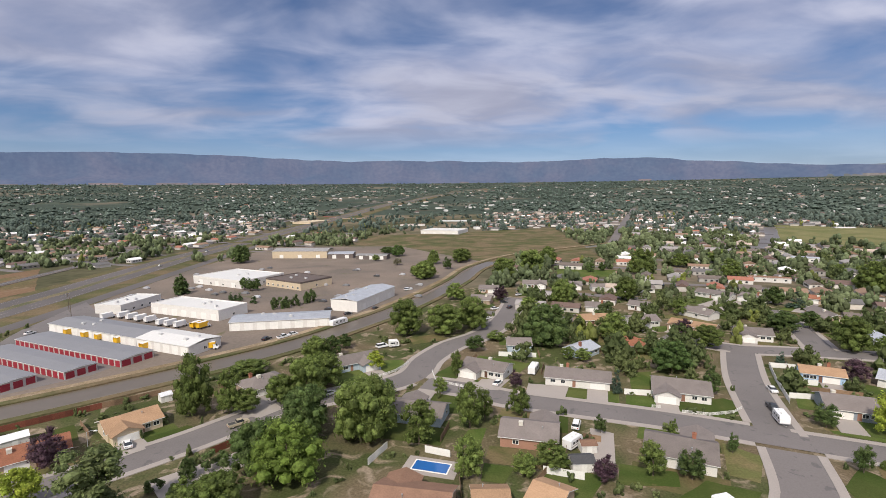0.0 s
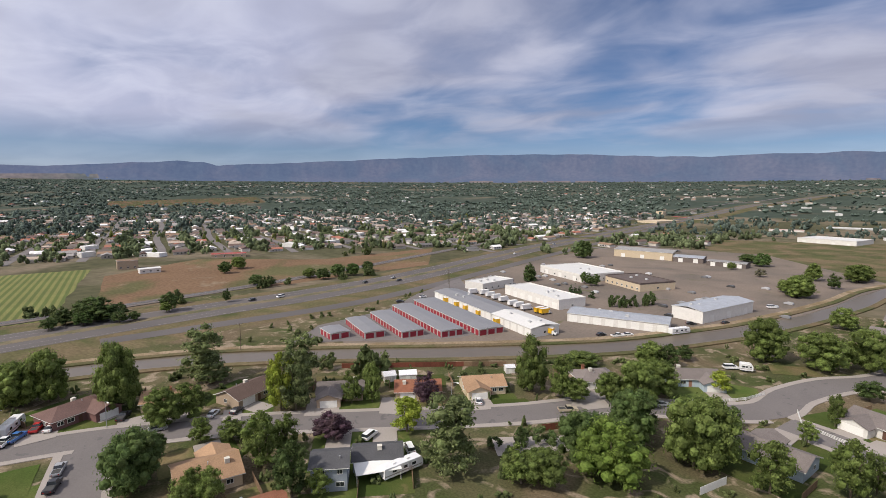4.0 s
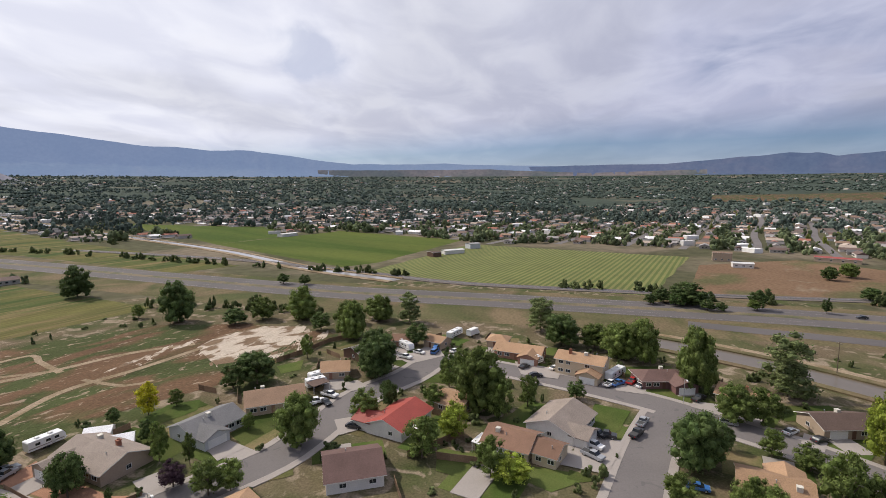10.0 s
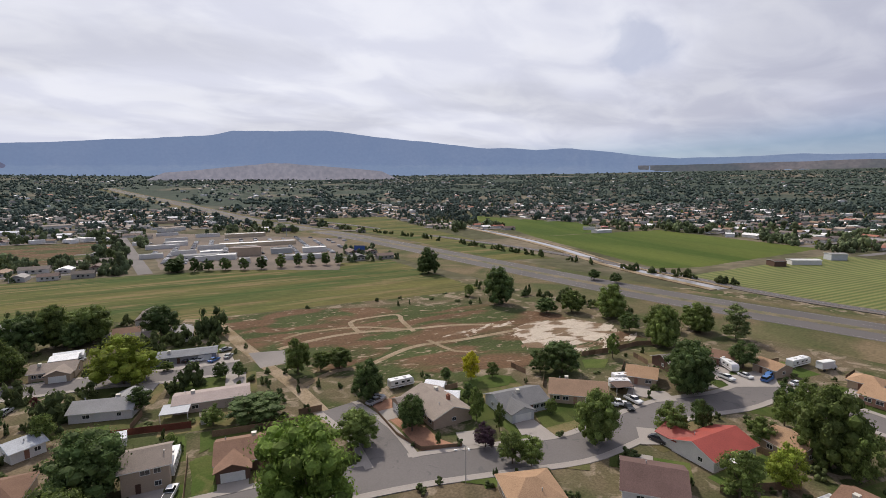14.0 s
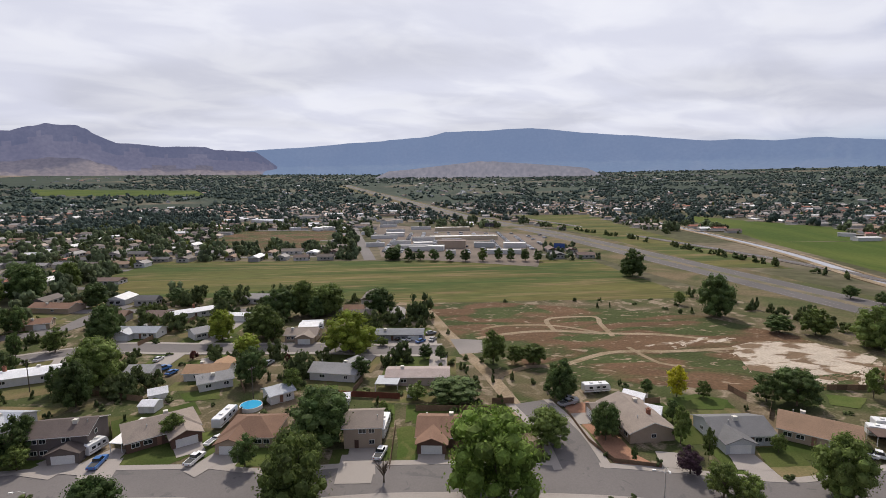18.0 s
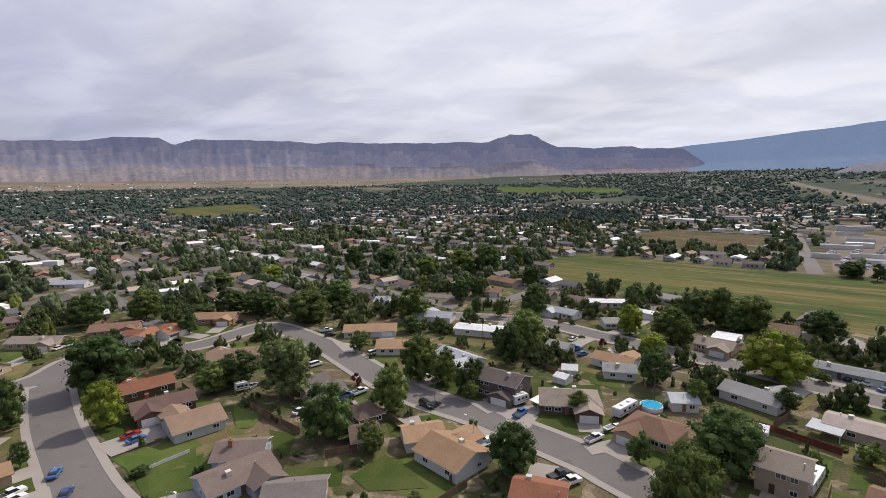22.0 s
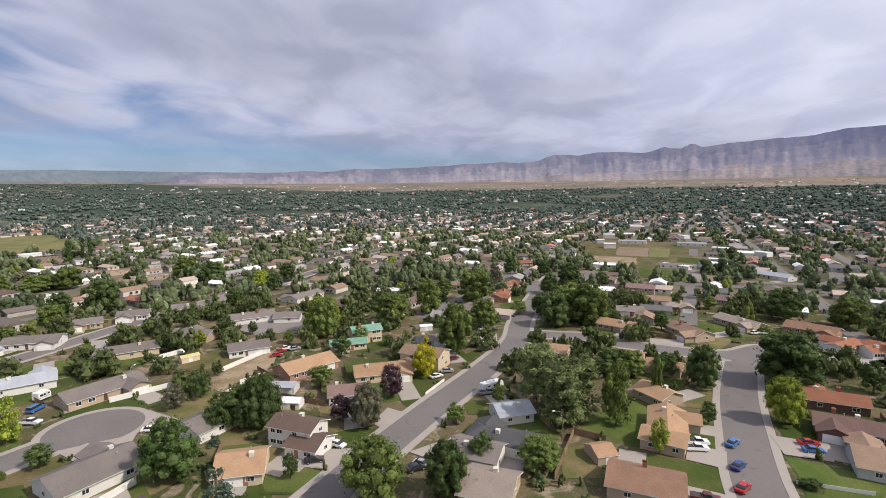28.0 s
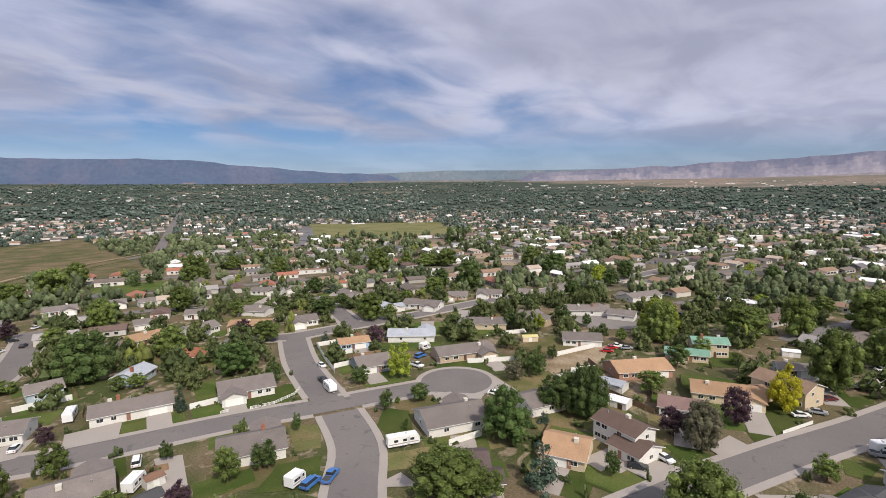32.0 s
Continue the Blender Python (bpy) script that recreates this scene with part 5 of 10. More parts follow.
    if r.random() < 0.8 and L > 9:
        cx, cy = r.uniform(-0.32, 0.32) * L, r.choice((-1, 1)) * W * r.uniform(0.08, 0.2)
        part("evaporative_cooler", unit("cooler", lambda: Solid().box(-0.5, 0.5, -0.5, 0.5, 0.1, 1.05).box(-0.54, 0.54, -0.54, 0.54, 1.0, 1.1).box(-0.4, 0.4, 0.5, 0.53, 0.25, 0.9).mesh("cooler", mat("cooler_metal", (0.60, 0.57, 0.50), 0.5, 0.15))), ob, "boxy pale metal rooftop cooler", (cx, cy, zw + rise * (1 - abs(cy) / (W / 2)) - 0.25))
    for k in range(1 if math.hypot(x, y) < 170 else 0):
        cx, cy = r.uniform(-0.4, 0.4) * L, r.choice((-1, 1)) * W * r.uniform(0.1, 0.3)
        part("roof_vent", unit("vent", lambda: Solid().tube((0, 0, 0), (0, 0, 0.55), 0.09, 0.09, 8).tube((0, 0, 0.55), (0, 0, 0.68), 0.17, 0.14, 8).mesh("vent", STEEL)), ob, "", (cx, cy, zw + rise * (1 - abs(cy) / (W / 2)) - 0.05))
    drive_and_lawn(ob, x, y, rot, L, W, gx, seed + 5)
    YARDS.append((x, y, L, W, rot))
    return ob


def shed(x, y, L, W, rot, roof, wall):
    TAKEN.append((x, y, max(L, W) * 0.6))
    ob = thing("garden_shed", x, y, 0, rot, "small garden shed with a %s roof" % ROOF_WORDS[roof], "shed", "sheds in the yards")
    part("wall", house_body(L, W, 2.1, W * 0.2, 0).mesh("wall", WALL[wall]), ob)
    part("roof", gable_roof(L, W, 2.1, W * 0.2, 0.2, ROOF[roof], 0, 0.08), ob)
    part("door", unit("shed_door", lambda: Solid().box(-0.6, 0.6, -0.04, 0.02, 0, 1.85).box(-0.02, 0.02, -0.06, -0.04, 0, 1.85).mesh("door", TRIM)), ob, "", (0, -W / 2 - 0.01, 0.05))


house(20.1, 118.5, 13.4, 10.4, -14, "g", "k", 1)
house(-7.9, 131.3, 14.3, 9.4, -15, "g", "b", 1)
house(13.4, 165, 14.8, 9.4, -28, "g", "w", 1)
house(41.6, 155.6, 19.5, 9.4, -17, "g", "w", 1)
house(27.6, 191.2, 9, 8.5, -2, "g", "b", 1)
house(50.4, 184, 10.6, 8.5, 42, "lb", "b", 1)
house(-34.7, 171.9, 16.3, 9.4, 33, "g", "b", 1)
house(-58.4, 151.9, 12.9, 10.4, 48, "g", "t", 1)
house(67, 228.6, 14.1, 9.4, 6, "o", "t", 1)
house(19, 274, 10.8, 9.4, -17, "g", "t", 1)
house(25.6, 304.1, 11.4, 8.5, -11, "g", "t", 1)
house(56.3, 319.4, 14.4, 9.4, -11, "g", "w", 1)
house(77, 254.4, 11.1, 8.5, -14, "g", "w", 1)
house(99.8, 256.1, 9.5, 8.5, -36, "g", "w", 1)
house(88.9, 225.9, 13.1, 9.4, 8, "g", "w", 1)
house(78.3, 315.8, 13.6, 8.5, -11, "g", "w", 1)
house(93.5, 307, 8.8, 7.5, -3, "g", "w", 1)
house(120.5, 301.5, 9.1, 7.5, -4, "g", "w", 1)
house(68.8, 189.9, 12.4, 8.5, -7, "rb", "k", 1)
house(-7, 89.6, 14.6, 12.2, -11, "b", "t", 1)
house(19.7, 91.5, 6.4, 8.5, -35, "o", "t", 1)
house(7.9, 90.7, 6.6, 7.5, 1, "o", "t", 1)
shed(29.4, 105.6, 5.1, 4.3, 3, "d", "w")
shed(32.8, 112.8, 3.6, 3.2, 3, "b", "w")
house(-83.6, 125, 12.4, 9.4, 48, "o", "c", 1)
house(-96.8, 109.9, 13.2, 9.4, 42, "rb", "t", 1)
house(-114.1, 94.6, 13.1, 9.4, 46, "g", "t", 1)
house(-80.6, 63.6, 7.3, 7.5, 45, "d", "bg", 2)
house(-78.3, 75, 10.5, 7.5, 45, "d", "bg", 1)
shed(-112, 112.8, 3.9, 4.3, 58, "w", "w")
shed(-107.9, 117.4, 5.5, 4.3, 47, "w", "w")
shed(-84.8, 143.5, 3.1, 3.2, 46, "w", "w")
house(-101.5, 47.3, 12.2, 11.3, 72, "o", "c", 1)
house(-79.9, 47.7, 6.7, 8.5, 70, "rb", "t", 1)
house(-134.8, 75.9, 13.6, 9.4, 101, "k", "t", 1)
house(-148, 59.9, 13.1, 9.4, 57, "o", "t", 1)
house(-159.3, 39.9, 15, 9.4, 101, "m", "m", 1)
house(-118.4, -32.8, 14.4, 10.4, 162, "r", "w", 1)
house(-124.4, 8, 15, 12.2, 154, "gt", "w", 1)
house(-112.1, -3.9, 10.9, 10.4, 72, "b", "c", 1)
house(-108.7, 4.7, 5.5, 7.5, 67, "b", "c", 1)
house(-130.9, -20, 8.8, 9.4, 63, "o", "t", 1)
house(-95.2, -36.9, 11.6, 12.2, 116, "m", "w", 1)
house(-188.8, -12.3, 7.6, 7.5, 81, "o", "t", 1)
house(-177.5, -3.7, 16.7, 9.4, 76, "o", "k", 1)
house(-163.7, 16.7, 15.2, 8.5, 68, "o", "c", 2)
house(-183.8, -35.4, 7.8, 7.5, 65, "o", "t", 1)
house(-183.1, -50.2, 7.5, 7.5, 103, "b", "t", 1)
house(-169.5, -58.1, 15.3, 10.4, 147, "g", "br", 1)
house(-149.1, -62.7, 8.5, 9.4, 109, "o", "t", 1)
house(-89.3, -92.8, 17.2, 11.3, 75, "gt", "t", 1)
house(-107, -79.5, 13.7, 10.4, 159, "gm", "bw", 1)
house(-124.5, -70.8, 15.3, 11.3, 122, "o2", "t", 1)
house(-75.4, -52.3, 10.3, 10.4, 146, "o", "t", 1)
shed(-99.3, -103.6, 5.8, 4.3, 119, "w", "w")
shed(-95.7, -96.1, 8.3, 5.4, 128, "w", "w")
house(-45.4, -105.6, 17.2, 11.3, 155, "b", "br", 1)
house(-24.9, -113, 8.6, 9.4, 161, "gt", "t", 2)
house(-48.7, -141.9, 18.9, 8.5, 157, "gp", "gp", 1)
house(-26, -155.5, 14.8, 8.5, 148, "lg", "w", 1)
house(-54.8, -185.9, 21.6, 7.5, 157, "dg", "dg", 1)
house(-48.1, -230.8, 9, 7.5, 159, "b", "t", 1)
house(-24.7, -210.6, 7.3, 6.6, -198, "w", "w", 1)
shed(-23.9, -135.2, 4.1, 4.3, 164, "w", "w")
shed(-43.4, -131.8, 3, 3.2, 164, "gt", "w")
house(40.2, -136.1, 12.8, 9.4, 167, "kd", "kd", 2)
house(21, -134.7, 15.5, 11.3, -166, "gt", "br", 1)
house(-0.5, -124.9, 12.3, 11.3, 158, "b", "t", 1)
house(61.7, -155.6, 16.9, 8.5, 154, "lb", "w", 1)
house(40.3, -96.9, 13.2, 11.3, 157, "o", "w", 1)
house(19.1, -88.8, 9.6, 9.4, -177, "rb", "t", 1)
house(10, -163.1, 9.5, 7.5, -172, "lg", "w", 1)
house(11.8, -171.6, 13.2, 7.5, -199, "o", "w", 1)
house(31.6, -180.1, 7.9, 6.6, 159, "lg", "w", 1)
house(66.3, -191.3, 19.9, 8.5, 183, "w", "w", 1)
house(23.3, -257.7, 18.7, 8.5, -165, "w", "w", 1)
house(39.8, -230.8, 16.2, 7.5, 156, "lb", "w", 1)
house(14.9, -220.9, 12.7, 7.5, -156, "lg", "w", 1)
house(4.1, -241.4, 11.8, 5.7, 157, "w", "w", 1)
house(-20.9, -200.6, 12.3, 8.5, 156, "gt", "t", 1)
shed(-26.6, -215.7, 8.8, 5.4, 164, "w", "w")
house(-7.4, -145.3, 6.7, 6.6, -164, "lb", "w", 1)
house(86.7, -295.8, 21.4, 8.5, 152, "b", "t", 1)
house(86.4, -263.2, 14.9, 7.5, 180, "b", "t", 1)
shed(24.9, -159.8, 4.9, 5.4, -172, "w", "w")
shed(25.6, -151.5, 4.4, 4.3, 156, "w", "w")
house(108.4, -86.9, 12.2, 11.3, -114, "b2", "lg", 1)
house(85.1, -80.1, 10.4, 9.4, -151, "b3", "b", 1)
house(79, -72.3, 14.1, 9.4, -112, "b3", "b", 1)
house(50.5, -102.4, 9.3, 8.5, -142, "o", "w", 1)
house(63, -71.6, 11.3, 9.4, -150, "g", "t", 1)
house(69.8, -107.2, 6.8, 8.5, -122, "k", "br", 1)
house(63.4, -96.9, 6.5, 8.5, -140, "k", "br", 1)
house(88.4, -114.5, 10.7, 8.5, -119, "g", "t", 1)
house(95.9, -120.4, 7.1, 7.5, -125, "g", "t", 1)
house(109.1, -174.9, 21.1, 9.4, -153, "o", "bw", 1)
house(85.8, -160.6, 19.6, 9.4, -159, "o", "w", 1)
house(138.2, -129.4, 16.7, 9.4, -135, "b2", "t", 1)
house(188.1, -167.3, 18.9, 9.4, -155, "o", "k", 1)
house(193, -145.9, 8.1, 7.5, -135, "rb", "w", 1)
house(127.1, -223.7, 14.7, 8.5, -172, "lb", "w", 1)
house(92.5, -204.4, 16.3, 8.5, 184, "lb", "w", 1)
house(144.5, -51.1, 10.4, 8.5, -150, "o", "t", 1)
house(124.5, -46.7, 16.5, 8.5, 161, "o", "t", 1)
house(117.1, -43.4, 9.6, 7.5, -117, "o", "t", 1)
house(98.5, -33.2, 14, 10.4, -110, "b", "t", 1)
shed(111.3, -27.3, 4.9, 6.4, -74, "o", "t")
house(142.3, -97.8, 15.2, 8.5, -113, "rb", "br", 1)
house(125.6, -91.3, 15, 8.5, -118, "m", "br", 1)
house(219.7, -60.4, 16.6, 9.4, -129, "o", "t", 1)
house(211.4, -86.8, 18, 9.4, -162, "b2", "t", 1)
house(177.8, -53.1, 8.7, 7.5, -114, "o", "t", 1)
house(167.8, -61.4, 10.9, 7.5, -120, "o", "t", 1)
house(247.9, -72.9, 12, 8.5, -101, "g", "t", 1)
house(293.6, -92.2, 14.9, 8.5, -112, "m2", "t", 2)
house(226.2, -114.2, 20.2, 8.5, -157, "gt", "t", 1)
house(215.4, -138.2, 18.1, 9.4, -137, "b", "k", 1)
house(192.6, -135.1, 13.7, 7.5, -57, "rb", "w", 1)
house(187.2, -144.3, 11.7, 7.5, -87, "rb", "w", 1)
house(270.7, -132.6, 14.6, 8.5, -131, "m2", "t", 1)
house(253.8, -196.3, 11.3, 7.5, -125, "w", "w", 2)
house(350.1, -198.6, 22.5, 9.4, -154, "lb", "w", 1)
house(399.3, -152.3, 22.5, 4.7, -146, "w", "w", 1)
house(400.9, -97.2, 19.5, 4.7, -115, "w", "w", 1)
house(184, -27.8, 8.8, 8.5, -112, "o", "t", 1)
house(257.7, -99.4, 13.2, 7.5, -96, "gt", "t", 1)
house(406.7, -187.3, 20.8, 8.5, -125, "w", "w", 1)
house(163.7, 60.5, 18.5, 11.3, -40, "o", "k", 1)
house(159.8, 33.2, 18.1, 10.4, -70, "o", "c", 1)
house(171.1, 19.9, 14.9, 9.4, -111, "b2", "c", 2)
house(141.4, 40.2, 10.4, 8.5, -73, "m2", "w", 1)
house(114.4, 45, 12, 7.5, -106, "k", "w", 2)
house(110.7, 40.8, 8.2, 8.5, -105, "k", "w", 1)
house(100.6, 52.5, 9.7, 11.3, -74, "o", "c", 1)
house(131, -8, 9.5, 8.5, -70, "lb", "w", 1)
house(114.9, -5.2, 17.4, 8.5, -110, "d", "w", 1)
house(109, 0.9, 11.2, 9.4, -109, "g", "w", 1)
house(95.4, -1.7, 10, 11.3, -106, "gt", "t", 1)
house(199.8, 48, 11.8, 7.5, -61, "gn", "c", 2)
house(189.3, 52.5, 13.7, 6.6, -70, "gn", "c", 1)
house(296.4, 53.9, 17.3, 8.5, -86, "w", "w", 1)
house(282.9, -10.5, 18.5, 8.5, -18, "rb", "k", 1)
house(315.7, -16.8, 13.4, 8.5, -37, "rb", "t", 1)
house(415.1, -38.7, 17.3, 8.5, -74, "rb", "t", 1)
shed(145.8, 61.3, 8.1, 5.4, -88, "lb", "w")
shed(134.9, 54.5, 5.6, 4.3, -91, "w", "w")
shed(216.8, 24.7, 5.5, 3.2, -73, "w", "w")
house(195.9, 20.3, 11.9, 6.6, -66, "g", "b", 1)
house(95.6, 83.9, 16.6, 12.2, -27, "g", "w", 1)
house(109.2, 132.7, 11.6, 11.3, -22, "g", "bg", 1)
house(139.7, 116.6, 21.3, 10.4, -28, "g", "t", 1)
house(142.9, 146.8, 18.9, 9.4, -48, "lb", "w", 1)
house(120.1, 157, 11.6, 7.5, -26, "o", "bl", 1)
house(126, 203.2, 13.2, 9.4, -20, "g", "w", 1)
house(53.1, 109.5, 14.4, 11.3, -25, "g", "w", 1)
house(69.7, 145.6, 15.4, 11.3, -20, "g", "w", 1)
house(79, 66.3, 10.8, 10.4, -44, "md", "w", 1)
house(78.1, 59, 6.1, 5.7, -43, "md", "w", 1)
house(124.6, 69.5, 22.5, 10.4, -23, "g", "w", 1)
house(187.1, 183.1, 19.7, 9.4, -68, "g", "w", 1)
house(214.8, 184.5, 13.8, 9.4, -50, "g", "t", 1)
house(232.2, 172.5, 13.5, 9.4, -64, "g", "w", 1)
house(247.6, 152.9, 16.2, 9.4, -66, "g", "w", 1)
house(271.3, 146.5, 16.8, 9.4, -21, "g", "w", 1)
house(176.3, 136.3, 22.5, 9.4, -51, "g", "c", 1)
house(199.2, 121.6, 16.8, 9.4, -95, "g", "t", 1)
house(229.2, 111.2, 21.4, 9.4, -54, "g", "w", 1)
house(231.1, 93.4, 12, 8.5, -78, "g", "w", 1)
house(182.5, 90, 14.6, 9.4, -59, "g", "w", 1)
house(153.1, 282.8, 18.6, 8.5, -52, "g", "w", 1)
house(169, 271.7, 13.2, 8.5, -56, "g", "w", 1)
house(178.2, 232.8, 19, 8.5, -100, "g", "t", 1)
house(122.2, 239.3, 15.2, 8.5, -61, "g", "w", 1)
house(107.4, 214.5, 18.2, 8.5, -44, "o", "t", 1)
shed(172, 107.7, 6.3, 3.2, -43, "c", "c")
house(170.4, 194.7, 16.9, 8.5, -100, "lb", "w", 1)
house(198.2, 268.2, 9.1, 7.5, -48, "rb", "t", 1)
house(297.5, 141.7, 9.7, 8.5, -105, "g", "b", 1)
house(279.2, 102.3, 22, 9.4, -23, "g", "w", 1)

# ---- trees ----


def blob_points(seed, n, shape):
    """Centres and sizes of the clumps that make up a crown of unit radius and height."""
    r = random.Random(seed)
    out = []
    for _ in range(n):
        while True:
            p = Vector((r.uniform(-1, 1), r.uniform(-1, 1), r.uniform(0, 1)))
            lim = shape(p.z)
            if math.hypot(p.x, p.y) < lim * 0.86:
                break
        out.append((p, r.uniform(0.19, 0.33) * (0.55 + 0.45 * lim)))
    return out


def dome(z):
    return max(0.05, math.sqrt(max(0, 1 - ((z - 0.40) / 0.60) ** 2)))


def tall(z):
    return max(0.05, 0.85 * math.sqrt(max(0, 1 - ((z - 0.40) / 0.62) ** 2)) + 0.1 * math.sin(z * 9))


def spire(z):
    return max(0.03, 1.0 - z) * 0.95 + 0.02


ICO = None


def ico():
    global ICO
    if ICO is None:
        bm = bmesh.new()
        bmesh.ops.create_icosphere(bm, subdivisions=1, radius=1)
        bm.verts.ensure_lookup_table()
        ICO = ([v.co.copy() for v in bm.verts], [tuple(v.index for v in f.verts) for f in bm.faces])
        bm.free()
    return ICO


OCTA = ([Vector(p) for p in ((1, 0, 0), (0, 1, 0), (-1, 0, 0), (0, -1, 0), (0, 0, 1), (0, 0, -1))], [(0, 1, 4), (1, 2, 4), (2, 3, 4), (3, 0, 4), (1, 0, 5), (2, 1, 5), (3, 2, 5), (0, 3, 5)])


def crown(seed, shape, blobs, leaves, size, flat=0.8, core=0.8, asp=2.0, plain=False):
    """A crown: lumpy dark inner clumps under a coat of small loose leaf sprays."""
    r = random.Random(seed)
    s = Solid()
    B = [(Vector((p.x, p.y, p.z * asp)), k) for p, k in blob_points(seed, blobs, shape)]
    V, F = OCTA if plain else ico()
    for c, rad in B:
        k = rad * core
        s.add([c + Vector((v.x, v.y, v.z * flat)) * k * (1 + 0.30 * noise.noise(v * 1.7 + c * 9)) for v in V], F)
    for _ in range(leaves):
        c, rad = r.choice(B)
        d = Vector((r.gauss(0, 1), r.gauss(0, 1), r.gauss(0.25, 1))).normalized()
        p = c + Vector((d.x, d.y, d.z * flat)) * rad * r.uniform(0.60, 1.22)
        if p.z < -0.02:
            continue
        n = (d + Vector((r.uniform(-1, 1), r.uniform(-1, 1), r.uniform(-0.6, 1))) * 0.75).normalized()
        u = n.orthogonal().normalized()
        u = Matrix.Rotation(r.uniform(0, 6.28), 3, n) @ u
        w = n.cross(u)
        a, b = size * r.uniform(0.6, 1.3), size * r.uniform(0.35, 0.8)
        s.add([p - u * a, p - w * b + n * a * 0.25, p + u * a, p + w * b + n * a * 0.2], [(0, 1, 2, 3)])
    return s


def trunk(seed, h=1.0, r0=0.06, limbs=5, up=0.55):
    r = random.Random(seed)
    s = Solid()
    s.tube((0, 0, -0.02), (0.01, 0, h * 0.35), r0, r0 * 0.72, 8).tube((0.01, 0, h * 0.35), (0.02, -0.01, h * 0.75), r0 * 0.72, r0 * 0.3, 7)
    for i in range(limbs):
        a = i * 2.4 + r.uniform(-0.4, 0.4)
        z = h * r.uniform(0.25, 0.5)
        out = r.uniform(0.25, 0.5)
        s.tube((0.01, 0, z), (math.cos(a) * out, math.sin(a) * out, z + up * r.uniform(0.5, 0.9)), r0 * 0.42, r0 * 0.12, 6)
    return s


CROWNS = {}
ASPECT = dict(round=1.8, tall=2.8, spire=3.0, bush=1.2, broad=1.6)
for kind, shape, blobs, leaves, size in (("round", dome, 60, 2700, 0.058), ("broad", dome, 110, 5200, 0.040), ("tall", tall, 80, 3400, 0.055), ("spire", spire, 40, 1200, 0.085), ("bush", dome, 16, 700, 0.10)):
    CROWNS[kind] = [crown(40 + i * 7 + len(kind), shape, blobs, leaves, size, core=0.66, asp=ASPECT[kind]) for i in range(4 if kind == "round" else 3 if kind in ("tall", "broad") else 2)]
TRUNKS = [trunk(i) for i in range(3)]
BARE = trunk(9, 1.0, 0.045, 26, 0.75)
KIND = dict(g=("round", "leafy mid-green deciduous tree"), d=("round", "dark green dense-leaved tree"), D=("round", "large dark green shade tree"), G=("tall", "tall grey-green cottonwood tree"), y=("round", "bright yellow-green leafy tree"),
            z=("round", "bright yellow leafy tree"), Y=("round", "very large fresh green tree"), p=("round", "purple-leaved ornamental plum tree"), o=("round", "olive-brown sparse-leaved shade tree"), s=("spire", "blue-green pointed spruce tree"), b=("bush", "clipped rounded green bush"),
            c=("spire", "small dark conical evergreen tree"),
            q=("tall", "tall narrow dark poplar tree"), n=("bare", "nearly leafless grey tree"), r=("bush", "dark red round bush"))
TREE_MESH = {}


def tree(x, y, r, h, kind, spin=0.0, group="trees of the suburb"):
    shape, words = KIND[kind]
    if r < 1.7 and h < 3.2 and shape == "round":
        shape = "bush"
        words = words.replace("tree", "shrub")
    TAKEN.append((x, y, r * 0.7))
    seed = int(abs(x * 3 + y * 5))
    spin = (seed * 47) % 360
    ob = thing("poplar" if kind == "q" else "tree" if shape != "bush" else "bush", x, y, 0, spin, words, "tree" if shape != "bush" else "bush", group)
    if shape == "bare":
        part("trunk", unit("bare", lambda: BARE.mesh("trunk", BARK)), ob, "", (0, 0, 0), 0, (r, r, h))
        return ob
    if shape == "round" and r > 4.6:
        shape = "broad"
    i = seed % len(CROWNS[shape])
    key = (shape, i, kind)
    if key not in TREE_MESH:
        TREE_MESH[key] = CROWNS[shape][i].mesh("crown", LEAF[kind])
    low = 0.03 if shape in ("bush", "spire") else min(0.20, 1.4 / h)
    if shape != "bush":
        k = seed % 3
        part("trunk", unit(("trunk", k), lambda: TRUNKS[k].mesh("trunk", BARK)), ob, "", (0, 0, 0), 0, (min(r, 4.5), min(r, 4.5), h * 0.9))
    part("crown", TREE_MESH[key], ob, "", (0, 0, h * low), 0, (r, r, h * (1 - low) / ASPECT[shape]))
    return ob


tree(418.6, 368.0, 3.2, 25, "q")
tree(461.0, 390.7, 2.6, 22, "q")
tree(463.0, 384.4, 2.6, 22, "q")
tree(-34.2, 100, 7.8, 13.2, "Y")
tree(-21.7, 117.4, 6.9, 16, "g")
tree(-7.3, 116.4, 4.6, 11.1, "g")
tree(-35.9, 117.9, 5.4, 13.3, "d")
tree(-43.3, 103.8, 5.1, 11.6, "d")
tree(5.5, 124.7, 4.1, 11.7, "g")
tree(9.7, 129.1, 2.5, 8.8, "g")
tree(19.4, 132.2, 3.2, 7.8, "g")
tree(-18, 143.2, 2, 6.2, "d")
tree(-2.4, 146.7, 2.3, 5.4, "g")
tree(4.1, 101.4, 3.4, 9.5, "g")
tree(22.9, 104.6, 4, 6.4, "g")
tree(16.2, 101.8, 2.8, 5.7, "g")
tree(43.9, 102.1, 3, 7.8, "g")
tree(33, 99.7, 2.8, 5.7, "p")
tree(-18, 211.8, 7.8, 15.3, "g")
tree(-1.2, 212.6, 8.5, 12.9, "g")
tree(11.4, 219.8, 7.4, 15.1, "g")
tree(39.1, 196.5, 9.9, 16.5, "d")
tree(10.6, 188.6, 3.9, 6.2, "d")
tree(21.2, 151.5, 2.2, 5.5, "p")
tree(30.3, 280.5, 4.6, 8.1, "p")
tree(143, 366.8, 9.9, 18.7, "g")
tree(-17, 352.8, 8.7, 12.5, "g")
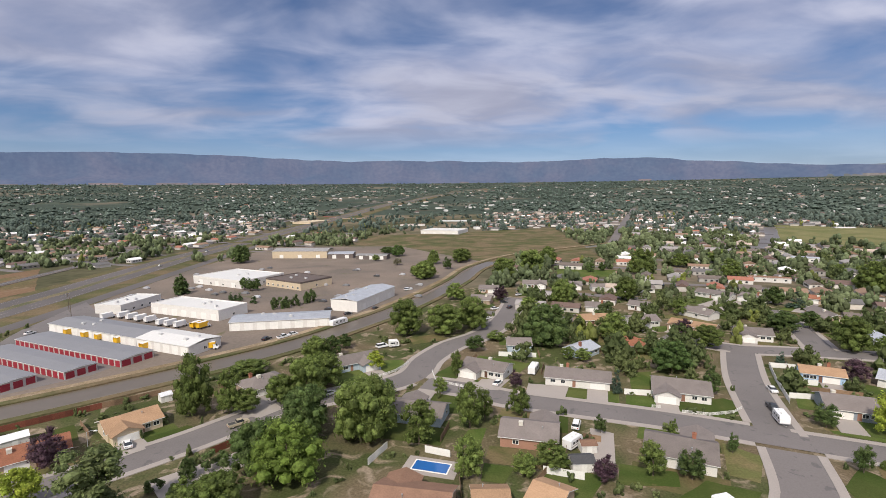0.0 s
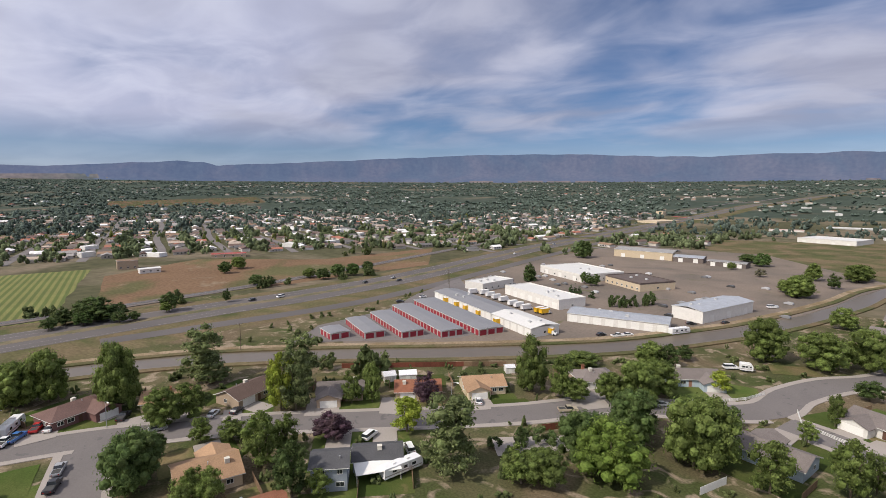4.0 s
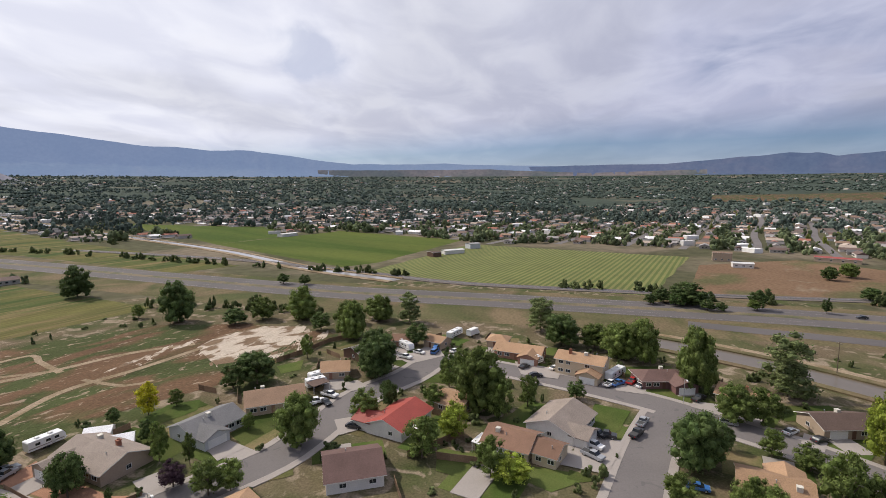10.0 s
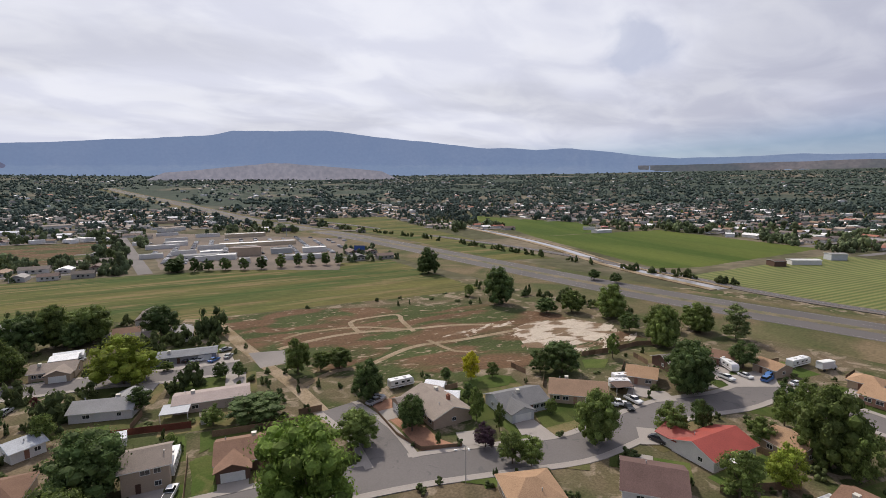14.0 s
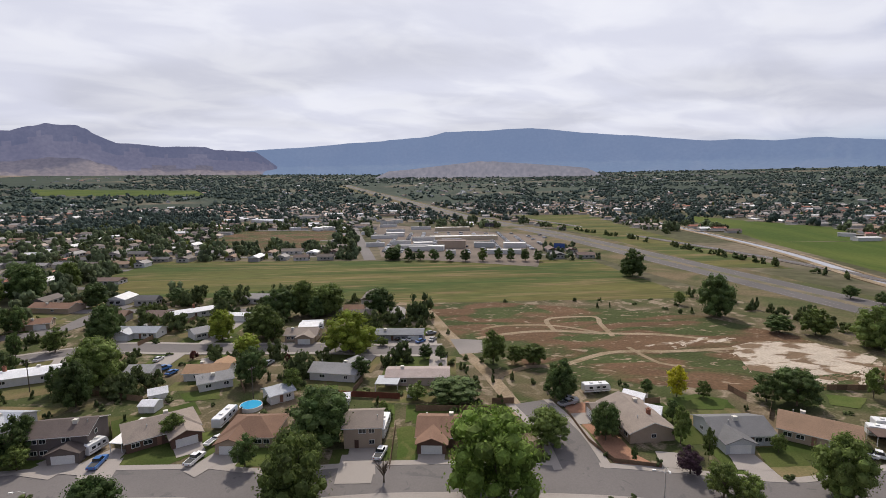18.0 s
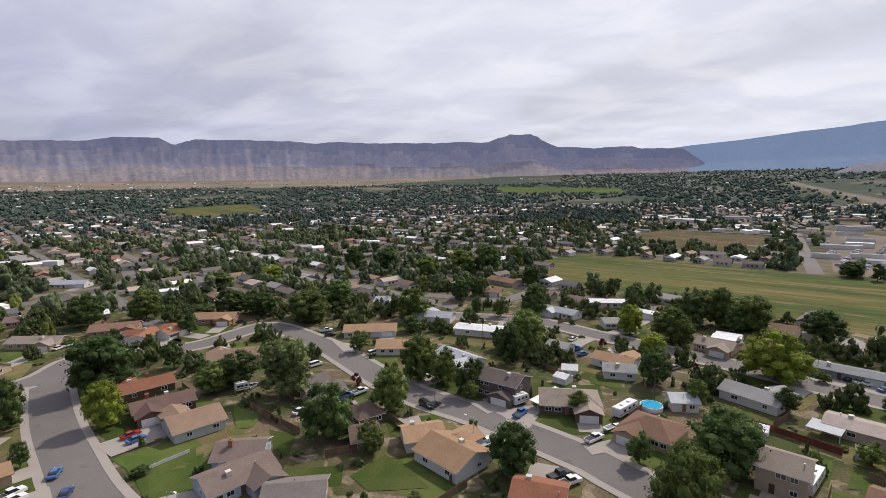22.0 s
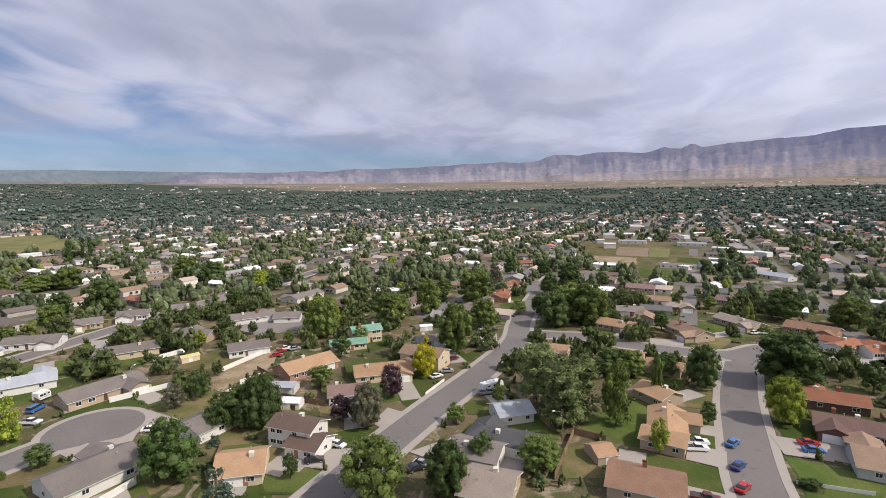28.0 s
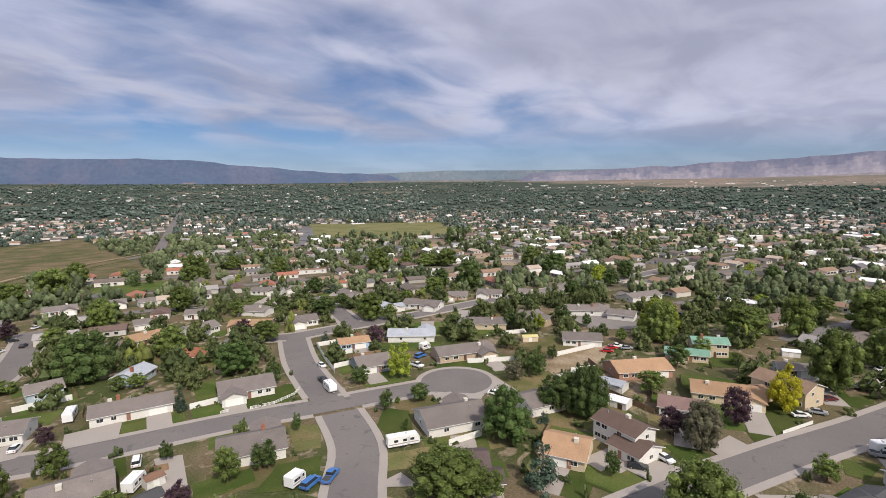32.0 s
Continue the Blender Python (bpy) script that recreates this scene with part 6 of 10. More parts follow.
tree(63.3, 371.1, 9.9, 18.7, "g")
tree(40.5, 356.5, 8.9, 14.4, "g")
tree(13, 449.8, 9.2, 10.9, "g")
tree(61.7, 266, 6.4, 14.3, "g")
tree(68.5, 201, 6.6, 11.4, "g")
tree(100.5, 278.1, 6.9, 13, "g")
tree(-41.9, 143.3, 5.8, 13.3, "g")
tree(-49, 140.5, 4.7, 8.7, "g")
tree(-43.4, 181.3, 3.9, 8.4, "d")
tree(-49, 178.7, 5.1, 9.1, "g")
tree(-25.4, 168.7, 3.5, 6.5, "y")
tree(50.9, 146.5, 2, 9.4, "s")
tree(38.4, 121.3, 1.7, 4.8, "d")
tree(2.8, 161.8, 2.3, 9, "g")
tree(83.5, 411.9, 7.7, 16, "g")
tree(48.7, 175.6, 3.2, 4.7, "g")
tree(43.7, 177.8, 2.5, 4.8, "g")
tree(41.6, 250, 5.1, 8, "g")
tree(20, 202.6, 4.2, 3.9, "g")
tree(4.4, 282, 5.5, 9.7, "g")
tree(-69.2, 153.4, 3.6, 6.3, "g")
tree(-57, 134.7, 4.2, 6.8, "g")
tree(-60.2, 504.8, 8.7, 7.2, "d")
tree(108.8, 377.5, 3.7, 8.9, "d")
tree(118.9, 382.1, 3.2, 6.9, "d")
tree(-70.7, 133.3, 5.3, 17.2, "g")
tree(-61.6, 134, 3.6, 11.8, "g")
tree(-62.9, 82.1, 7.2, 18.7, "G")
tree(-83.1, 90, 4.4, 9.2, "y")
tree(-40.6, 108.8, 5.9, 10.3, "d")
tree(-19.4, 120.9, 7.3, 15.4, "g")
tree(-37.4, 125.5, 6.2, 11.6, "d")
tree(-48.7, 87.9, 4.5, 8.2, "g")
tree(-107.2, 92.7, 3.1, 9.7, "g")
tree(-108.9, 101.5, 2.6, 8.9, "g")
tree(-115.9, 79.8, 5.6, 18.7, "G")
tree(-90.5, 106.5, 4, 9, "p")
tree(-99.1, 64.8, 3.6, 9, "g")
tree(-94.9, 75.3, 5, 6.5, "p")
tree(-56.8, 101.2, 2.5, 5.1, "b")
tree(-52.2, 105.1, 3.2, 4.5, "b")
tree(-51.2, 99.4, 2.4, 2.4, "b")
tree(-61, 97, 2.1, 3, "b")
tree(-41, 193.3, 3.4, 5.7, "d")
tree(-68.4, 166, 6.7, 4.3, "g")
tree(-39.3, 154.5, 6.2, 10.2, "g")
tree(-165, 304.5, 4.8, 11.3, "d")
tree(-44.6, 90.5, 5.3, 7.7, "g")
tree(-155.4, 74, 8.8, 18.7, "G")
tree(-125.9, 89.7, 6.4, 17.9, "G")
tree(-119.2, 77.3, 4.5, 16, "y")
tree(-154.2, 49.1, 5.6, 18.7, "g")
tree(-176.6, 38.2, 5.7, 16.2, "g")
tree(-184.9, 31.1, 7.3, 11.4, "g")
tree(-191.2, 23.7, 5.5, 9.7, "g")
tree(-109.3, 35.6, 5.5, 13.3, "d")
tree(-134.5, 52.4, 5.1, 10.3, "g")
tree(-134.1, 58.8, 4.6, 9.9, "g")
tree(-103.2, 97, 2.8, 12.1, "g")
tree(-118.4, 54.3, 2.9, 6.6, "g")
tree(-113.5, 59.9, 3.7, 5.8, "g")
tree(-97.7, 57.7, 4.5, 12.3, "g")
tree(-94, 39.3, 2.6, 8.1, "g")
tree(-92.1, 43.3, 3.1, 8, "g")
tree(-96, 28.8, 3.4, 6.4, "g")
tree(-82.7, 55.3, 4.1, 11, "d")
tree(-272.6, 79.2, 9.9, 11.4, "d")
tree(-266.1, 109.9, 4.6, 9.9, "d")
tree(-263.6, 139.4, 2.4, 7.6, "d")
tree(-79.2, 59.5, 3, 5.5, "g")
tree(-119.8, 45.3, 1.9, 5.5, "d")
tree(-211.5, 4, 7.2, 15.4, "G")
tree(-191.7, 12, 7.2, 12.8, "d")
tree(-215.1, -54.3, 6.1, 13.6, "G")
tree(-217, -70.5, 6.4, 11.3, "g")
tree(-190.1, -73.2, 7.2, 14.7, "g")
tree(-179.3, 31.2, 6.3, 13, "g")
tree(-158.6, 49.9, 5.8, 18.3, "g")
tree(-182.4, -43.3, 4.6, 9.1, "d")
tree(-130.7, -13.4, 7.5, 17.1, "g")
tree(-114.3, -18.4, 3.9, 9.1, "y")
tree(-104.4, -23.8, 4.4, 9.6, "g")
tree(-119.5, -42.9, 4.3, 8.9, "g")
tree(-130.1, -40, 2, 6.8, "d")
tree(-129.9, -26.2, 3.4, 6.6, "g")
tree(-151.9, -25.9, 2.8, 9.9, "d")
tree(-154.1, -50.5, 7.5, 14.1, "d")
tree(-142.5, 13.3, 2.9, 5.8, "d")
tree(-112.4, 38, 5.7, 11.4, "d")
tree(-95.5, 42, 2.8, 7.2, "g")
tree(-126.6, -7.8, 3.7, 11.3, "g")
tree(-145, -24.4, 3.2, 9.6, "g")
tree(-98.5, -3.8, 4.5, 5.4, "y")
tree(-135.3, -0.6, 3, 9, "g")
tree(-209, -79.8, 4.7, 9.7, "g")
tree(-99.1, -7.8, 3.4, 8.9, "g")
tree(-104.3, -53.9, 5.4, 12.7, "g")
tree(-112.1, -100.9, 3, 9.1, "z")
tree(-132.6, -89.1, 4, 7.6, "d")
tree(-137.2, -83.8, 6.3, 10.6, "d")
tree(-148.7, -48, 6.1, 14, "d")
tree(-126.5, -37.7, 2.4, 8.4, "d")
tree(-92.5, -81.4, 2.3, 9.1, "g")
tree(-99.5, -90.5, 2, 5.7, "d")
tree(-92.3, -73.6, 1.5, 7.4, "g")
tree(-109.5, -69.9, 1.7, 4.5, "g")
tree(-83.1, -62.6, 3.5, 7.7, "g")
tree(-85.1, -59, 2.8, 6.8, "g")
tree(-118.6, -97.6, 2.2, 5, "g")
tree(-80, -92.7, 3.7, 7.3, "d")
tree(-214.5, -67.1, 5.4, 11.4, "g")
tree(-185.9, -70.6, 5.5, 14.9, "g")
tree(-211.1, -104.7, 7.9, 15.3, "g")
tree(-207.7, -122.3, 5.7, 10.5, "g")
tree(-197, -158.5, 8.1, 18.7, "d")
tree(-232.8, -248.9, 8.5, 17.6, "d")
tree(-197.8, -130, 5.6, 7, "d")
tree(-157.7, -22.4, 3.4, 9.2, "g")
tree(-82.7, -114.5, 4.7, 10.7, "d")
tree(-199.4, -180.9, 2.8, 6.7, "g")
tree(-196.1, -88.6, 4.4, 7.9, "d")
tree(-162, -78.8, 2.5, 8.5, "g")
tree(-84.2, -71.3, 2.9, 5.9, "p")
tree(-288.7, -154.9, 4.2, 6.7, "d")
tree(-288.7, -140.7, 4.2, 6.6, "d")
tree(-106.1, -106.1, 1.9, 4.3, "d")
tree(-42.6, -79.3, 9.9, 18.7, "Y")
tree(-63.4, -92.7, 5.1, 8.9, "g")
tree(-80, -111.9, 4, 10.2, "d")
tree(-76.6, -144.6, 4.4, 11.7, "g")
tree(-83.3, -141.8, 3, 6.6, "g")
tree(-89, -139.3, 4.7, 7, "g")
tree(-77.4, -89.4, 3.3, 9.4, "d")
tree(-34.4, -175.8, 9.7, 15.3, "y")
tree(-57.2, -158.8, 2.8, 5.7, "d")
tree(-61.9, -155.8, 2.1, 5.1, "d")
tree(-58.1, -223, 7.4, 12.9, "d")
tree(-36.7, -244.6, 9.9, 12, "g")
tree(-14.6, -115.3, 8, 13.6, "d")
tree(-7.9, -100.3, 5.6, 10.5, "g")
tree(-53.1, -124.6, 7.8, 5.7, "d")
tree(-43.5, -127.8, 3, 5.6, "g")
tree(-112.4, -386, 7.4, 10, "d")
tree(-122.1, -374.9, 4, 10.2, "d")
tree(-131.4, -372.6, 4, 9.1, "d")
tree(-140.9, -366.4, 4.5, 9.6, "d")
tree(-151, -358.6, 3.9, 9, "d")
tree(-161.6, -352.6, 4.4, 9.5, "d")
tree(-174.7, -348.6, 4.4, 10.3, "g")
tree(-187.1, -345.5, 3.7, 9.9, "d")
tree(-195.6, -341, 3.7, 9.8, "d")
tree(-204.7, -334.5, 3.7, 9.8, "d")
tree(-212.6, -328.8, 3.7, 9.8, "d")
tree(-60.1, -108.3, 1.9, 3.2, "g")
tree(-32.5, -123.4, 1.4, 3.9, "g")
tree(-32.7, -150.8, 3.4, 6.8, "d")
tree(-76.9, -79.5, 0.8, 3.6, "d")
tree(-24.3, -93.6, 4.2, 5.4, "n")
tree(26.7, -97.2, 5.5, 11.1, "D")
tree(-6, -90.9, 6.7, 15.4, "g")
tree(-0.7, -160.2, 5, 11.6, "d")
tree(52, -228.2, 6.7, 14.7, "d")
tree(44.4, -178.4, 8, 14.7, "g")
tree(17.8, -129.9, 3, 6.7, "g")
tree(2.1, -111.3, 3, 7.2, "d")
tree(50, -131.8, 4.1, 11, "d")
tree(9.2, -211.4, 5.3, 12.1, "y")
tree(-5.8, -206.8, 7.9, 13.2, "g")
tree(-15.1, -235.9, 8.1, 13.9, "d")
tree(-25.3, -237.5, 6.6, 16, "g")
tree(-36.8, -233.4, 7.3, 14.9, "g")
tree(10.5, -275, 4.7, 8, "d")
tree(31.9, -293, 6.2, 7.3, "d")
tree(42.9, -262.9, 3.7, 6.8, "g")
tree(114.8, -346.6, 9.9, 18.6, "d")
tree(69.9, -297.4, 5.9, 12.7, "d")
tree(97.3, -360.7, 5.9, 16.2, "g")
tree(80, -225.3, 2.6, 8, "d")
tree(66.2, -220.2, 4.2, 9.5, "g")
tree(-11.3, -146.8, 3.2, 7.9, "g")
tree(0.3, -188.4, 4.7, 8, "y")
tree(-10, -201.7, 4.3, 10.9, "g")
tree(-29.5, -229.2, 4.8, 10.3, "d")
tree(96.5, -256.8, 5.1, 13, "d")
tree(53.8, -174.9, 2.8, 8.7, "d")
tree(17.6, -191, 1.8, 3.3, "r")
tree(-12.3, -175.4, 1.5, 2.8, "r")
tree(-47.4, -178.9, 2.3, 3.2, "g")
tree(59.5, -136, 4.5, 10.7, "g")
tree(47.9, -128.8, 2.6, 5.7, "g")
tree(101.6, -111.3, 7.2, 18.7, "G")
tree(120, -113.2, 6.7, 10.9, "d")
tree(123.2, -106.2, 5.5, 8.9, "g")
tree(146.9, -181.9, 9.9, 14.5, "g")
tree(68.3, -137.1, 6.4, 14.2, "g")
tree(65.8, -114.5, 5.4, 12.2, "g")
tree(72.7, -95, 6.7, 13.9, "d")
tree(59.1, -92.8, 3.2, 8, "g")
tree(60.6, -141.8, 2.9, 10.2, "g")
tree(48.4, -136.4, 3.2, 9, "d")
tree(102.8, -201.7, 7.9, 14.4, "g")
tree(44.4, -182.4, 8, 13.5, "g")
tree(101.4, -154.4, 4, 8, "g")
tree(150, -208.1, 9.9, 14.7, "d")
tree(180.5, -192.9, 5.6, 8.7, "g")
tree(183.4, -148.5, 4.4, 8.7, "d")
tree(85.1, -126.8, 2, 3.4, "r")
tree(82.2, -141.1, 1.2, 2.6, "r")
tree(95, -184.5, 5.2, 7, "d")
tree(96.3, -246.1, 5.5, 12.8, "d")
tree(89.3, -257.3, 3.7, 11.2, "d")
tree(77.7, -219.2, 2.4, 8.9, "d")
tree(184.3, -186.1, 5.6, 8.6, "d")
tree(45.3, -161.6, 4.8, 13.3, "d")
tree(247.5, -224.6, 9.5, 11.4, "d")
tree(236.8, -258.3, 7.3, 10.9, "y")
tree(179.8, -317.1, 9.7, 17.8, "d")
tree(142.5, -303.3, 9.9, 13.8, "g")
tree(126.3, -325.8, 9.9, 16.7, "g")
tree(108.7, -331.1, 9.9, 18.7, "d")
tree(212.6, -320.2, 7.7, 16.2, "d")
tree(152.4, -116.3, 4.3, 9.5, "d")
tree(141.3, -15.9, 6.9, 18.7, "G")
tree(124.8, -20.9, 6.7, 18.7, "G")
tree(127.9, -35.1, 4.2, 16.2, "g")
tree(164.5, -43.3, 6.8, 9.1, "d")
tree(164.3, -60.5, 4.7, 7.5, "d")
tree(154.3, -67.9, 5.2, 13.4, "d")
tree(156.6, -95, 9.9, 17.5, "D")
tree(130.8, -78.6, 5, 12.4, "y")
tree(129.5, -58.9, 2.1, 6.1, "d")
tree(97, -112.1, 6.6, 18.7, "G")
tree(239.8, -42.5, 9.9, 17.4, "g")
tree(220, -78.5, 3.7, 8.5, "d")
tree(113.4, -41, 2.3, 8.6, "y")
tree(189.9, -49.3, 2.1, 6.9, "g")
tree(297.5, -40.9, 6.4, 12.7, "d")
tree(151, -189.8, 9.9, 12.9, "g")
tree(238.1, -140.2, 8.6, 15.1, "d")
tree(225.4, -159.6, 8.5, 14.1, "g")
tree(211.7, -178.9, 8.6, 3.5, "d")
tree(193.5, -180.8, 8.2, 12.4, "d")
tree(175.5, -183.9, 7.2, 11.1, "d")
tree(357, -97.1, 3.2, 9.1, "d")
tree(261.1, -116.3, 4, 6.3, "g")
tree(192.8, -37.5, 1.8, 3.7, "d")
tree(217.1, -119.5, 3.5, 3.6, "g")
tree(269.6, -103.3, 4.1, 6.3, "d")
tree(365, -45.9, 5.2, 10, "d")
tree(105.1, -12.6, 5, 7.6, "g")
tree(79, -57, 1, 1.9, "d")
tree(101.7, -67.1, 2.3, 1.8, "d")
tree(123.4, 63.2, 6.7, 11, "d")
tree(124.4, 56.1, 3.1, 11.9, "d")
tree(123.3, 29.9, 4.7, 11.9, "o")
tree(126.2, 37.2, 3.9, 7.2, "p")
tree(142.5, 26.9, 3.7, 10.2, "p")
tree(160.2, 18.5, 4.6, 13, "z")
tree(186.4, 10, 7.3, 18.7, "g")
tree(221.7, -0.8, 6.9, 13.2, "g")
tree(204.9, 67.6, 6.8, 16.1, "g")
tree(230.5, 42.4, 9.7, 13.5, "g")
tree(247.1, 26.5, 6.8, 17.5, "g")
tree(275.6, 3.1, 9.9, 18.7, "g")
tree(131.8, -24, 9.2, 18.7, "G")
tree(151.5, -17.7, 7.2, 14.5, "G")
tree(164.1, -48.9, 5.6, 8.5, "g")
tree(246.6, -29.8, 5.2, 11, "d")
tree(224.4, -33.1, 7.2, 16.1, "d")
tree(228.5, -48.8, 9.8, 18.7, "g")
tree(178.4, 52.2, 4, 7.9, "d")
tree(149.8, 51.1, 4.6, 6.8, "g")
tree(92.4, 21.5, 6.9, 13, "g")
tree(94.2, 7.1, 4.7, 11.9, "d")
tree(107.1, 0.2, 2.9, 7.5, "d")
tree(98.9, 41.1, 1.7, 5.9, "d")
tree(126.8, 6.7, 2.9, 5.5, "g")
tree(107.3, 12.3, 1.2, 2, "d")
tree(151.4, 68.7, 1.9, 4, "g")
tree(195, 78.9, 2.6, 5.5, "g")
tree(194.6, 49.1, 3.5, 7.7, "g")
tree(193, 37.1, 2.8, 4.5, "g")
tree(325.4, -8.8, 4.4, 14.1, "o")
tree(298.7, 48, 4.1, 6.5, "y")
tree(369.1, 53.8, 4.8, 13.1, "d")
tree(370.8, -21.7, 5, 13, "d")
tree(306.1, 131.6, 5.7, 11.4, "d")
tree(310.2, 143.3, 4.1, 11.9, "y")
tree(259.9, 134.5, 5.2, 10.2, "d")
tree(404.3, 73.3, 3.3, 8.5, "y")
tree(301.9, 22.5, 6.2, 8.6, "g")
tree(246.3, -18.4, 4.3, 7.3, "g")
tree(324.7, -77.6, 4.6, 9.4, "d")
tree(360, -100.4, 3.2, 9.1, "d")
tree(315.1, -54.6, 7.6, 15.8, "d")
tree(189.2, -36.7, 2.1, 3.7, "d")
tree(138.2, -5, 2.1, 7.7, "g")
tree(108, 2.3, 1.7, 4.5, "g")
tree(145.4, -51.1, 1.8, 13.9, "g")
tree(109.3, 118, 4.3, 11.9, "y")
tree(97.1, 123.6, 3.1, 6.5, "d")
tree(89.5, 102.7, 2, 6.3, "d")
tree(100.2, 100, 3.1, 5.2, "d")
tree(96.7, 67, 6.1, 13.6, "D")
tree(85.3, 50, 4.2, 13, "s")
tree(119.6, 67.7, 4.1, 9.7, "d")
tree(122, 59, 5.5, 13.9, "d")
tree(139.6, 84.5, 3.5, 10.1, "d")
tree(131.5, 87.8, 3.4, 7.3, "o")
tree(111.8, 65.4, 2, 4.8, "s")
tree(51.5, 100.5, 3, 6.7, "d")
tree(56, 119.5, 1.2, 4.5, "g")
tree(66.1, 111.1, 1.2, 5.1, "d")
tree(78.6, 144.4, 2.9, 9, "d")
tree(75.6, 164.3, 7, 10.6, "D")
tree(116.9, 171.4, 2.2, 5.8, "s")
tree(129.9, 154.6, 3.9, 7.3, "p")
tree(101.2, 190.7, 6.1, 8.8, "g")
tree(152.3, 184.7, 6.9, 13.5, "g")
tree(158.5, 177.6, 4.1, 7.8, "g")
tree(183.3, 123.2, 4.2, 8.7, "d")
tree(189.2, 113.9, 3.2, 7.2, "y")
tree(201.1, 108.8, 4.4, 9.8, "d")
tree(207.1, 100, 2.4, 6.2, "d")
tree(211, 69.9, 8.7, 16, "y")
tree(157.6, 89, 2, 5.4, "d")
tree(321.4, 145.6, 4.7, 10.9, "y")
tree(232.4, 211.6, 6.2, 13.2, "d")
tree(244.7, 198.7, 8.2, 17.6, "d")
tree(70.4, 63.4, 7.9, 9.7, "g")
tree(75, 56.4, 3.6, 6.4, "g")
tree(99.9, 208.5, 3.6, 7, "p")
tree(113.3, 241.7, 3.7, 8.4, "g")
tree(159.7, 217.1, 4.5, 7.6, "d")
tree(174.1, 264.2, 5.3, 9.7, "d")
tree(180.6, 256.1, 5.2, 8.6, "s")
tree(194.8, 204.3, 4.7, 5.9, "g")
tree(221, 206.9, 6.1, 9.5, "g")
tree(144.8, 212.4, 6.9, 8.9, "d")
tree(299.4, 288.1, 9.9, 10.6, "g")
tree(308.8, 273.1, 9, 15, "g")
tree(352.5, 218.9, 9.9, 16.1, "g")
tree(344, 194, 9.9, 13, "d")
tree(250.5, 293.4, 9.9, 18.7, "g")
tree(316.3, 312.9, 5.5, 10.1, "o")
tree(285.1, 298.4, 5.2, 12.4, "g")
tree(199.9, 350.7, 6.5, 13, "g")
tree(229.5, 421.9, 9, 11.7, "g")
tree(275.1, 350.6, 5.5, 8.6, "g")
tree(343.4, 255.6, 5.4, 5.5, "d")
tree(340, 136.2, 6.2, 12.4, "d")
tree(85.3, 90.6, 1.2, 2.8, "d")
tree(95.3, 104, 1.1, 1.8, "g")
tree(187.3, 399.8, 7.2, 10.9, "g")
tree(-270.6, 60.9, 3.9, 5.5, "d")
tree(-275.2, 68.2, 5, 7.2, "d")
tree(-267.5, 73.1, 4.4, 6.6, "D")
tree(-269.9, 81.2, 5, 6.6, "d")
tree(-260.8, 85.4, 4, 5.5, "d")
tree(-260.4, 91.5, 3.3, 4.4, "d")
tree(-264.9, 108, 3.3, 5.5, "g")
tree(-359.6, 189.8, 5.5, 8.8, "d")
tree(-372, 207.8, 6.1, 9.9, "g")
tree(-297.4, 177.3, 5, 7.2, "d")
tree(-289, 182.5, 4.4, 6.1, "D")
tree(-293.4, 216.8, 5, 7.2, "g")
tree(-281, 219.3, 5.5, 7.7, "d")
tree(-283.6, 234.4, 6.1, 8.8, "d")
tree(-277.9, 243.6, 5.5, 8.8, "D")
tree(-283.7, 263.9, 5, 7.7, "d")
tree(-93.3, 262.4, 3, 6, "b")
tree(-90.1, 263.8, 3, 6, "b")
tree(-86.4, 265.3, 3, 6, "b")
tree(-83.7, 269.3, 3, 6, "b")
tree(-79.5, 275.5, 3, 6.5, "b")
tree(-77.9, 280.7, 3, 7, "b")
tree(-126.2, 285.3, 1.8, 6, "c")
tree(-123.2, 284.9, 1.8, 6, "c")
tree(-120.3, 284.4, 1.8, 6, "c")
tree(-109.6, 277.1, 2.4, 7, "c")
tree(-165.3, 305.6, 6, 13, "c")
tree(-131.1, 317.1, 3, 8, "d")
tree(-125.4, 313.2, 3, 8, "d")
tree(-121.9, 314.7, 3, 8, "d")
tree(-65.2, 450.6, 4, 6, "g")
tree(-42.4, 423.0, 4, 6, "o")
tree(-14.6, 355.9, 7, 13, "g")
tree(-11.6, 428.5, 6, 12, "g")
tree(-22.9, 366.4, 5, 8, "g")
tree(12.1, 437.0, 8, 12, "g")
tree(-48.0, 484.4, 7, 11, "D")
tree(-0.0, 398.7, 4, 10, "d")
tree(-185.7, 444.8, 9, 16, "d")

# ---- vehicles ----


def wheel_mesh(w=0.22, r=0.33):
    return Solid().tube((0, -w / 2, 0), (0, w / 2, 0), r, r, 14).mesh("tyre", RUBBER)


def rim_mesh(w=0.24, r=0.19):
    return Solid().tube((0, -w / 2, 0), (0, w / 2, 0), r, r, 10).mesh("rim", STEEL)


def shell(profile, half, taper, zt):
    """A body drawn from a side outline, narrowing towards its top."""
    v, n = [], len(profile)
    for sgn in (-1, 1):
        for x, z in profile:
            k = half * (1 - taper * max(0, min(1, (z - 0.85) / max(zt - 0.85, 0.1))))
            v.append((x, sgn * k, z))
    f = [tuple(range(n)), tuple(range(2 * n - 1, n - 1, -1))] + [(i, n + i, n + (i + 1) % n, (i + 1) % n) for i in range(n)]
    return Solid().add(v, f)


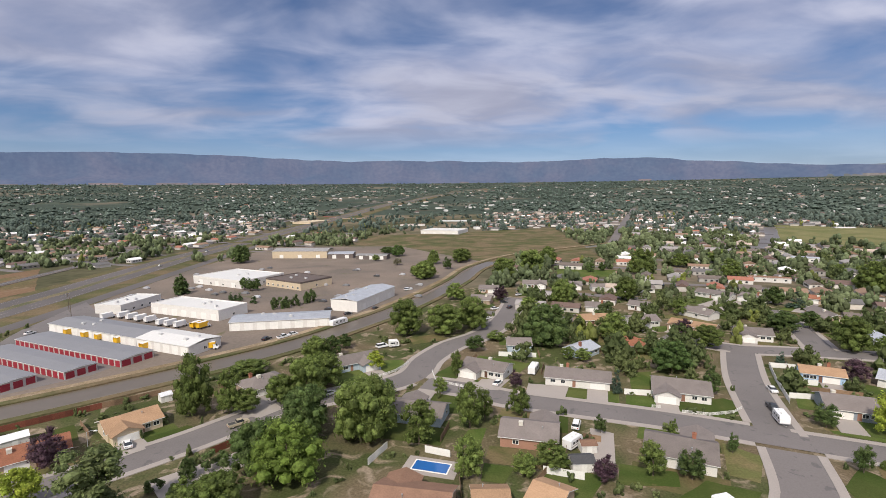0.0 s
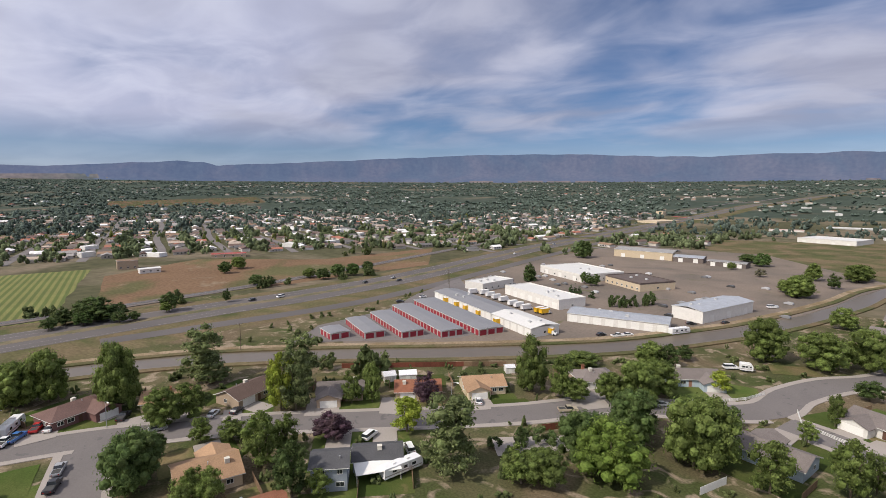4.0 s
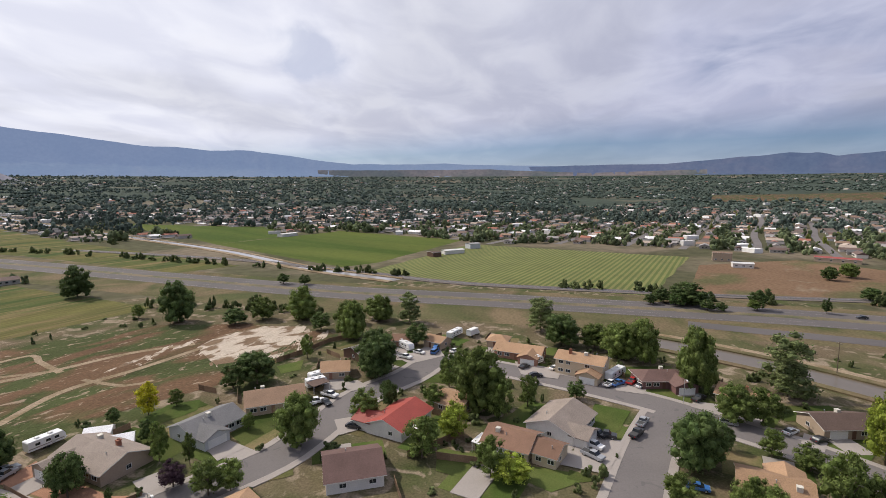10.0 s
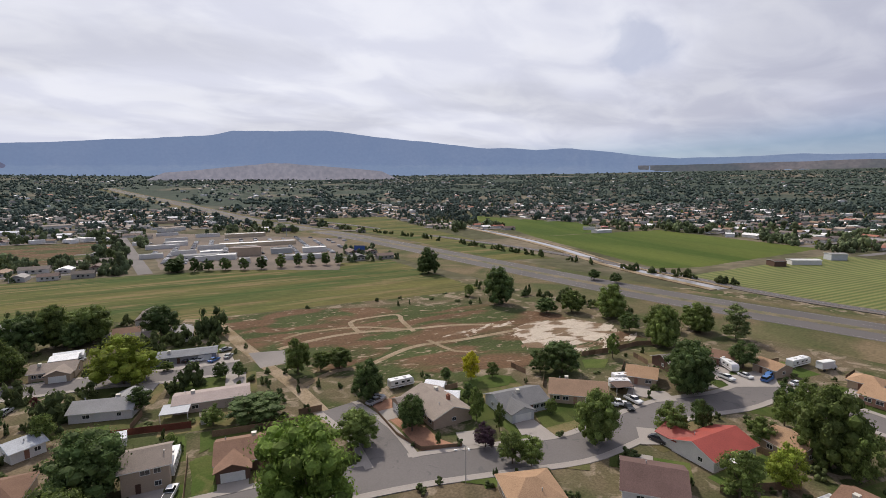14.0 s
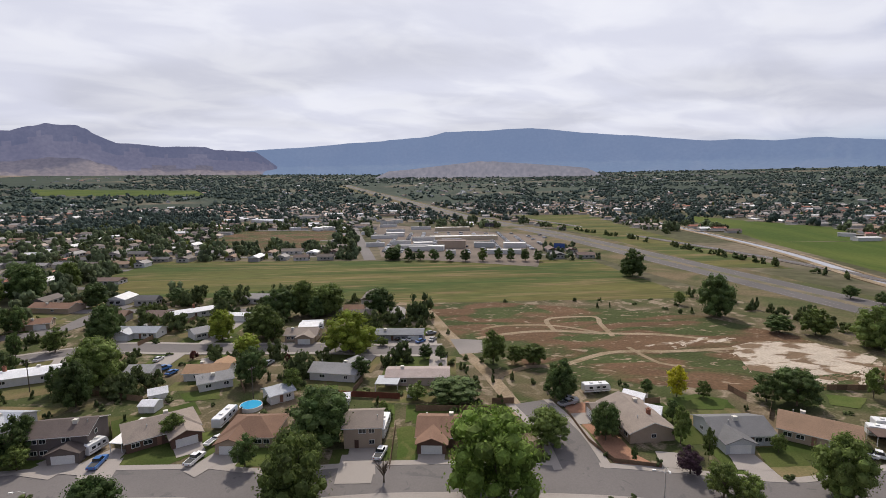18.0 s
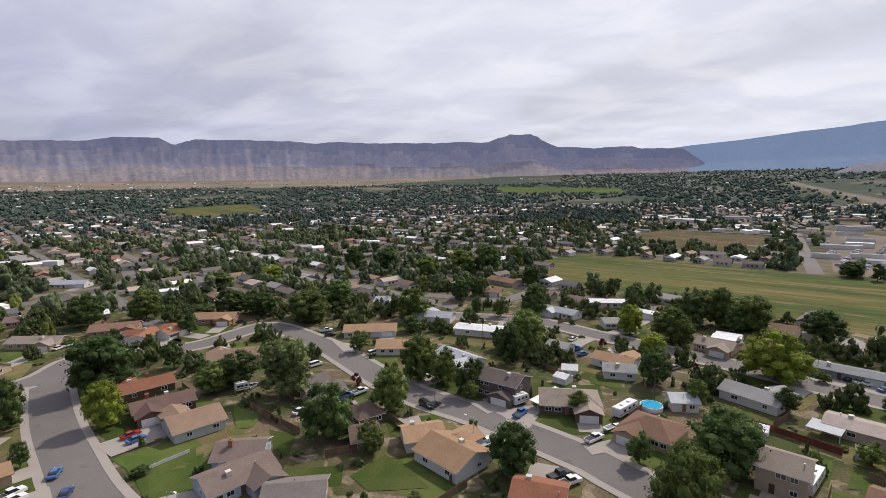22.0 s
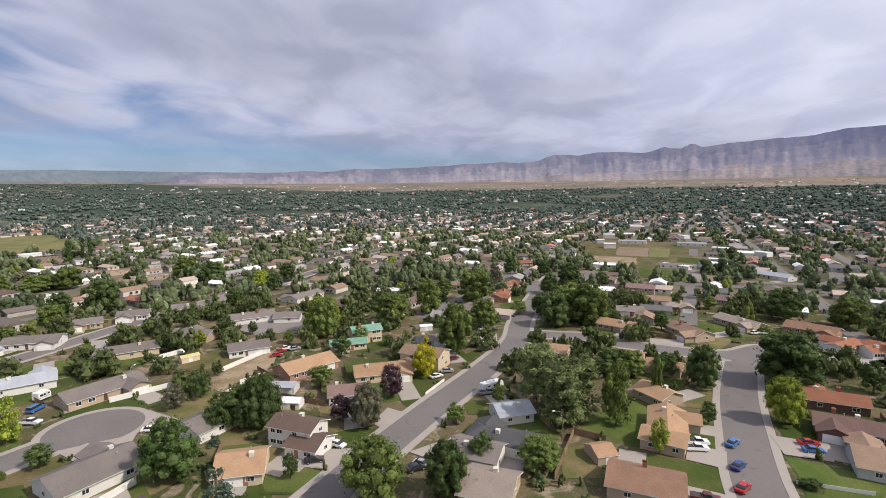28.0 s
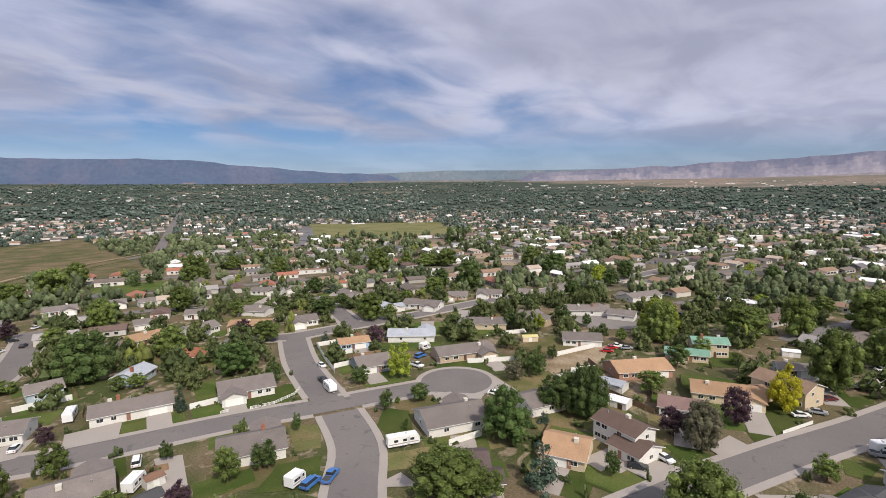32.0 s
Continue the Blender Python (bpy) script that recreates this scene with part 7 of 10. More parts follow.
LOWER = dict(
    c=[(-2.2, 0.35), (2.15, 0.33), (2.25, 0.62), (2.15, 0.80), (1.05, 0.94), (-1.6, 0.98), (-2.2, 0.92), (-2.28, 0.6)],
    p=[(-2.75, 0.5), (2.6, 0.45), (2.75, 0.8), (2.65, 1.05), (1.4, 1.15), (-0.6, 1.16), (-0.62, 1.12), (-2.7, 1.12), (-2.8, 0.8)],
    v=[(-2.4, 0.4), (2.35, 0.38), (2.5, 0.75), (2.35, 1.0), (1.5, 1.12), (-2.4, 1.12), (-2.5, 0.7)])
CABIN = dict(
    c=[(-1.75, 0.96), (1.15, 0.92), (0.35, 1.40), (-0.9, 1.44), (-1.45, 1.28)],
    p=[(-0.6, 1.14), (1.45, 1.12), (0.85, 1.74), (-0.4, 1.78)],
    v=[(-2.4, 1.10), (1.6, 1.10), (0.85, 1.74), (-2.2, 1.80)])
CAP = dict(c=(-0.95, 0.40, 1.40, 0.58), p=(-0.42, 0.88, 1.74, 0.66), v=(-2.22, 0.88, 1.755, 0.70))
CAR_WORDS = dict(W="white", K="black", s="silver-grey", B="bright blue", b="dark blue", R="red", m="dark maroon", Y="yellow", t="tan", k="dark green")
KINDS = dict(c="car", p="pickup truck", v="van")
PROTO = {}


def build_car(kind, col):
    ob = thing("pickup_truck" if kind == "p" else KINDS[kind], 0, 0, 0, 0, "", KINDS[kind], "parked vehicles")
    part("body", shell(LOWER[kind], 0.90 if kind == "c" else 0.98, 0.05, 1.2).mesh("body", BODY[col]), ob)
    part("cabin_glass", shell(CABIN[kind], 0.84 if kind == "c" else 0.92, 0.20, 1.75).mesh("cabin_glass", GLASS), ob, "dark window band")
    x0, x1, z, w = CAP[kind]
    part("roof_panel", Solid().add([(x0, -w, z), (x1, -w, z - 0.01), (x1, w, z - 0.01), (x0, w, z), (x0, -w, z + 0.06), (x1, -w, z + 0.05), (x1, w, z + 0.05), (x0, w, z + 0.06)],
                                   [(0, 3, 2, 1), (4, 5, 6, 7), (0, 1, 5, 4), (1, 2, 6, 5), (2, 3, 7, 6), (3, 0, 4, 7)]).mesh("roof_panel", BODY[col]), ob)
    if kind == "p":
        part("cargo_bed", Solid().box(-2.62, -0.72, -0.80, 0.80, 1.10, 1.135).mesh("cargo_bed", mat("bed_liner", (0.06, 0.06, 0.06), 0.8, 0.1)), ob, "dark open cargo bed")
    wx, wr = (1.38, 0.33) if kind == "c" else (1.72, 0.40)
    for a in (-wx, wx):
        for b in (-0.82, 0.82):
            wh = part("wheel", unit("tyre", wheel_mesh), ob, "", (a, b, wr), 0, (wr / 0.33, 1, wr / 0.33))
            part("rim", unit("rim", rim_mesh), wh)
    for b in (-0.62, 0.62):
        part("headlight", unit("headlight", lambda: Solid().box(-0.05, 0.05, -0.17, 0.17, -0.08, 0.08).mesh("headlight", mat("lamp_lens", (0.6, 0.6, 0.58), 0.2, 0.05))), ob, "", (2.2 if kind == "c" else 2.6 if kind == "p" else 2.38, b, 0.74 if kind == "c" else 0.9))
        part("tail_light", unit("tail", lambda: Solid().box(-0.04, 0.04, -0.12, 0.12, -0.1, 0.1).mesh("tail_light", mat("tail_lens", (0.30, 0.02, 0.02), 0.3, 0.05))), ob, "", (-2.25 if kind == "c" else -2.78 if kind == "p" else -2.46, b, 0.8))
    return ob


def vehicle(x, y, rot, kind, col, k=1.0):
    key = (kind, col)
    label = "%s parked %s with dark windows" % (CAR_WORDS[col], KINDS[kind])
    TAKEN.append((x, y, 2.5))
    if key not in PROTO:
        ob = build_car(kind, col)
        ob["label"] = label
        ob.matrix_basis = pose(x, y, 0.165, 0, 0, rot)
        PROTO[key] = ob
        return ob
    return copy_thing(PROTO[key], pose(x, y, 0.165, 0, 0, rot))


def rv(x, y, rot, L):
    """A white travel trailer with a rounded front, windows, a stripe, an awning and roof boxes."""
    L = max(4.0, min(L, 10.0))
    h = L / 2
    TAKEN.append((x, y, h))
    ob = thing("travel_trailer", x, y, 0.1, rot, "white travel trailer parked beside a house", "trailer", "parked trailers")
    prof = [(-h, 0.55), (h - 0.3, 0.55), (h, 0.9), (h - 0.1, 2.1), (h - 0.55, 2.75), (-h + 0.2, 2.85), (-h, 2.65)]
    part("body", Solid().add([(a, s * 1.2, b) for s in (-1, 1) for a, b in prof], [tuple(range(7)), tuple(range(13, 6, -1))] + [(i, 7 + i, 7 + (i + 1) % 7, (i + 1) % 7) for i in range(7)]).mesh("body", BODY["W"]), ob)
    for s in (-1, 1):
        part("stripe", Solid().box(-h + 0.15, h - 0.4, s * 1.2 - 0.012, s * 1.2 + 0.012, 1.0, 1.22).mesh("stripe", mat("trailer_stripe", (0.30, 0.27, 0.25), 0.5, 0.05)), ob, "grey-brown stripe")
        for v in (-0.5, 0.05, 0.5):
            part("window", unit("rvwin", lambda: Solid().box(-0.5, 0.5, -0.02, 0.02, 0, 0.6).mesh("window", GLASS)), ob, "", (v * h, s * 1.205, 1.55))
    for v in (-0.4, 0.3):
        part("roof_unit", unit("rvac", lambda: Solid().prism([(-0.45, 0), (0.45, 0), (0.35, 0.3), (-0.35, 0.3)], "y", -0.4, 0.4).mesh("roof_unit", TRIM)), ob, "", (v * h, 0, 2.8))
    part("door", unit("rvdoor", lambda: Solid().box(-0.33, 0.33, -0.03, 0.02, 0, 1.85).mesh("door", mat("trailer_door", (0.52, 0.52, 0.52), 0.4, 0.05))), ob, "", (h * 0.28, -1.21, 0.65))
    for v in (-0.45, 0.45):
        for s in (-1, 1):
            part("wheel", unit("tyre", wheel_mesh), ob, "", (v - 0.3, s * 1.05, 0.38), 0, (1.1, 1, 1.1))
    part("hitch", Solid().tube((h - 0.2, -0.5, 0.55), (h + 0.9, 0, 0.5), 0.05, 0.05, 6).tube((h - 0.2, 0.5, 0.55), (h + 0.9, 0, 0.5), 0.05, 0.05, 6).mesh("hitch", STEEL), ob)
    return ob


def box_truck(x, y, rot, L, col):
    """A rental-style box truck: cab, tall box, wheels."""
    L = max(4.5, min(L, 8.0))
    h = L / 2
    TAKEN.append((x, y, h))
    ob = thing("box_truck", x, y, 0.1, rot, "yellow-cabbed box truck parked in the yard" if col == "Y" else "white box truck parked in the yard", "truck", "parked trucks")
    part("box", Solid().box(-h, h - 2.0, -1.15, 1.15, 0.9, 3.1).box(-h, h - 1.2, -1.0, 1.0, 2.3, 3.1).mesh("box", BODY["Y" if col == "Y" else "W"]), ob)
    part("cab", shell([(h - 1.9, 0.5), (h - 0.1, 0.5), (h, 1.1), (h - 0.55, 1.3), (h - 0.95, 2.1), (h - 1.9, 2.15)], 1.0, 0.08, 2.1).mesh("cab", BODY["W"]), ob)
    part("windscreen", Solid().add([(h - 0.53, -0.8, 1.33), (h - 0.53, 0.8, 1.33), (h - 0.9, 0.75, 2.02), (h - 0.9, -0.75, 2.02), (h - 0.6, -0.8, 1.33), (h - 0.6, 0.8, 1.33), (h - 0.97, 0.75, 2.02), (h - 0.97, -0.75, 2.02)],
                                   [(0, 1, 2, 3), (7, 6, 5, 4), (0, 4, 5, 1), (2, 6, 7, 3)]).mesh("windscreen", GLASS), ob)
    part("roof_sheet", Solid().box(-h + 0.05, h - 1.25, -1.0, 1.0, 3.11, 3.15).mesh("roof_sheet", TRIM), ob, "white box roof")
    for a in (-h + 1.2, h - 1.0):
        for s in (-1, 1):
            part("wheel", unit("tyre", wheel_mesh), ob, "", (a, s * 0.95, 0.42), 0, (1.25, 1.2, 1.25))
    return ob


def boat(x, y, rot, L):
    ob = thing("boat", x, y, 0.1, rot, "small white motor boat on a trailer", "boat")
    v = [(-2.4, -0.9, 1.0), (1.0, -0.9, 1.05), (2.6, 0, 1.2), (1.0, 0.9, 1.05), (-2.4, 0.9, 1.0), (-2.3, -0.5, 0.5), (1.2, -0.4, 0.5), (2.1, 0, 0.6), (1.2, 0.4, 0.5), (-2.3, 0.5, 0.5)]
    part("hull", Solid().add(v, [(0, 5, 6, 1), (1, 6, 7, 2), (2, 7, 8, 3), (3, 8, 9, 4), (4, 9, 5, 0), (5, 9, 8, 7, 6), (0, 1, 2, 3, 4)]).mesh("hull", BODY["W"]), ob)
    part("cockpit", Solid().box(-2.0, 0.6, -0.6, 0.6, 1.06, 1.09).mesh("cockpit", mat("boat_seats", (0.2, 0.2, 0.22), 0.7, 0.1)), ob)
    part("windshield", Solid().prism([(0.5, 1.08), (0.9, 1.08), (0.55, 1.4), (0.5, 1.4)], "y", -0.6, 0.6).mesh("windshield", GLASS), ob)
    for s in (-1, 1):
        part("wheel", unit("tyre", wheel_mesh), ob, "", (-0.6, s * 0.95, 0.33))
    part("trailer_frame", Solid().box(-2.2, 3.2, -0.06, 0.06, 0.4, 0.5).box(-0.7, -0.5, -0.9, 0.9, 0.35, 0.45).mesh("trailer_frame", STEEL), ob)


vehicle(15.8, 154, 61, "c", "W")
vehicle(33.2, 124.6, 69, "v", "W")
rv(29, 164.8, 68, 7)
vehicle(41.9, 292.5, 43, "c", "W")
vehicle(32.8, 260.3, 61, "c", "K")
vehicle(24.7, 257.3, 31, "c", "W")
vehicle(31, 272.8, -1, "c", "K")
vehicle(19, 236.8, 41, "c", "W")
vehicle(-26.2, 193.4, 37, "v", "W")
rv(-21.6, 194.4, 15, 3.7)
rv(29.7, 114.5, 46, 5.4)
vehicle(-76.5, 205.2, 62, "c", "K")
vehicle(-70.3, 207.5, 54, "p", "W")
vehicle(-67.5, 212.1, 52, "c", "W")
rv(-51.1, 229, 58, 9.8)
vehicle(-50.6, 248.6, 38, "c", "K")
vehicle(-38.5, 259.9, 69, "c", "K")
vehicle(-25.1, 311.2, 41, "v", "W")
vehicle(-78.5, 115.7, 129, "c", "W")
vehicle(-55.7, 126.4, 42, "p", "t")
rv(-71.2, 75.3, 77, 10.8)
vehicle(-76.1, 83.2, 147, "v", "W")
vehicle(-36.2, 146.6, 44, "c", "s")
vehicle(-188.2, 198.9, 60, "c", "K")
vehicle(-186.4, 216.4, 78, "c", "W")
rv(-162.1, 26.9, 146, 10.1)
vehicle(-155.2, 26.6, 132, "p", "B")
vehicle(-157.6, 31.2, 149, "p", "R")
vehicle(-154.9, 33.5, 138, "c", "W")
vehicle(-147.7, 47.6, 138, "p", "K")
vehicle(-133.3, 50.4, 73, "c", "s")
vehicle(-129.6, 28.7, 152, "p", "s")
vehicle(-123.1, 26, 147, "p", "K")
vehicle(-121.3, 16.3, 54, "p", "K")
vehicle(-115.5, 14.8, 54, "p", "W")
vehicle(-110.8, 14.3, 52, "p", "s")
vehicle(-102, 33.8, 79, "c", "B")
vehicle(-130.7, 63.7, 126, "c", "W")
vehicle(-127.5, 68.6, 119, "c", "K")
vehicle(-89.8, 38, 46, "c", "W")
vehicle(-87.8, 45.2, 88, "p", "W")
vehicle(-88.1, 81.7, 103, "v", "W")
rv(-121.6, 6.9, 71, 7.8)
vehicle(-120.9, 18.3, 80, "p", "K")
rv(-178.7, -47.2, 46, 10.7)
vehicle(-167.5, -44.1, 66, "p", "W")
vehicle(-173.5, -40.3, 65, "c", "W")
vehicle(-174.9, -34.8, 170, "v", "B")
rv(-197, -30.8, 160, 9.6)
box_truck(-199, -23.4, 153, 7, "k")
vehicle(-165.2, -2, 145, "c", "K")
rv(-170.3, 1.9, 137, 4.9)
vehicle(-165.5, 8.1, 133, "c", "W")
vehicle(-157.9, 1.7, 102, "c", "K")
vehicle(-154.5, 24.2, 143, "p", "W")
vehicle(-114.8, -43.7, 82, "c", "K")
vehicle(-177.2, -27.6, 149, "c", "W")
vehicle(-131.8, -57.5, 71, "p", "W")
vehicle(-126.8, -56.6, 50, "c", "K")
rv(-93.4, -112.7, 165, 7.9)
vehicle(-82, -110.1, 162, "p", "s")
rv(-138.4, -64.7, 136, 6.4)
vehicle(-126.7, -59.8, 122, "p", "W")
vehicle(-125.6, -61.5, 103, "p", "W")
rv(-143.2, -66.4, 145, 5.9)
vehicle(-178.1, -35, 176, "v", "B")
vehicle(-80.6, -108.7, -176, "p", "s")
vehicle(-26.3, -103.7, -123, "p", "W")
rv(-30, -114.9, -115, 11.5)
vehicle(-55.2, -182.7, -141, "c", "K")
vehicle(-59.7, -181, -140, "p", "W")
vehicle(-61.9, -176.7, -153, "c", "B")
vehicle(-67, -176.8, -134, "c", "s")
vehicle(-69.3, -185, -175, "c", "s")
vehicle(-28.6, -210.7, -140, "c", "W")
vehicle(-57.3, -181.5, -140, "c", "W")
vehicle(32.1, -124.3, -105, "p", "B")
rv(34.2, -131.6, -122, 5.4)
vehicle(12.4, -117.6, -122, "p", "W")
boat(9, -124.9, -126, 4.8)
vehicle(4.1, -122.2, -154, "c", "K")
rv(6.5, -135.7, -116, 9.4)
vehicle(37.3, -106.6, -141, "p", "W")
vehicle(35.1, -104, -124, "c", "s")
vehicle(17.3, -99.2, -127, "p", "K")
vehicle(14.9, -97.6, -129, "p", "W")
vehicle(29.3, -194.8, -112, "c", "W")
vehicle(26.6, -183.4, -142, "p", "B")
vehicle(23.5, -178.7, -126, "c", "B")
vehicle(59.5, -197.6, -124, "c", "W")
vehicle(55.6, -120.6, -99, "c", "K")
vehicle(-6.4, -175.2, -126, "c", "s")
vehicle(52.9, -307.5, -141, "c", "W")
vehicle(57.8, -120.1, 151, "v", "K")
vehicle(82.5, -117.1, -123, "v", "B")
vehicle(80.1, -121.1, -110, "p", "W")
vehicle(88.5, -104, -94, "c", "W")
vehicle(129.2, -171.4, -141, "p", "W")
vehicle(94.6, -153.1, -110, "v", "W")
rv(115.3, -110, -124, 3.8)
vehicle(113.8, -113.1, -87, "c", "s")
vehicle(51.7, -305.3, -140, "c", "W")
rv(113.6, -277.4, -104, 8)
vehicle(123.8, -166.5, -129, "c", "K")
vehicle(118.4, -59.8, -47, "c", "B")
vehicle(108.2, -56.1, -47, "c", "b")
vehicle(99.8, -52.9, -46, "c", "R")
vehicle(90, -49.4, -47, "c", "K")
vehicle(115.4, -50.2, -91, "p", "W")
vehicle(118.3, -51.5, -91, "p", "W")
vehicle(95.6, -43.8, -105, "p", "m")
vehicle(119.4, -77.6, -96, "c", "R")
vehicle(116, -76.6, -99, "c", "B")
vehicle(209.8, -61.8, -99, "c", "s")
vehicle(214.5, -114.6, -71, "c", "W")
vehicle(214.8, -118.8, -97, "c", "W")
vehicle(79.8, -68.3, -101, "c", "K")
vehicle(175.2, -169.3, -103, "c", "K")
vehicle(107.3, -135.5, -110, "v", "W")
vehicle(112.9, 34.8, -115, "c", "W")
vehicle(105.6, 38.1, -69, "c", "K")
vehicle(176.9, 10.3, -46, "c", "m")
vehicle(164.3, 11.7, -74, "c", "s")
vehicle(194.6, 3.3, -49, "p", "W")
vehicle(196.7, 3.1, -42, "c", "s")
vehicle(159.1, 14.9, -53, "c", "W")
vehicle(146.3, -2, -74, "p", "s")
rv(149.6, -3.1, -51, 7.8)
vehicle(103.6, 14.4, -58, "c", "K")
vehicle(105.3, 13.3, -112, "c", "s")
vehicle(215.1, -4.8, -59, "c", "K")
vehicle(217.3, -0.8, -58, "c", "W")
rv(229.5, 93.3, -66, 7.1)
vehicle(185.6, 77.1, -57, "p", "W")
vehicle(186.3, 73.1, -61, "c", "s")
vehicle(178.1, 77.2, -68, "c", "R")
vehicle(303, -22.5, -71, "v", "W")
vehicle(198.7, -39.2, -61, "c", "K")
rv(79, 84.9, -28, 8)
vehicle(58.7, 86.1, 29, "p", "B")
vehicle(98.4, 147.1, -102, "c", "W")
vehicle(90.2, 134.2, -103, "p", "K")
rv(87.5, 126.6, -105, 5.5)
vehicle(120.1, 121.2, -88, "p", "W")
rv(135.8, 132.5, -6, 4)
vehicle(128.2, 127.4, 2, "v", "B")
vehicle(118.1, 85.8, -70, "c", "W")
vehicle(117.3, 81.3, -94, "c", "s")
vehicle(160.6, 171.2, -14, "c", "K")
rv(52.6, 90, 18, 4.2)
vehicle(54.5, 87.2, 18, "v", "B")
vehicle(183, 77.6, -40, "c", "R")
vehicle(-247.5, 227.6, -75, "c", "K")
vehicle(-244.9, 252.1, -75, "c", "s")
vehicle(-248.3, 426.2, -75, "p", "W")
vehicle(-255.9, 150, -88, "c", "K")
vehicle(-251, 164.9, -88, "v", "W")
vehicle(-234.9, 247.2, -95, "c", "K")
vehicle(-259.4, 535.2, -95, "p", "W")

box_truck(-166.4, 215.4, 66, 6.5, "Y")
box_truck(-155.1, 210.4, 66, 6.5, "Y")
box_truck(-146.9, 207.1, 66, 6.5, "Y")
box_truck(-135.5, 202.2, 66, 6.5, "Y")
box_truck(-119.8, 193.8, 66, 6.5, "Y")
box_truck(-95.0, 192.6, 10, 7.5, "Y")
box_truck(-169.9, 243.8, 66, 6.5, "W")
box_truck(-162.9, 245.9, 66, 6.5, "W")
box_truck(-156.5, 242.6, 66, 6.5, "W")
box_truck(-150.3, 239.4, 66, 6.5, "W")
box_truck(-143.9, 236.6, 66, 6.5, "W")
box_truck(-134.8, 231.1, 66, 6.5, "W")
box_truck(-130.0, 229.3, 66, 6.5, "W")
box_truck(-124.3, 226.8, 66, 6.5, "W")
box_truck(-116.0, 225.7, 66, 6.5, "Y")
box_truck(-112.7, 224.8, 66, 6.5, "Y")
# ---- storage yard and works beyond the canal ----
RED_DOOR = mat("red_roll_door", (0.27, 0.028, 0.042), 0.5, 0.08)
RIBBED = mat("ribbed_grey_roof", (0.245, 0.245, 0.255), 0.5, 0.08, 0.2, 3.0, metal=0.2)
WHITE_ROOF = mat("white_membrane", (0.62, 0.61, 0.59), 0.5, 0.06, 0.08, 1.0)


def storage_row(ax, ay, bx, by, W, h=2.9, gap=3.3):
    """A long self-storage block with a red door for every unit along both sides."""
    a, b = Vector((ax, ay)), Vector((bx, by))
    c, d = (a + b) / 2, b - a
    L = d.length
    ob = thing("storage_block", c.x, c.y, 0, math.degrees(math.atan2(d.y, d.x)), "long grey storage block with red roll-up doors", "storage block", "self-storage blocks")
    TAKEN.append((c.x, c.y, L / 2))
    part("wall", Solid().box(-L / 2, L / 2, -W / 2, W / 2, 0, h).mesh("wall", mat("storage_wall", (0.42, 0.40, 0.38), 0.7, 0.1)), ob)
    part("roof", gable_roof(L, W, h, 0.35, 0.25, RIBBED), ob)
    n = int(L / gap)
    for i in range(n):
        for s in (-1, 1):
            part("roll_door", unit("roll", lambda: Solid().box(-0.5, 0.5, -0.05, 0.0, 0, 1).box(-0.5, 0.5, -0.07, -0.05, 0.3, 0.33).box(-0.5, 0.5, -0.07, -0.05, 0.62, 0.65).mesh("roll_door", RED_DOOR)), ob, "", (-L / 2 + (i + 0.5) * L / n, s * W / 2, 0.05), 0 if s < 0 else 180, (gap * 0.76, 1, 2.3))
    for i in range(max(2, int(W / gap))):
        m = max(2, int(W / gap))
        part("roll_door", UNIT["roll"], ob, "", (L / 2, -W / 2 + (i + 0.5) * W / m, 0.05), 90, (W / m * 0.76, 1, 2.3))
    return ob


def works(x, y, L, W, rot, h, roof, wall, label, doors=0, flat=False, trim=None, windows=0):
    """A works or shop building: walls, low roof with parapet or gable, doors, windows, roof units."""
    TAKEN.append((x, y, max(L, W) * 0.6))
    r = random.Random(int(abs(x * 5 + y)))
    ob = thing("warehouse", x, y, 0, rot, label, "warehouse", "works beyond the canal")
    part("wall", Solid().box(-L / 2, L / 2, -W / 2, W / 2, 0, h).mesh("wall", wall), ob)
    if flat:
        part("roof", Solid().box(-L / 2 + 0.25, L / 2 - 0.25, -W / 2 + 0.25, W / 2 - 0.25, h - 0.1, h + 0.05).mesh("roof", roof), ob)
        t = trim or wall
        s = Solid().box(-L / 2 - 0.06, L / 2 + 0.06, -W / 2 - 0.06, -W / 2 + 0.25, h - 0.5, h + 0.5).box(-L / 2 - 0.06, L / 2 + 0.06, W / 2 - 0.25, W / 2 + 0.06, h - 0.5, h + 0.5)
        s.box(-L / 2 - 0.06, -L / 2 + 0.25, -W / 2 + 0.25, W / 2 - 0.25, h - 0.5, h + 0.5).box(L / 2 - 0.25, L / 2 + 0.06, -W / 2 + 0.25, W / 2 - 0.25, h - 0.5, h + 0.5)
        part("parapet", s.mesh("parapet", t), ob)
    else:
        part("roof", gable_roof(L, W, h, W * 0.07, 0.35, roof), ob)
    for i in range(doors):
        part("loading_door", unit("loading", garage_panel), ob, "", (-L / 2 + (i + 0.5) * L / doors, -W / 2 - 0.01, 0.05), 0, (min(3.6, L / doors * 0.7), 1, min(3.4, h - 0.8)))
    for i in range(windows):
        add_window(ob, -L / 2 + (i + 0.5) * L / windows, -W / 2 - 0.03, 1.0, 1.6, 1.3, 0)
    near = math.hypot(x, y) < 400
    if near:
        add_window(ob, L / 2 + 0.02, 0, 1.2, 1.4, 1.2, 90)
    for i in range(3 if near else 0):
        part("roof_unit", unit("hvac", lambda: Solid().box(-0.8, 0.8, -0.6, 0.6, 0, 0.9).box(-0.5, 0.5, -0.4, 0.4, 0.9, 1.1).mesh("roof_unit", mat("hvac_metal", (0.5, 0.5, 0.5), 0.5, 0.1))), ob, "", (r.uniform(-0.4, 0.4) * L, r.uniform(-0.25, 0.25) * W, h + (0 if flat else W * 0.02)))
    return ob


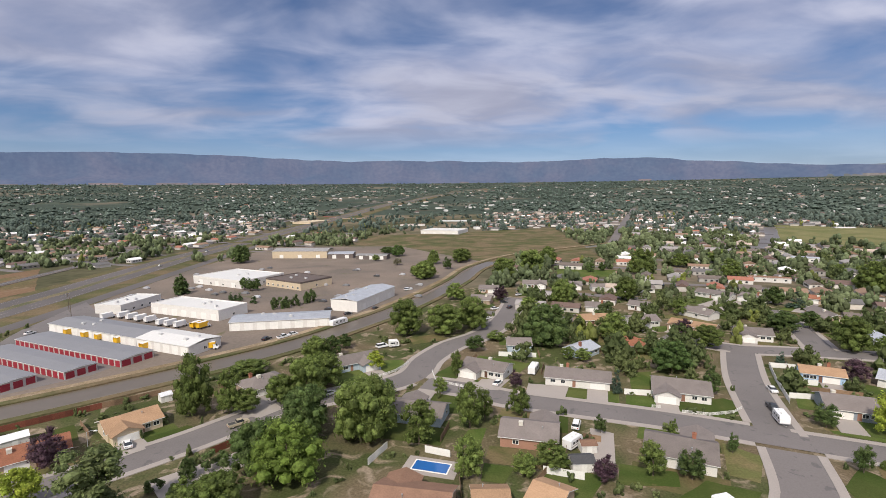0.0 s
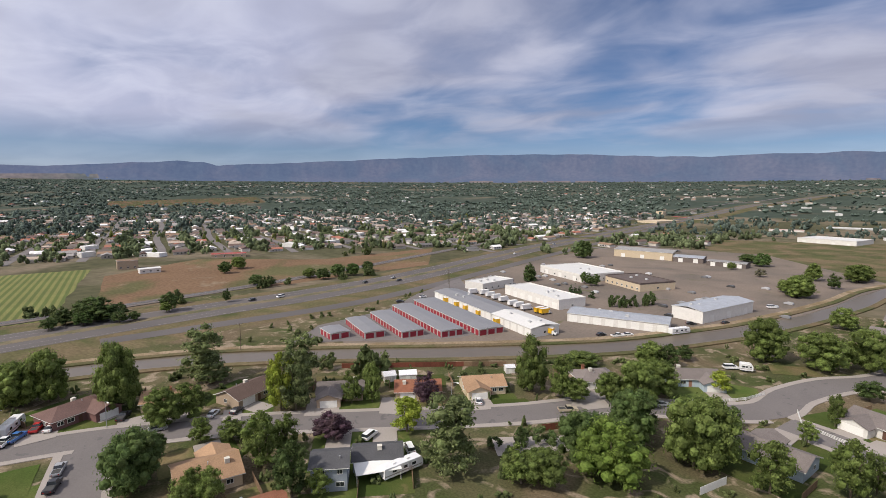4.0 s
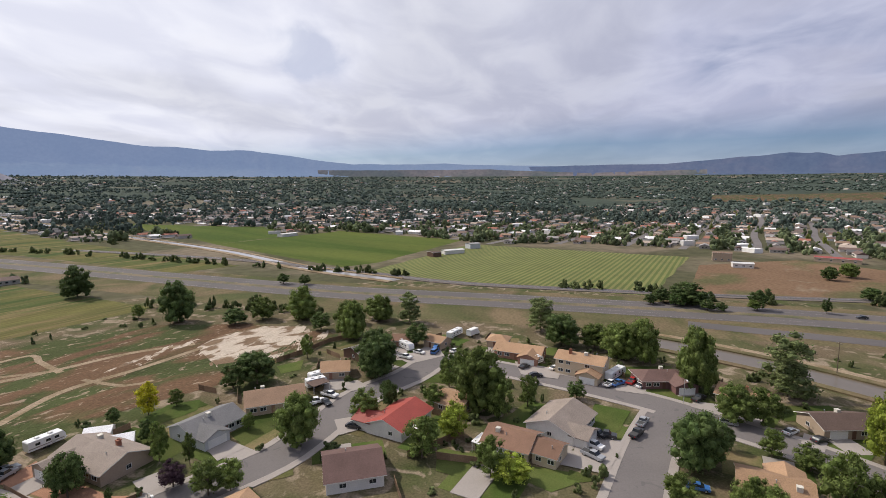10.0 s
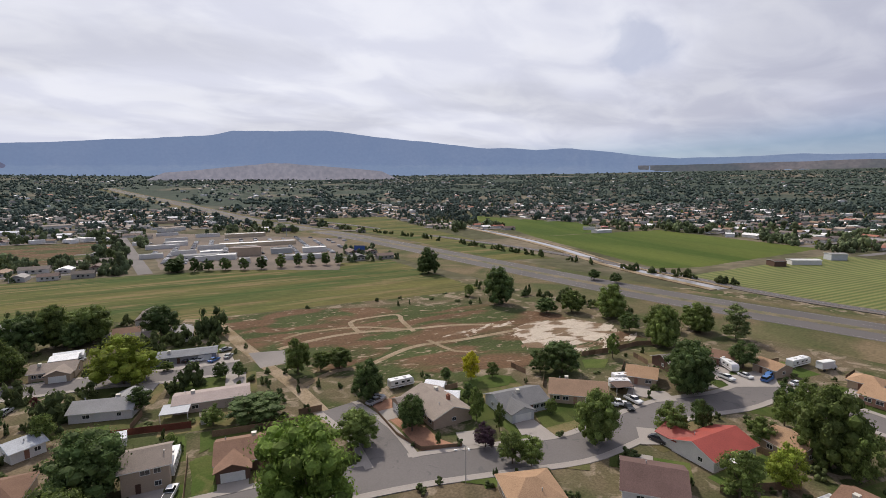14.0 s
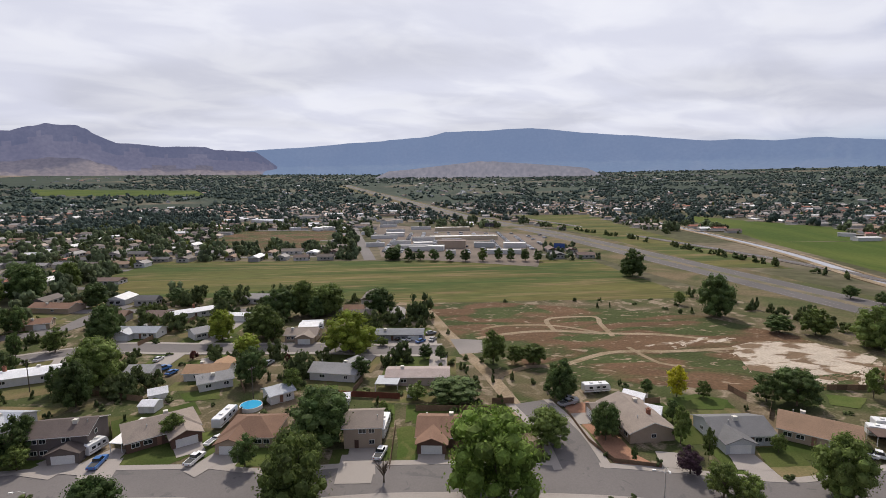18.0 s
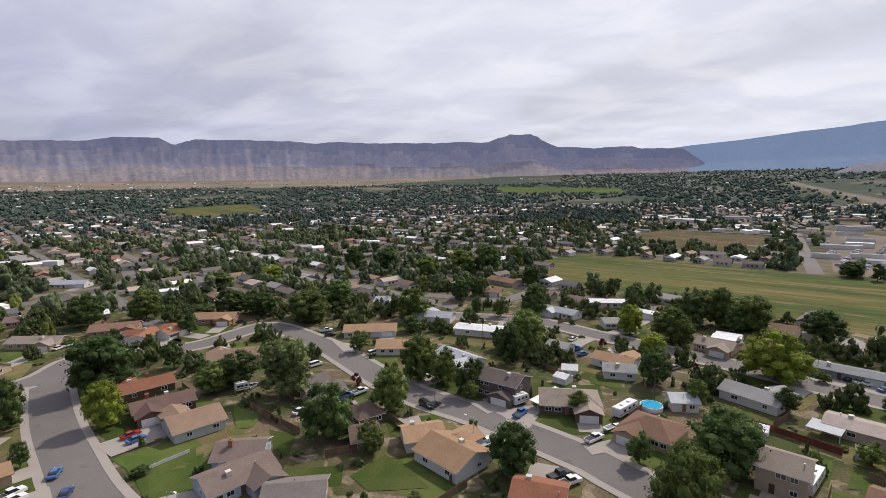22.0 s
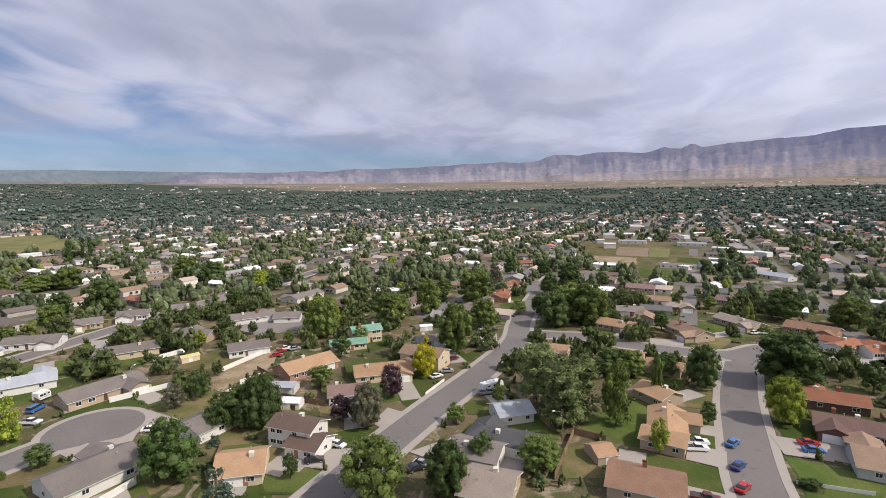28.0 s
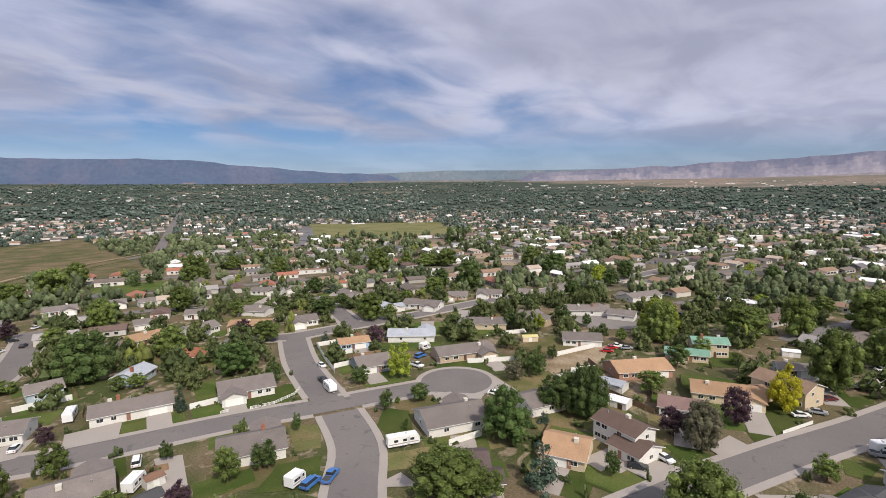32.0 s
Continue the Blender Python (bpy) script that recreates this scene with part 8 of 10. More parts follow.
def carport(x, y, L, W, rot, material, label, h=2.4):
    ob = thing("carport", x, y, 0, rot, label, "carport")
    part("roof", Solid().prism([(-W / 2, h), (W / 2, h + 0.25), (W / 2, h + 0.37), (-W / 2, h + 0.12)], "x", -L / 2, L / 2).mesh("roof", material), ob)
    for a in (-1, 1):
        for b in (-1, 1):
            part("post", unit("cpost", lambda: Solid().box(-0.06, 0.06, -0.06, 0.06, 0, 1).mesh("post", TRIM)), ob, "", (a * (L / 2 - 0.2), b * (W / 2 - 0.2), 0), 0, (1, 1, h + (0.24 if b > 0 else 0.02)))


storage_row(-175.8, 205.4, -114.4, 178, 12.6)
storage_row(-176.5, 187.8, -125.9, 165.2, 10.6)
storage_row(-174.2, 170, -138.2, 154, 10.4)
storage_row(-174.3, 153.9, -149.7, 142.9, 9.1)
storage_row(-171, 136.3, -160.2, 133, 8.6)
works(-150.7, 215.4, 60, 15, -24, 4, RIBBED, WALL["w"], "long shop building with a grey ribbed roof", doors=11)
works(-108.9, 196.3, 30, 15, -24, 4.2, WHITE_ROOF, WALL["w"], "shop building with a white roof and white walls", doors=6)
works(-174.4, 268.2, 29, 15.4, 81, 4.5, WHITE_ROOF, WALL["w"], "low white works with a white roof", flat=True, windows=5)
works(-129.5, 254.9, 47.7, 18.5, -23, 5, WHITE_ROOF, WALL["w"], "long white works with a red-brown end wall", doors=7, trim=WALL["w"], flat=True)
works(-77.8, 230, 44, 15, 10, 4.2, ROOF["lb"], WALL["w"], "long white works with a row of garage doors", doors=8)
works(-146.8, 347.8, 48.7, 36.6, -28, 5, WHITE_ROOF, WALL["w"], "wide low works with a white roof", flat=True, doors=3, windows=4)
works(-100.2, 333, 34, 27, -33, 5, ROOF["kd"], WALL["c"], "pale office building with a dark flat roof", flat=True, windows=7, trim=ROOF["kd"])
works(-46.6, 276.4, 44, 15.8, 70, 6, ROOF["lb"], WALL["w"], "tall white metal warehouse beside the canal", doors=3)
works(-140.8, 487.1, 53, 25, -2, 7, ROOF["lg"], WALL["c"], "large pale metal warehouse", doors=3)
works(-70, 468, 29.4, 12.6, -7, 4, ROOF["lg"], WALL["kd"], "dark open-sided storage building", doors=3)
works(-101.8, 480, 24, 18, 3, 4.5, ROOF["lb"], WALL["kd"], "dark-fronted open store beside the warehouse", doors=2)
works(-3.4, 755.3, 59.5, 45, -21, 6, WHITE_ROOF, WALL["w"], "large white warehouse beyond the vacant field", flat=True, doors=4)
works(-265.6, 985.6, 73.8, 40, 72, 8, WALL["c"], WALL["c"], "cream works hall under a tower", flat=True)
works(-311.3, 1167.7, 15.5, 14, -12, 19, WALL["c"], WALL["c"], "tall square cream concrete tower", flat=True)
works(-264.8, 1138, 47, 26, -41, 8, ROOF["r"], WALL["t"], "tan works hall with a red roof")
works(-150.4, -440.9, 27.5, 10, 154, 4, ROOF["lg"], WALL["w"], "white shop beside the car lot", windows=5)
works(-215.1, -737.1, 35.2, 14, -150, 6, ROOF["gt"], WALL["w"], "white block with a tan roof")
works(-110.6, -892.6, 32.7, 20, -175, 7, ROOF["gt"], WALL["w"], "pale school building with a tan roof")
works(-44.8, -831.5, 60.8, 20, 136, 6, ROOF["lb"], WALL["w"], "white building with a pale blue metal roof")
works(583.6, 739.9, 26, 12, -10, 5, WHITE_ROOF, WALL["w"], "long white shed beside the park field")
works(900.5, 3433, 160, 60, 66, 18, WHITE_ROOF, WALL["w"], "tall white hospital block far off", flat=True)
works(-577.1, -301.3, 23.5, 10, 159, 3.5, WHITE_ROOF, WALL["w"], "small white farmhouse amid the fields")
works(-603, -333, 15, 9, 120, 3.5, ROOF["lg"], WALL["w"], "pale farm shed amid the fields")
works(-617, -318, 13, 9, 35, 4, ROOF["r"], WALL["t"], "farmhouse with a reddish roof amid the fields")
works(-493, -59, 12, 9, 131, 5, ROOF["lg"], WALL["bw"], "pale grey farmhouse beside the hay field")
works(-442, 153, 14, 10, 75, 7, ROOF["b2"], WALL["t"], "two-storey tan house beside the dry land", windows=3)
works(-408, 156, 14, 8, 80, 3.5, WHITE_ROOF, WALL["w"], "low white house beside the dry land", windows=3)
works(-448, 241, 30, 10, 60, 3.5, ROOF["r"], WALL["t"], "long low reddish house by the dry land", windows=4)
works(-717, -519, 26, 10, 60, 3.5, WHITE_ROOF, WALL["w"], "long white shed beyond the green field")
works(-715, -560, 18, 9, 60, 3.5, WHITE_ROOF, WALL["w"], "white shed beyond the green field")
works(-429.2, -85.4, 8.9, 9, 137, 4, ROOF["k"], WALL["br"], "dark brown old farm shed")
works(-450.7, -72.5, 20.8, 8, 131, 3.5, WHITE_ROOF, WALL["w"], "long low white farm shed")
works(-203.2, 1086.3, 49.0, 17.2, 10, 8, ROOF["gt"], WALL["t"], "tan flat-roofed hall far off", flat=True)
works(-352.3, 1505.2, 47.8, 16.7, 13, 7, WHITE_ROOF, WALL["w"], "white hall with a white roof far off", flat=True)
works(-310.6, 1652.9, 39.1, 13.7, 18, 6, WHITE_ROOF, WALL["w"], "small white shop far off", flat=True)
works(-166.0, 1292.2, 50.3, 17.6, 15, 6, WHITE_ROOF, WALL["w"], "white shop with a flat roof far off", flat=True)
works(-132.0, 1155.5, 33.7, 12.0, 2, 6, ROOF["lg"], WALL["w"], "pale shop building far off", flat=True)
works(-54.6, 1497.6, 66.5, 23.3, 2, 7, WHITE_ROOF, WALL["w"], "white shop with a flat roof far off", flat=True)
works(-62.1, 904.4, 43.7, 15.3, 4, 5, ROOF["r"], WALL["w"], "shop with a red front and roof", flat=True)
works(-373.0, 1805.1, 123.9, 43.4, 9, 6, WHITE_ROOF, WALL["w"], "long row of white sheds", flat=True)
works(27.6, 1994.7, 115.2, 40.3, -9, 7, WHITE_ROOF, WALL["w"], "long white store far off", flat=True)
works(20.9, 994.1, 72.5, 25.4, -4, 6, WHITE_ROOF, WALL["lg"], "long pale store behind the white warehouse", flat=True)
works(380.8, 2799.7, 109.1, 38.2, -6, 8, WHITE_ROOF, WALL["w"], "white store far off", flat=True)
works(289.2, 1906.8, 150.0, 60.0, -13, 7, WHITE_ROOF, WALL["w"], "long white warehouse far off", flat=True)
works(102.6, 3018.2, 128.2, 44.9, 4, 7, WHITE_ROOF, WALL["w"], "white store far off", flat=True)
works(-210.0, 3414.0, 150.0, 57.7, -3, 8, WHITE_ROOF, WALL["w"], "white hall far off", flat=True)
works(-472.1, 3712.4, 150.0, 60.0, 5, 8, WHITE_ROOF, WALL["w"], "long white row of stores far off", flat=True)
works(251.1, 3616.4, 150.0, 60.0, 0, 8, WHITE_ROOF, WALL["w"], "white store far off", flat=True)
works(-212.2, -737.0, 26.6, 12.0, 163, 4, WHITE_ROOF, WALL["w"], "white shop roof on the commercial lot", flat=True)
works(-254.4, -595.0, 44.9, 12.0, 163, 4, WHITE_ROOF, WALL["c"], "long low white-roofed building on the lot", flat=True)
works(-167.3, -560.4, 20.3, 12.0, 168, 4, WHITE_ROOF, WALL["w"], "white-roofed shop on the lot", flat=True)
works(-225.8, -497.3, 73.2, 16.1, 162, 3.5, WHITE_ROOF, WALL["c"], "long low cream motel wing", flat=True)
works(-161.3, -448.4, 18.3, 12.0, 163, 5, WHITE_ROOF, WALL["w"], "white-roofed shop on the lot", flat=True)
works(-185.3, -434.7, 26.3, 12.0, 153, 7, ROOF["gp"], WALL["t"], "tan brick motel block", flat=True)
works(-240.6, -412.5, 21.1, 12.0, 154, 4, WHITE_ROOF, WALL["w"], "white-roofed shed on the lot", flat=True)
works(-164.7, -423.9, 14.8, 12.0, 151, 4, WHITE_ROOF, WALL["w"], "white-roofed shop on the lot", flat=True)
works(-215.2, -426.9, 18.4, 12.0, 157, 4, ROOF["lg"], WALL["lg"], "grey-roofed shop on the lot", flat=True)
works(-678.3, -2263.4, 150.0, 60.0, 158, 7, WHITE_ROOF, WALL["w"], "far row of white commercial roofs", flat=True)
works(-748.8, -1923.8, 99.8, 22.0, 153, 7, WHITE_ROOF, WALL["w"], "white commercial building far off", flat=True)
works(-636.1, -2478.8, 148.3, 32.6, 165, 7, WHITE_ROOF, WALL["w"], "white commercial building far off", flat=True)
works(-320.7, -982.0, 29.9, 12.0, 155, 6, WHITE_ROOF, WALL["w"], "pale-roofed hall among trees", flat=True)
works(-255.7, -871.3, 52.6, 12.0, 160, 6, ROOF["b2"], WALL["t"], "tan hall among trees", flat=True)
works(540.8, -135.9, 11.5, 10.4, -96, 5, WHITE_ROOF, WALL["w"], "white metal barn beside the plots")
works(661.3, -165.6, 13.6, 10.9, -104, 4.5, WHITE_ROOF, WALL["w"], "white metal shed beside the plots")
works(594.5, -138.9, 8.2, 7.0, -93, 4, WHITE_ROOF, WALL["bw"], "pale small barn beside the plots")
works(586.2, -173.2, 29.5, 11.8, -110, 3.4, ROOF["lg"], WALL["w"], "long low house with a pale grey roof", windows=4)
works(557.8, -227.3, 28.1, 11.2, -112, 3.4, ROOF["lg"], WALL["w"], "long low house with a pale roof", windows=4)
works(506.6, -234.3, 13.8, 9.6, -128, 4, WHITE_ROOF, WALL["bw"], "white-roofed barn beside a tree")
works(399.2, -153.1, 25.8, 7.7, -110, 3.2, ROOF["g"], WALL["w"], "long low white house behind a lawn", windows=5)
works(413.9, -188.9, 11.0, 7.7, -120, 5.5, WHITE_ROOF, WALL["bg"], "tall grey metal barn with a white roof")
works(400.5, -173.8, 8.8, 7.0, -93, 4, ROOF["lg"], WALL["bw"], "pale grey gabled shed")
works(405.5, -99.7, 18.2, 7.0, -101, 3.2, WHITE_ROOF, WALL["w"], "long open white-roofed shed")
works(806.1, -242.6, 23.8, 14.3, -106, 4.5, WHITE_ROOF, WALL["t"], "tall shed with a white roof")
works(431.1, 358.6, 23.9, 9.6, -40, 3.4, ROOF["lg"], WALL["w"], "long white house behind poplars", windows=3)
works(391.1, 273.1, 14.2, 8.5, -60, 3.4, ROOF["lg"], WALL["w"], "white house among trees", windows=2)
works(343.7, 241.3, 23.4, 8.2, -48, 3.4, ROOF["g"], WALL["t"], "long low tan house", windows=4)
works(365.7, 285.4, 24.1, 8.4, -46, 3.4, ROOF["b"], WALL["t"], "long low brown-roofed house", windows=4)
works(304.9, 425.9, 19.4, 9.7, -31, 3.6, ROOF["lb"], WALL["w"], "white house with a pale metal roof", windows=2)
works(268.0, 248.9, 10.9, 7.0, -35, 4.5, WHITE_ROOF, WALL["w"], "white gabled house among trees", windows=2)
works(215.0, 332.4, 24.3, 7.3, -24, 3.2, ROOF["b"], WALL["w"], "long low brown-roofed house", windows=4)
works(-214.6, -772.8, 29.0, 7.3, 168, 3.4, WHITE_ROOF, WALL["w"], "long white-roofed unit on the commercial lot", flat=True)
works(-193.2, -680.2, 24.2, 6.0, 168, 3.4, WHITE_ROOF, WALL["w"], "long white-roofed unit on the commercial lot", flat=True)
works(-180.8, -604.5, 22.9, 6.0, 167, 3.4, WHITE_ROOF, WALL["w"], "long white-roofed unit on the commercial lot", flat=True)
works(-149.2, -543.1, 29.5, 7.4, 168, 3.4, WHITE_ROOF, WALL["w"], "long white-roofed unit on the commercial lot", flat=True)
works(-148.9, -480.8, 20.3, 6.0, 166, 3.4, WHITE_ROOF, WALL["w"], "long white-roofed unit on the commercial lot", flat=True)
works(-121.5, -476.5, 17.9, 6.0, 169, 3.4, WHITE_ROOF, WALL["w"], "long white-roofed unit on the commercial lot", flat=True)
works(-252.9, -595.8, 32.6, 8.1, 161, 3.4, WHITE_ROOF, WALL["w"], "long white-roofed unit on the commercial lot", flat=True)
works(-201.9, -473.2, 20.8, 6.0, 160, 3.4, WHITE_ROOF, WALL["w"], "long white-roofed unit on the commercial lot", flat=True)
works(-246.3, -487.5, 28.6, 7.2, 157, 3.4, WHITE_ROOF, WALL["w"], "long white-roofed unit on the commercial lot", flat=True)
works(-166.5, -392.7, 7.8, 6.0, 161, 3.4, WHITE_ROOF, WALL["w"], "long white-roofed unit on the commercial lot", flat=True)
works(-210.2, -378.0, 28.9, 7.2, 154, 3.4, WHITE_ROOF, WALL["w"], "long white-roofed unit on the commercial lot", flat=True)
works(-222.9, -628.0, 26.8, 6.7, 164, 3.4, WHITE_ROOF, WALL["w"], "long white-roofed unit on the commercial lot", flat=True)
works(-181.6, -504.0, 24.9, 6.2, 164, 3.4, WHITE_ROOF, WALL["w"], "long white-roofed unit on the commercial lot", flat=True)
works(-149.8, -429.7, 16.6, 6.0, 164, 3.4, WHITE_ROOF, WALL["w"], "long white-roofed unit on the commercial lot", flat=True)
carport(-73.9, 70.7, 9.7, 4.5, 55, TRIM, "white flat patio cover beside the house")
carport(-115.3, -27.1, 4, 4, 136, TRIM, "white patio cover beside the red-roofed house")
carport(-110, -10.3, 5.2, 4, 158, TRIM, "white awning roof beside the house")
carport(-38.4, -139.7, 6.9, 6, 153, ROOF["lb"], "blue-grey metal carport roof")
carport(144.8, 61, 7, 5, -88, ROOF["lb"], "pale metal carport roof in a yard")
carport(27.1, -134.3, 12.7, 3, -112, TRIM, "white patio cover beside the drive")
carport(-135.8, -62.9, 5.9, 4, 149, ROOF["k"], "dark carport roof over parked cars")

# ---- fences ----


def panel_mesh(material):
    """A run of boards, alternately set back, as one board wall."""
    n = 12
    front, back = [], []
    for i in range(n):
        y = -0.03 if i % 2 else -0.012
        front += [(-0.5 + i / n, y), (-0.5 + (i + 1) / n, y)]
    pts = front + [(0.5, 0.03), (-0.5, 0.03)]
    k = len(pts)
    v = [(x, y, z) for z in (0.03, 1.0) for x, y in pts]
    f = [tuple(range(k))[::-1], tuple(range(k, 2 * k))] + [(i, (i + 1) % k, k + (i + 1) % k, k + i) for i in range(k)]
    return mesh("panel", v, f, material)


FENCE = dict(wood=(WOOD_FENCE, "weathered brown wooden board fence"), white=(WHITE_FENCE, "plain white vinyl privacy fence"),
             red=(RED_FENCE, "dark red stained board fence"), rail=(WHITE_FENCE, "low white three-rail ranch fence"))


def fence(kind, h, *pts):
    material, words = FENCE[kind]
    ob = thing("fence", pts[0][0], pts[0][1], 0, 0, words, "fence", "fences round the yards")
    o = Vector(pts[0])
    for a, b in zip(pts, pts[1:]):
        a, b = Vector(a) - o, Vector(b) - o
        d = b - a
        n = max(1, round(d.length / 2.8))
        rot = math.degrees(math.atan2(d.y, d.x))
        for i in range(n):
            c = a + d * ((i + 0.5) / n)
            if kind == "rail":
                part("post", unit("rail_post", lambda: Solid().box(-0.06, 0.06, -0.06, 0.06, 0, 1.05).mesh("post", WHITE_FENCE)), ob, "", (*(a + d * (i / n)), 0), rot, (1, 1, h))
                for z in (0.32, 0.62, 0.92):
                    part("rail", unit("rail_bar", lambda: Solid().box(-0.5, 0.5, -0.03, 0.03, -0.06, 0.06).mesh("rail", WHITE_FENCE)), ob, "", (c.x, c.y, z * h), rot, (d.length / n, 1, 1))
            else:
                part("panel", unit(("fence", kind), lambda: panel_mesh(material)), ob, "", (c.x, c.y, 0.0), rot, (d.length / n, 1, h))
    return ob


fence("white", 1.8, (134.7, 110.1), (149.9, 96.4))
fence("white", 1.8, (161.3, 89.6), (183, 82.9))
fence("white", 1.8, (85.8, 76.1), (95.1, 73.3))
fence("white", 1.8, (111.4, 169.2), (105, 155.8), (97.6, 138.2))
fence("white", 1.8, (110.8, 168.4), (118.6, 166.1))
fence("white", 1.8, (105.3, 154.3), (115.4, 151.4))
fence("white", 1.8, (100.2, 142.3), (107, 140.8))
fence("rail", 1, (57.5, 136.1), (59.8, 135.8))
fence("rail", 1, (64.5, 132.6), (71, 130.7), (78.2, 132.1), (81.9, 134.8))
fence("rail", 1, (-32.1, 152.7), (-23.5, 160.3), (-18.1, 166.3), (-14.1, 174.5))
fence("rail", 1, (-5.5, 165.6), (-4, 156.6), (4.9, 151.6), (8.4, 151.5))
fence("white", 1.8, (53.1, 145.9), (61.2, 144.4))
fence("white", 1.8, (18.9, 182.2), (32.7, 180.4))
fence("white", 1.8, (-5.7, 112.4), (0.3, 110))
fence("white", 1.8, (-18.3, 106.7), (-14.8, 114.5))
fence("white", 1.8, (20.5, 103.3), (28.8, 100.5))
fence("wood", 1.8, (33.1, 118), (37.1, 116.4))
fence("wood", 1.8, (-155.6, -87.3), (-166.3, -82.4), (-180.5, -78.4), (-191.1, -68.7))
fence("wood", 1.8, (-129.7, -98.7), (-128.2, -91.7))
fence("wood", 1, (-77.9, -105.3), (-73.3, -90.3), (-72.9, -81.1), (-80.6, -75.4))
fence("wood", 1.8, (122.1, -23.1), (101.6, -15.4))
fence("wood", 1.8, (122.1, -23.1), (118.4, -30.1))
fence("wood", 1.8, (108.3, -103.6), (91.4, -97.6), (80.8, -94.6))
fence("wood", 1.8, (212.2, -69.6), (202.8, -82.1))
fence("white", 0.9, (102.8, -65), (99.3, -77.9))
fence("wood", 1.8, (109.8, -104.5), (92.2, -96.8))
fence("wood", 1.8, (68.1, -87.8), (58.6, -98))
fence("wood", 1.8, (37.9, -88.9), (32.1, -101.3))
fence("wood", 1.8, (39.1, -216.3), (21.4, -250.5))
fence("wood", 1.8, (49.3, -173.6), (28.5, -158))
fence("red", 1.8, (-18.4, -142.8), (-39.3, -130.9))
fence("red", 1.8, (-56.2, 111.7), (-51.7, 117.6))
fence("wood", 1.8, (-33.1, -114.5), (-26.7, -97.7))
fence("wood", 1.8, (-61.9, -117.6), (-67.8, -115.6))
fence("red", 1.8, (-132.1, 110), (-100.1, 138))
fence("wood", 1.8, (-100.1, 138), (-88.5, 147.6))
fence("wood", 1.8, (-103.4, -27), (-116.1, -15.8))
fence("wood", 1.8, (-104.1, -20.4), (-103.5, -8))
fence("wood", 1.8, (135.3, 44.9), (141.1, 62.1))
fence("white", 1, (144.7, 16.9), (156.4, 12))
fence("white", 1.8, (150, 77.6), (156.5, 73.5))
fence("wood", 1.8, (157.7, 109.5), (158, 93))
fence("white", 1.8, (140.2, 78.1), (157.3, 72.3))
fence("white", 1.8, (171.2, 121.5), (185.8, 113.5))


def back_fences():
    """Board fences behind the nearer houses, where nothing stands in their way."""
    lines = []
    for x, y, L, W, rot in YARDS:
        if math.hypot(x, y) > 200:
            continue
        m = Matrix.Rotation(radians(rot), 2)
        back = W / 2 + 7.5
        pts = [Vector((x, y)) + m @ Vector(q) for q in ((-L / 2 - 2.2, W / 2 - 1), (-L / 2 - 2.2, back), (L / 2 + 2.2, back))]
        runs = []
        for a, b in zip(pts, pts[1:]):
            n = max(3, int((b - a).length / 1.5))
            good = all(not road_gap(a.lerp(b, k / n), None, 2.5) and not any((h[0] - x) ** 2 + (h[1] - y) ** 2 > 1 and (Vector(h[:2]) - a.lerp(b, k / n)).length < 0.5 * max(h[2], h[3]) + 0.8 for h in YARDS)
                       and not any((a.lerp(b, k / n) - q).length < 3.2 for q in lines) and not any((a.lerp(b, k / n) - c).length < r and inside(a.lerp(b, k / n), p) for c, r, p in PATCHES) for k in range(n + 1))
            if good:
                runs.append((a, b))
                lines.extend(a.lerp(b, k / n) for k in range(n + 1))
        if len(runs) == 2:
            fence("wood", 1.7, *[tuple(q) for q in pts])
        elif runs:
            fence("wood", 1.7, *[tuple(q) for q in runs[0]])


back_fences()

# ---- street lamps, poles, signs, pools ----


def street_lamp(x, y, rot):
    ob = thing("street_lamp", x, y, 0, rot, "slim pale street lamp on a curved arm", "street lamp", "street lamps")
    part("pole", unit("lpole", lambda: Solid().tube((0, 0, 0), (0, 0, 7.2), 0.10, 0.06, 8).mesh("pole", STEEL)), ob)
    part("arm", unit("larm", lambda: Solid().tube((0, 0, 7.1), (0.9, 0, 7.5), 0.05, 0.045, 6).tube((0.9, 0, 7.5), (1.9, 0, 7.55), 0.045, 0.04, 6).mesh("arm", STEEL)), ob)
    part("lamp_head", unit("lhead", lambda: Solid().prism([(1.7, 7.45), (2.5, 7.45), (2.4, 7.66), (1.8, 7.66)], "y", -0.17, 0.17).mesh("lamp_head", TRIM)), ob)


def utility_pole(x, y, rot, h=10.0):
    ob = thing("utility_pole", x, y, 0, rot, "brown wooden utility pole with a crossarm", "utility pole", "utility poles")
    part("pole", unit("upole", lambda: Solid().tube((0, 0, 0), (0, 0, 1), 0.15, 0.10, 8).mesh("pole", BARK)), ob, "", (0, 0, 0), 0, (1, 1, h))
    part("crossarm", unit("uarm", lambda: Solid().box(-1.2, 1.2, -0.06, 0.06, -0.07, 0.07).mesh("crossarm", BARK)), ob, "", (0, 0, h - 0.7))
    for v in (-1.05, -0.4, 0.4, 1.05):
        part("insulator", unit("uins", lambda: Solid().tube((0, 0, 0), (0, 0, 0.22), 0.06, 0.04, 6).mesh("insulator", STEEL)), ob, "", (v, 0, h - 0.63))


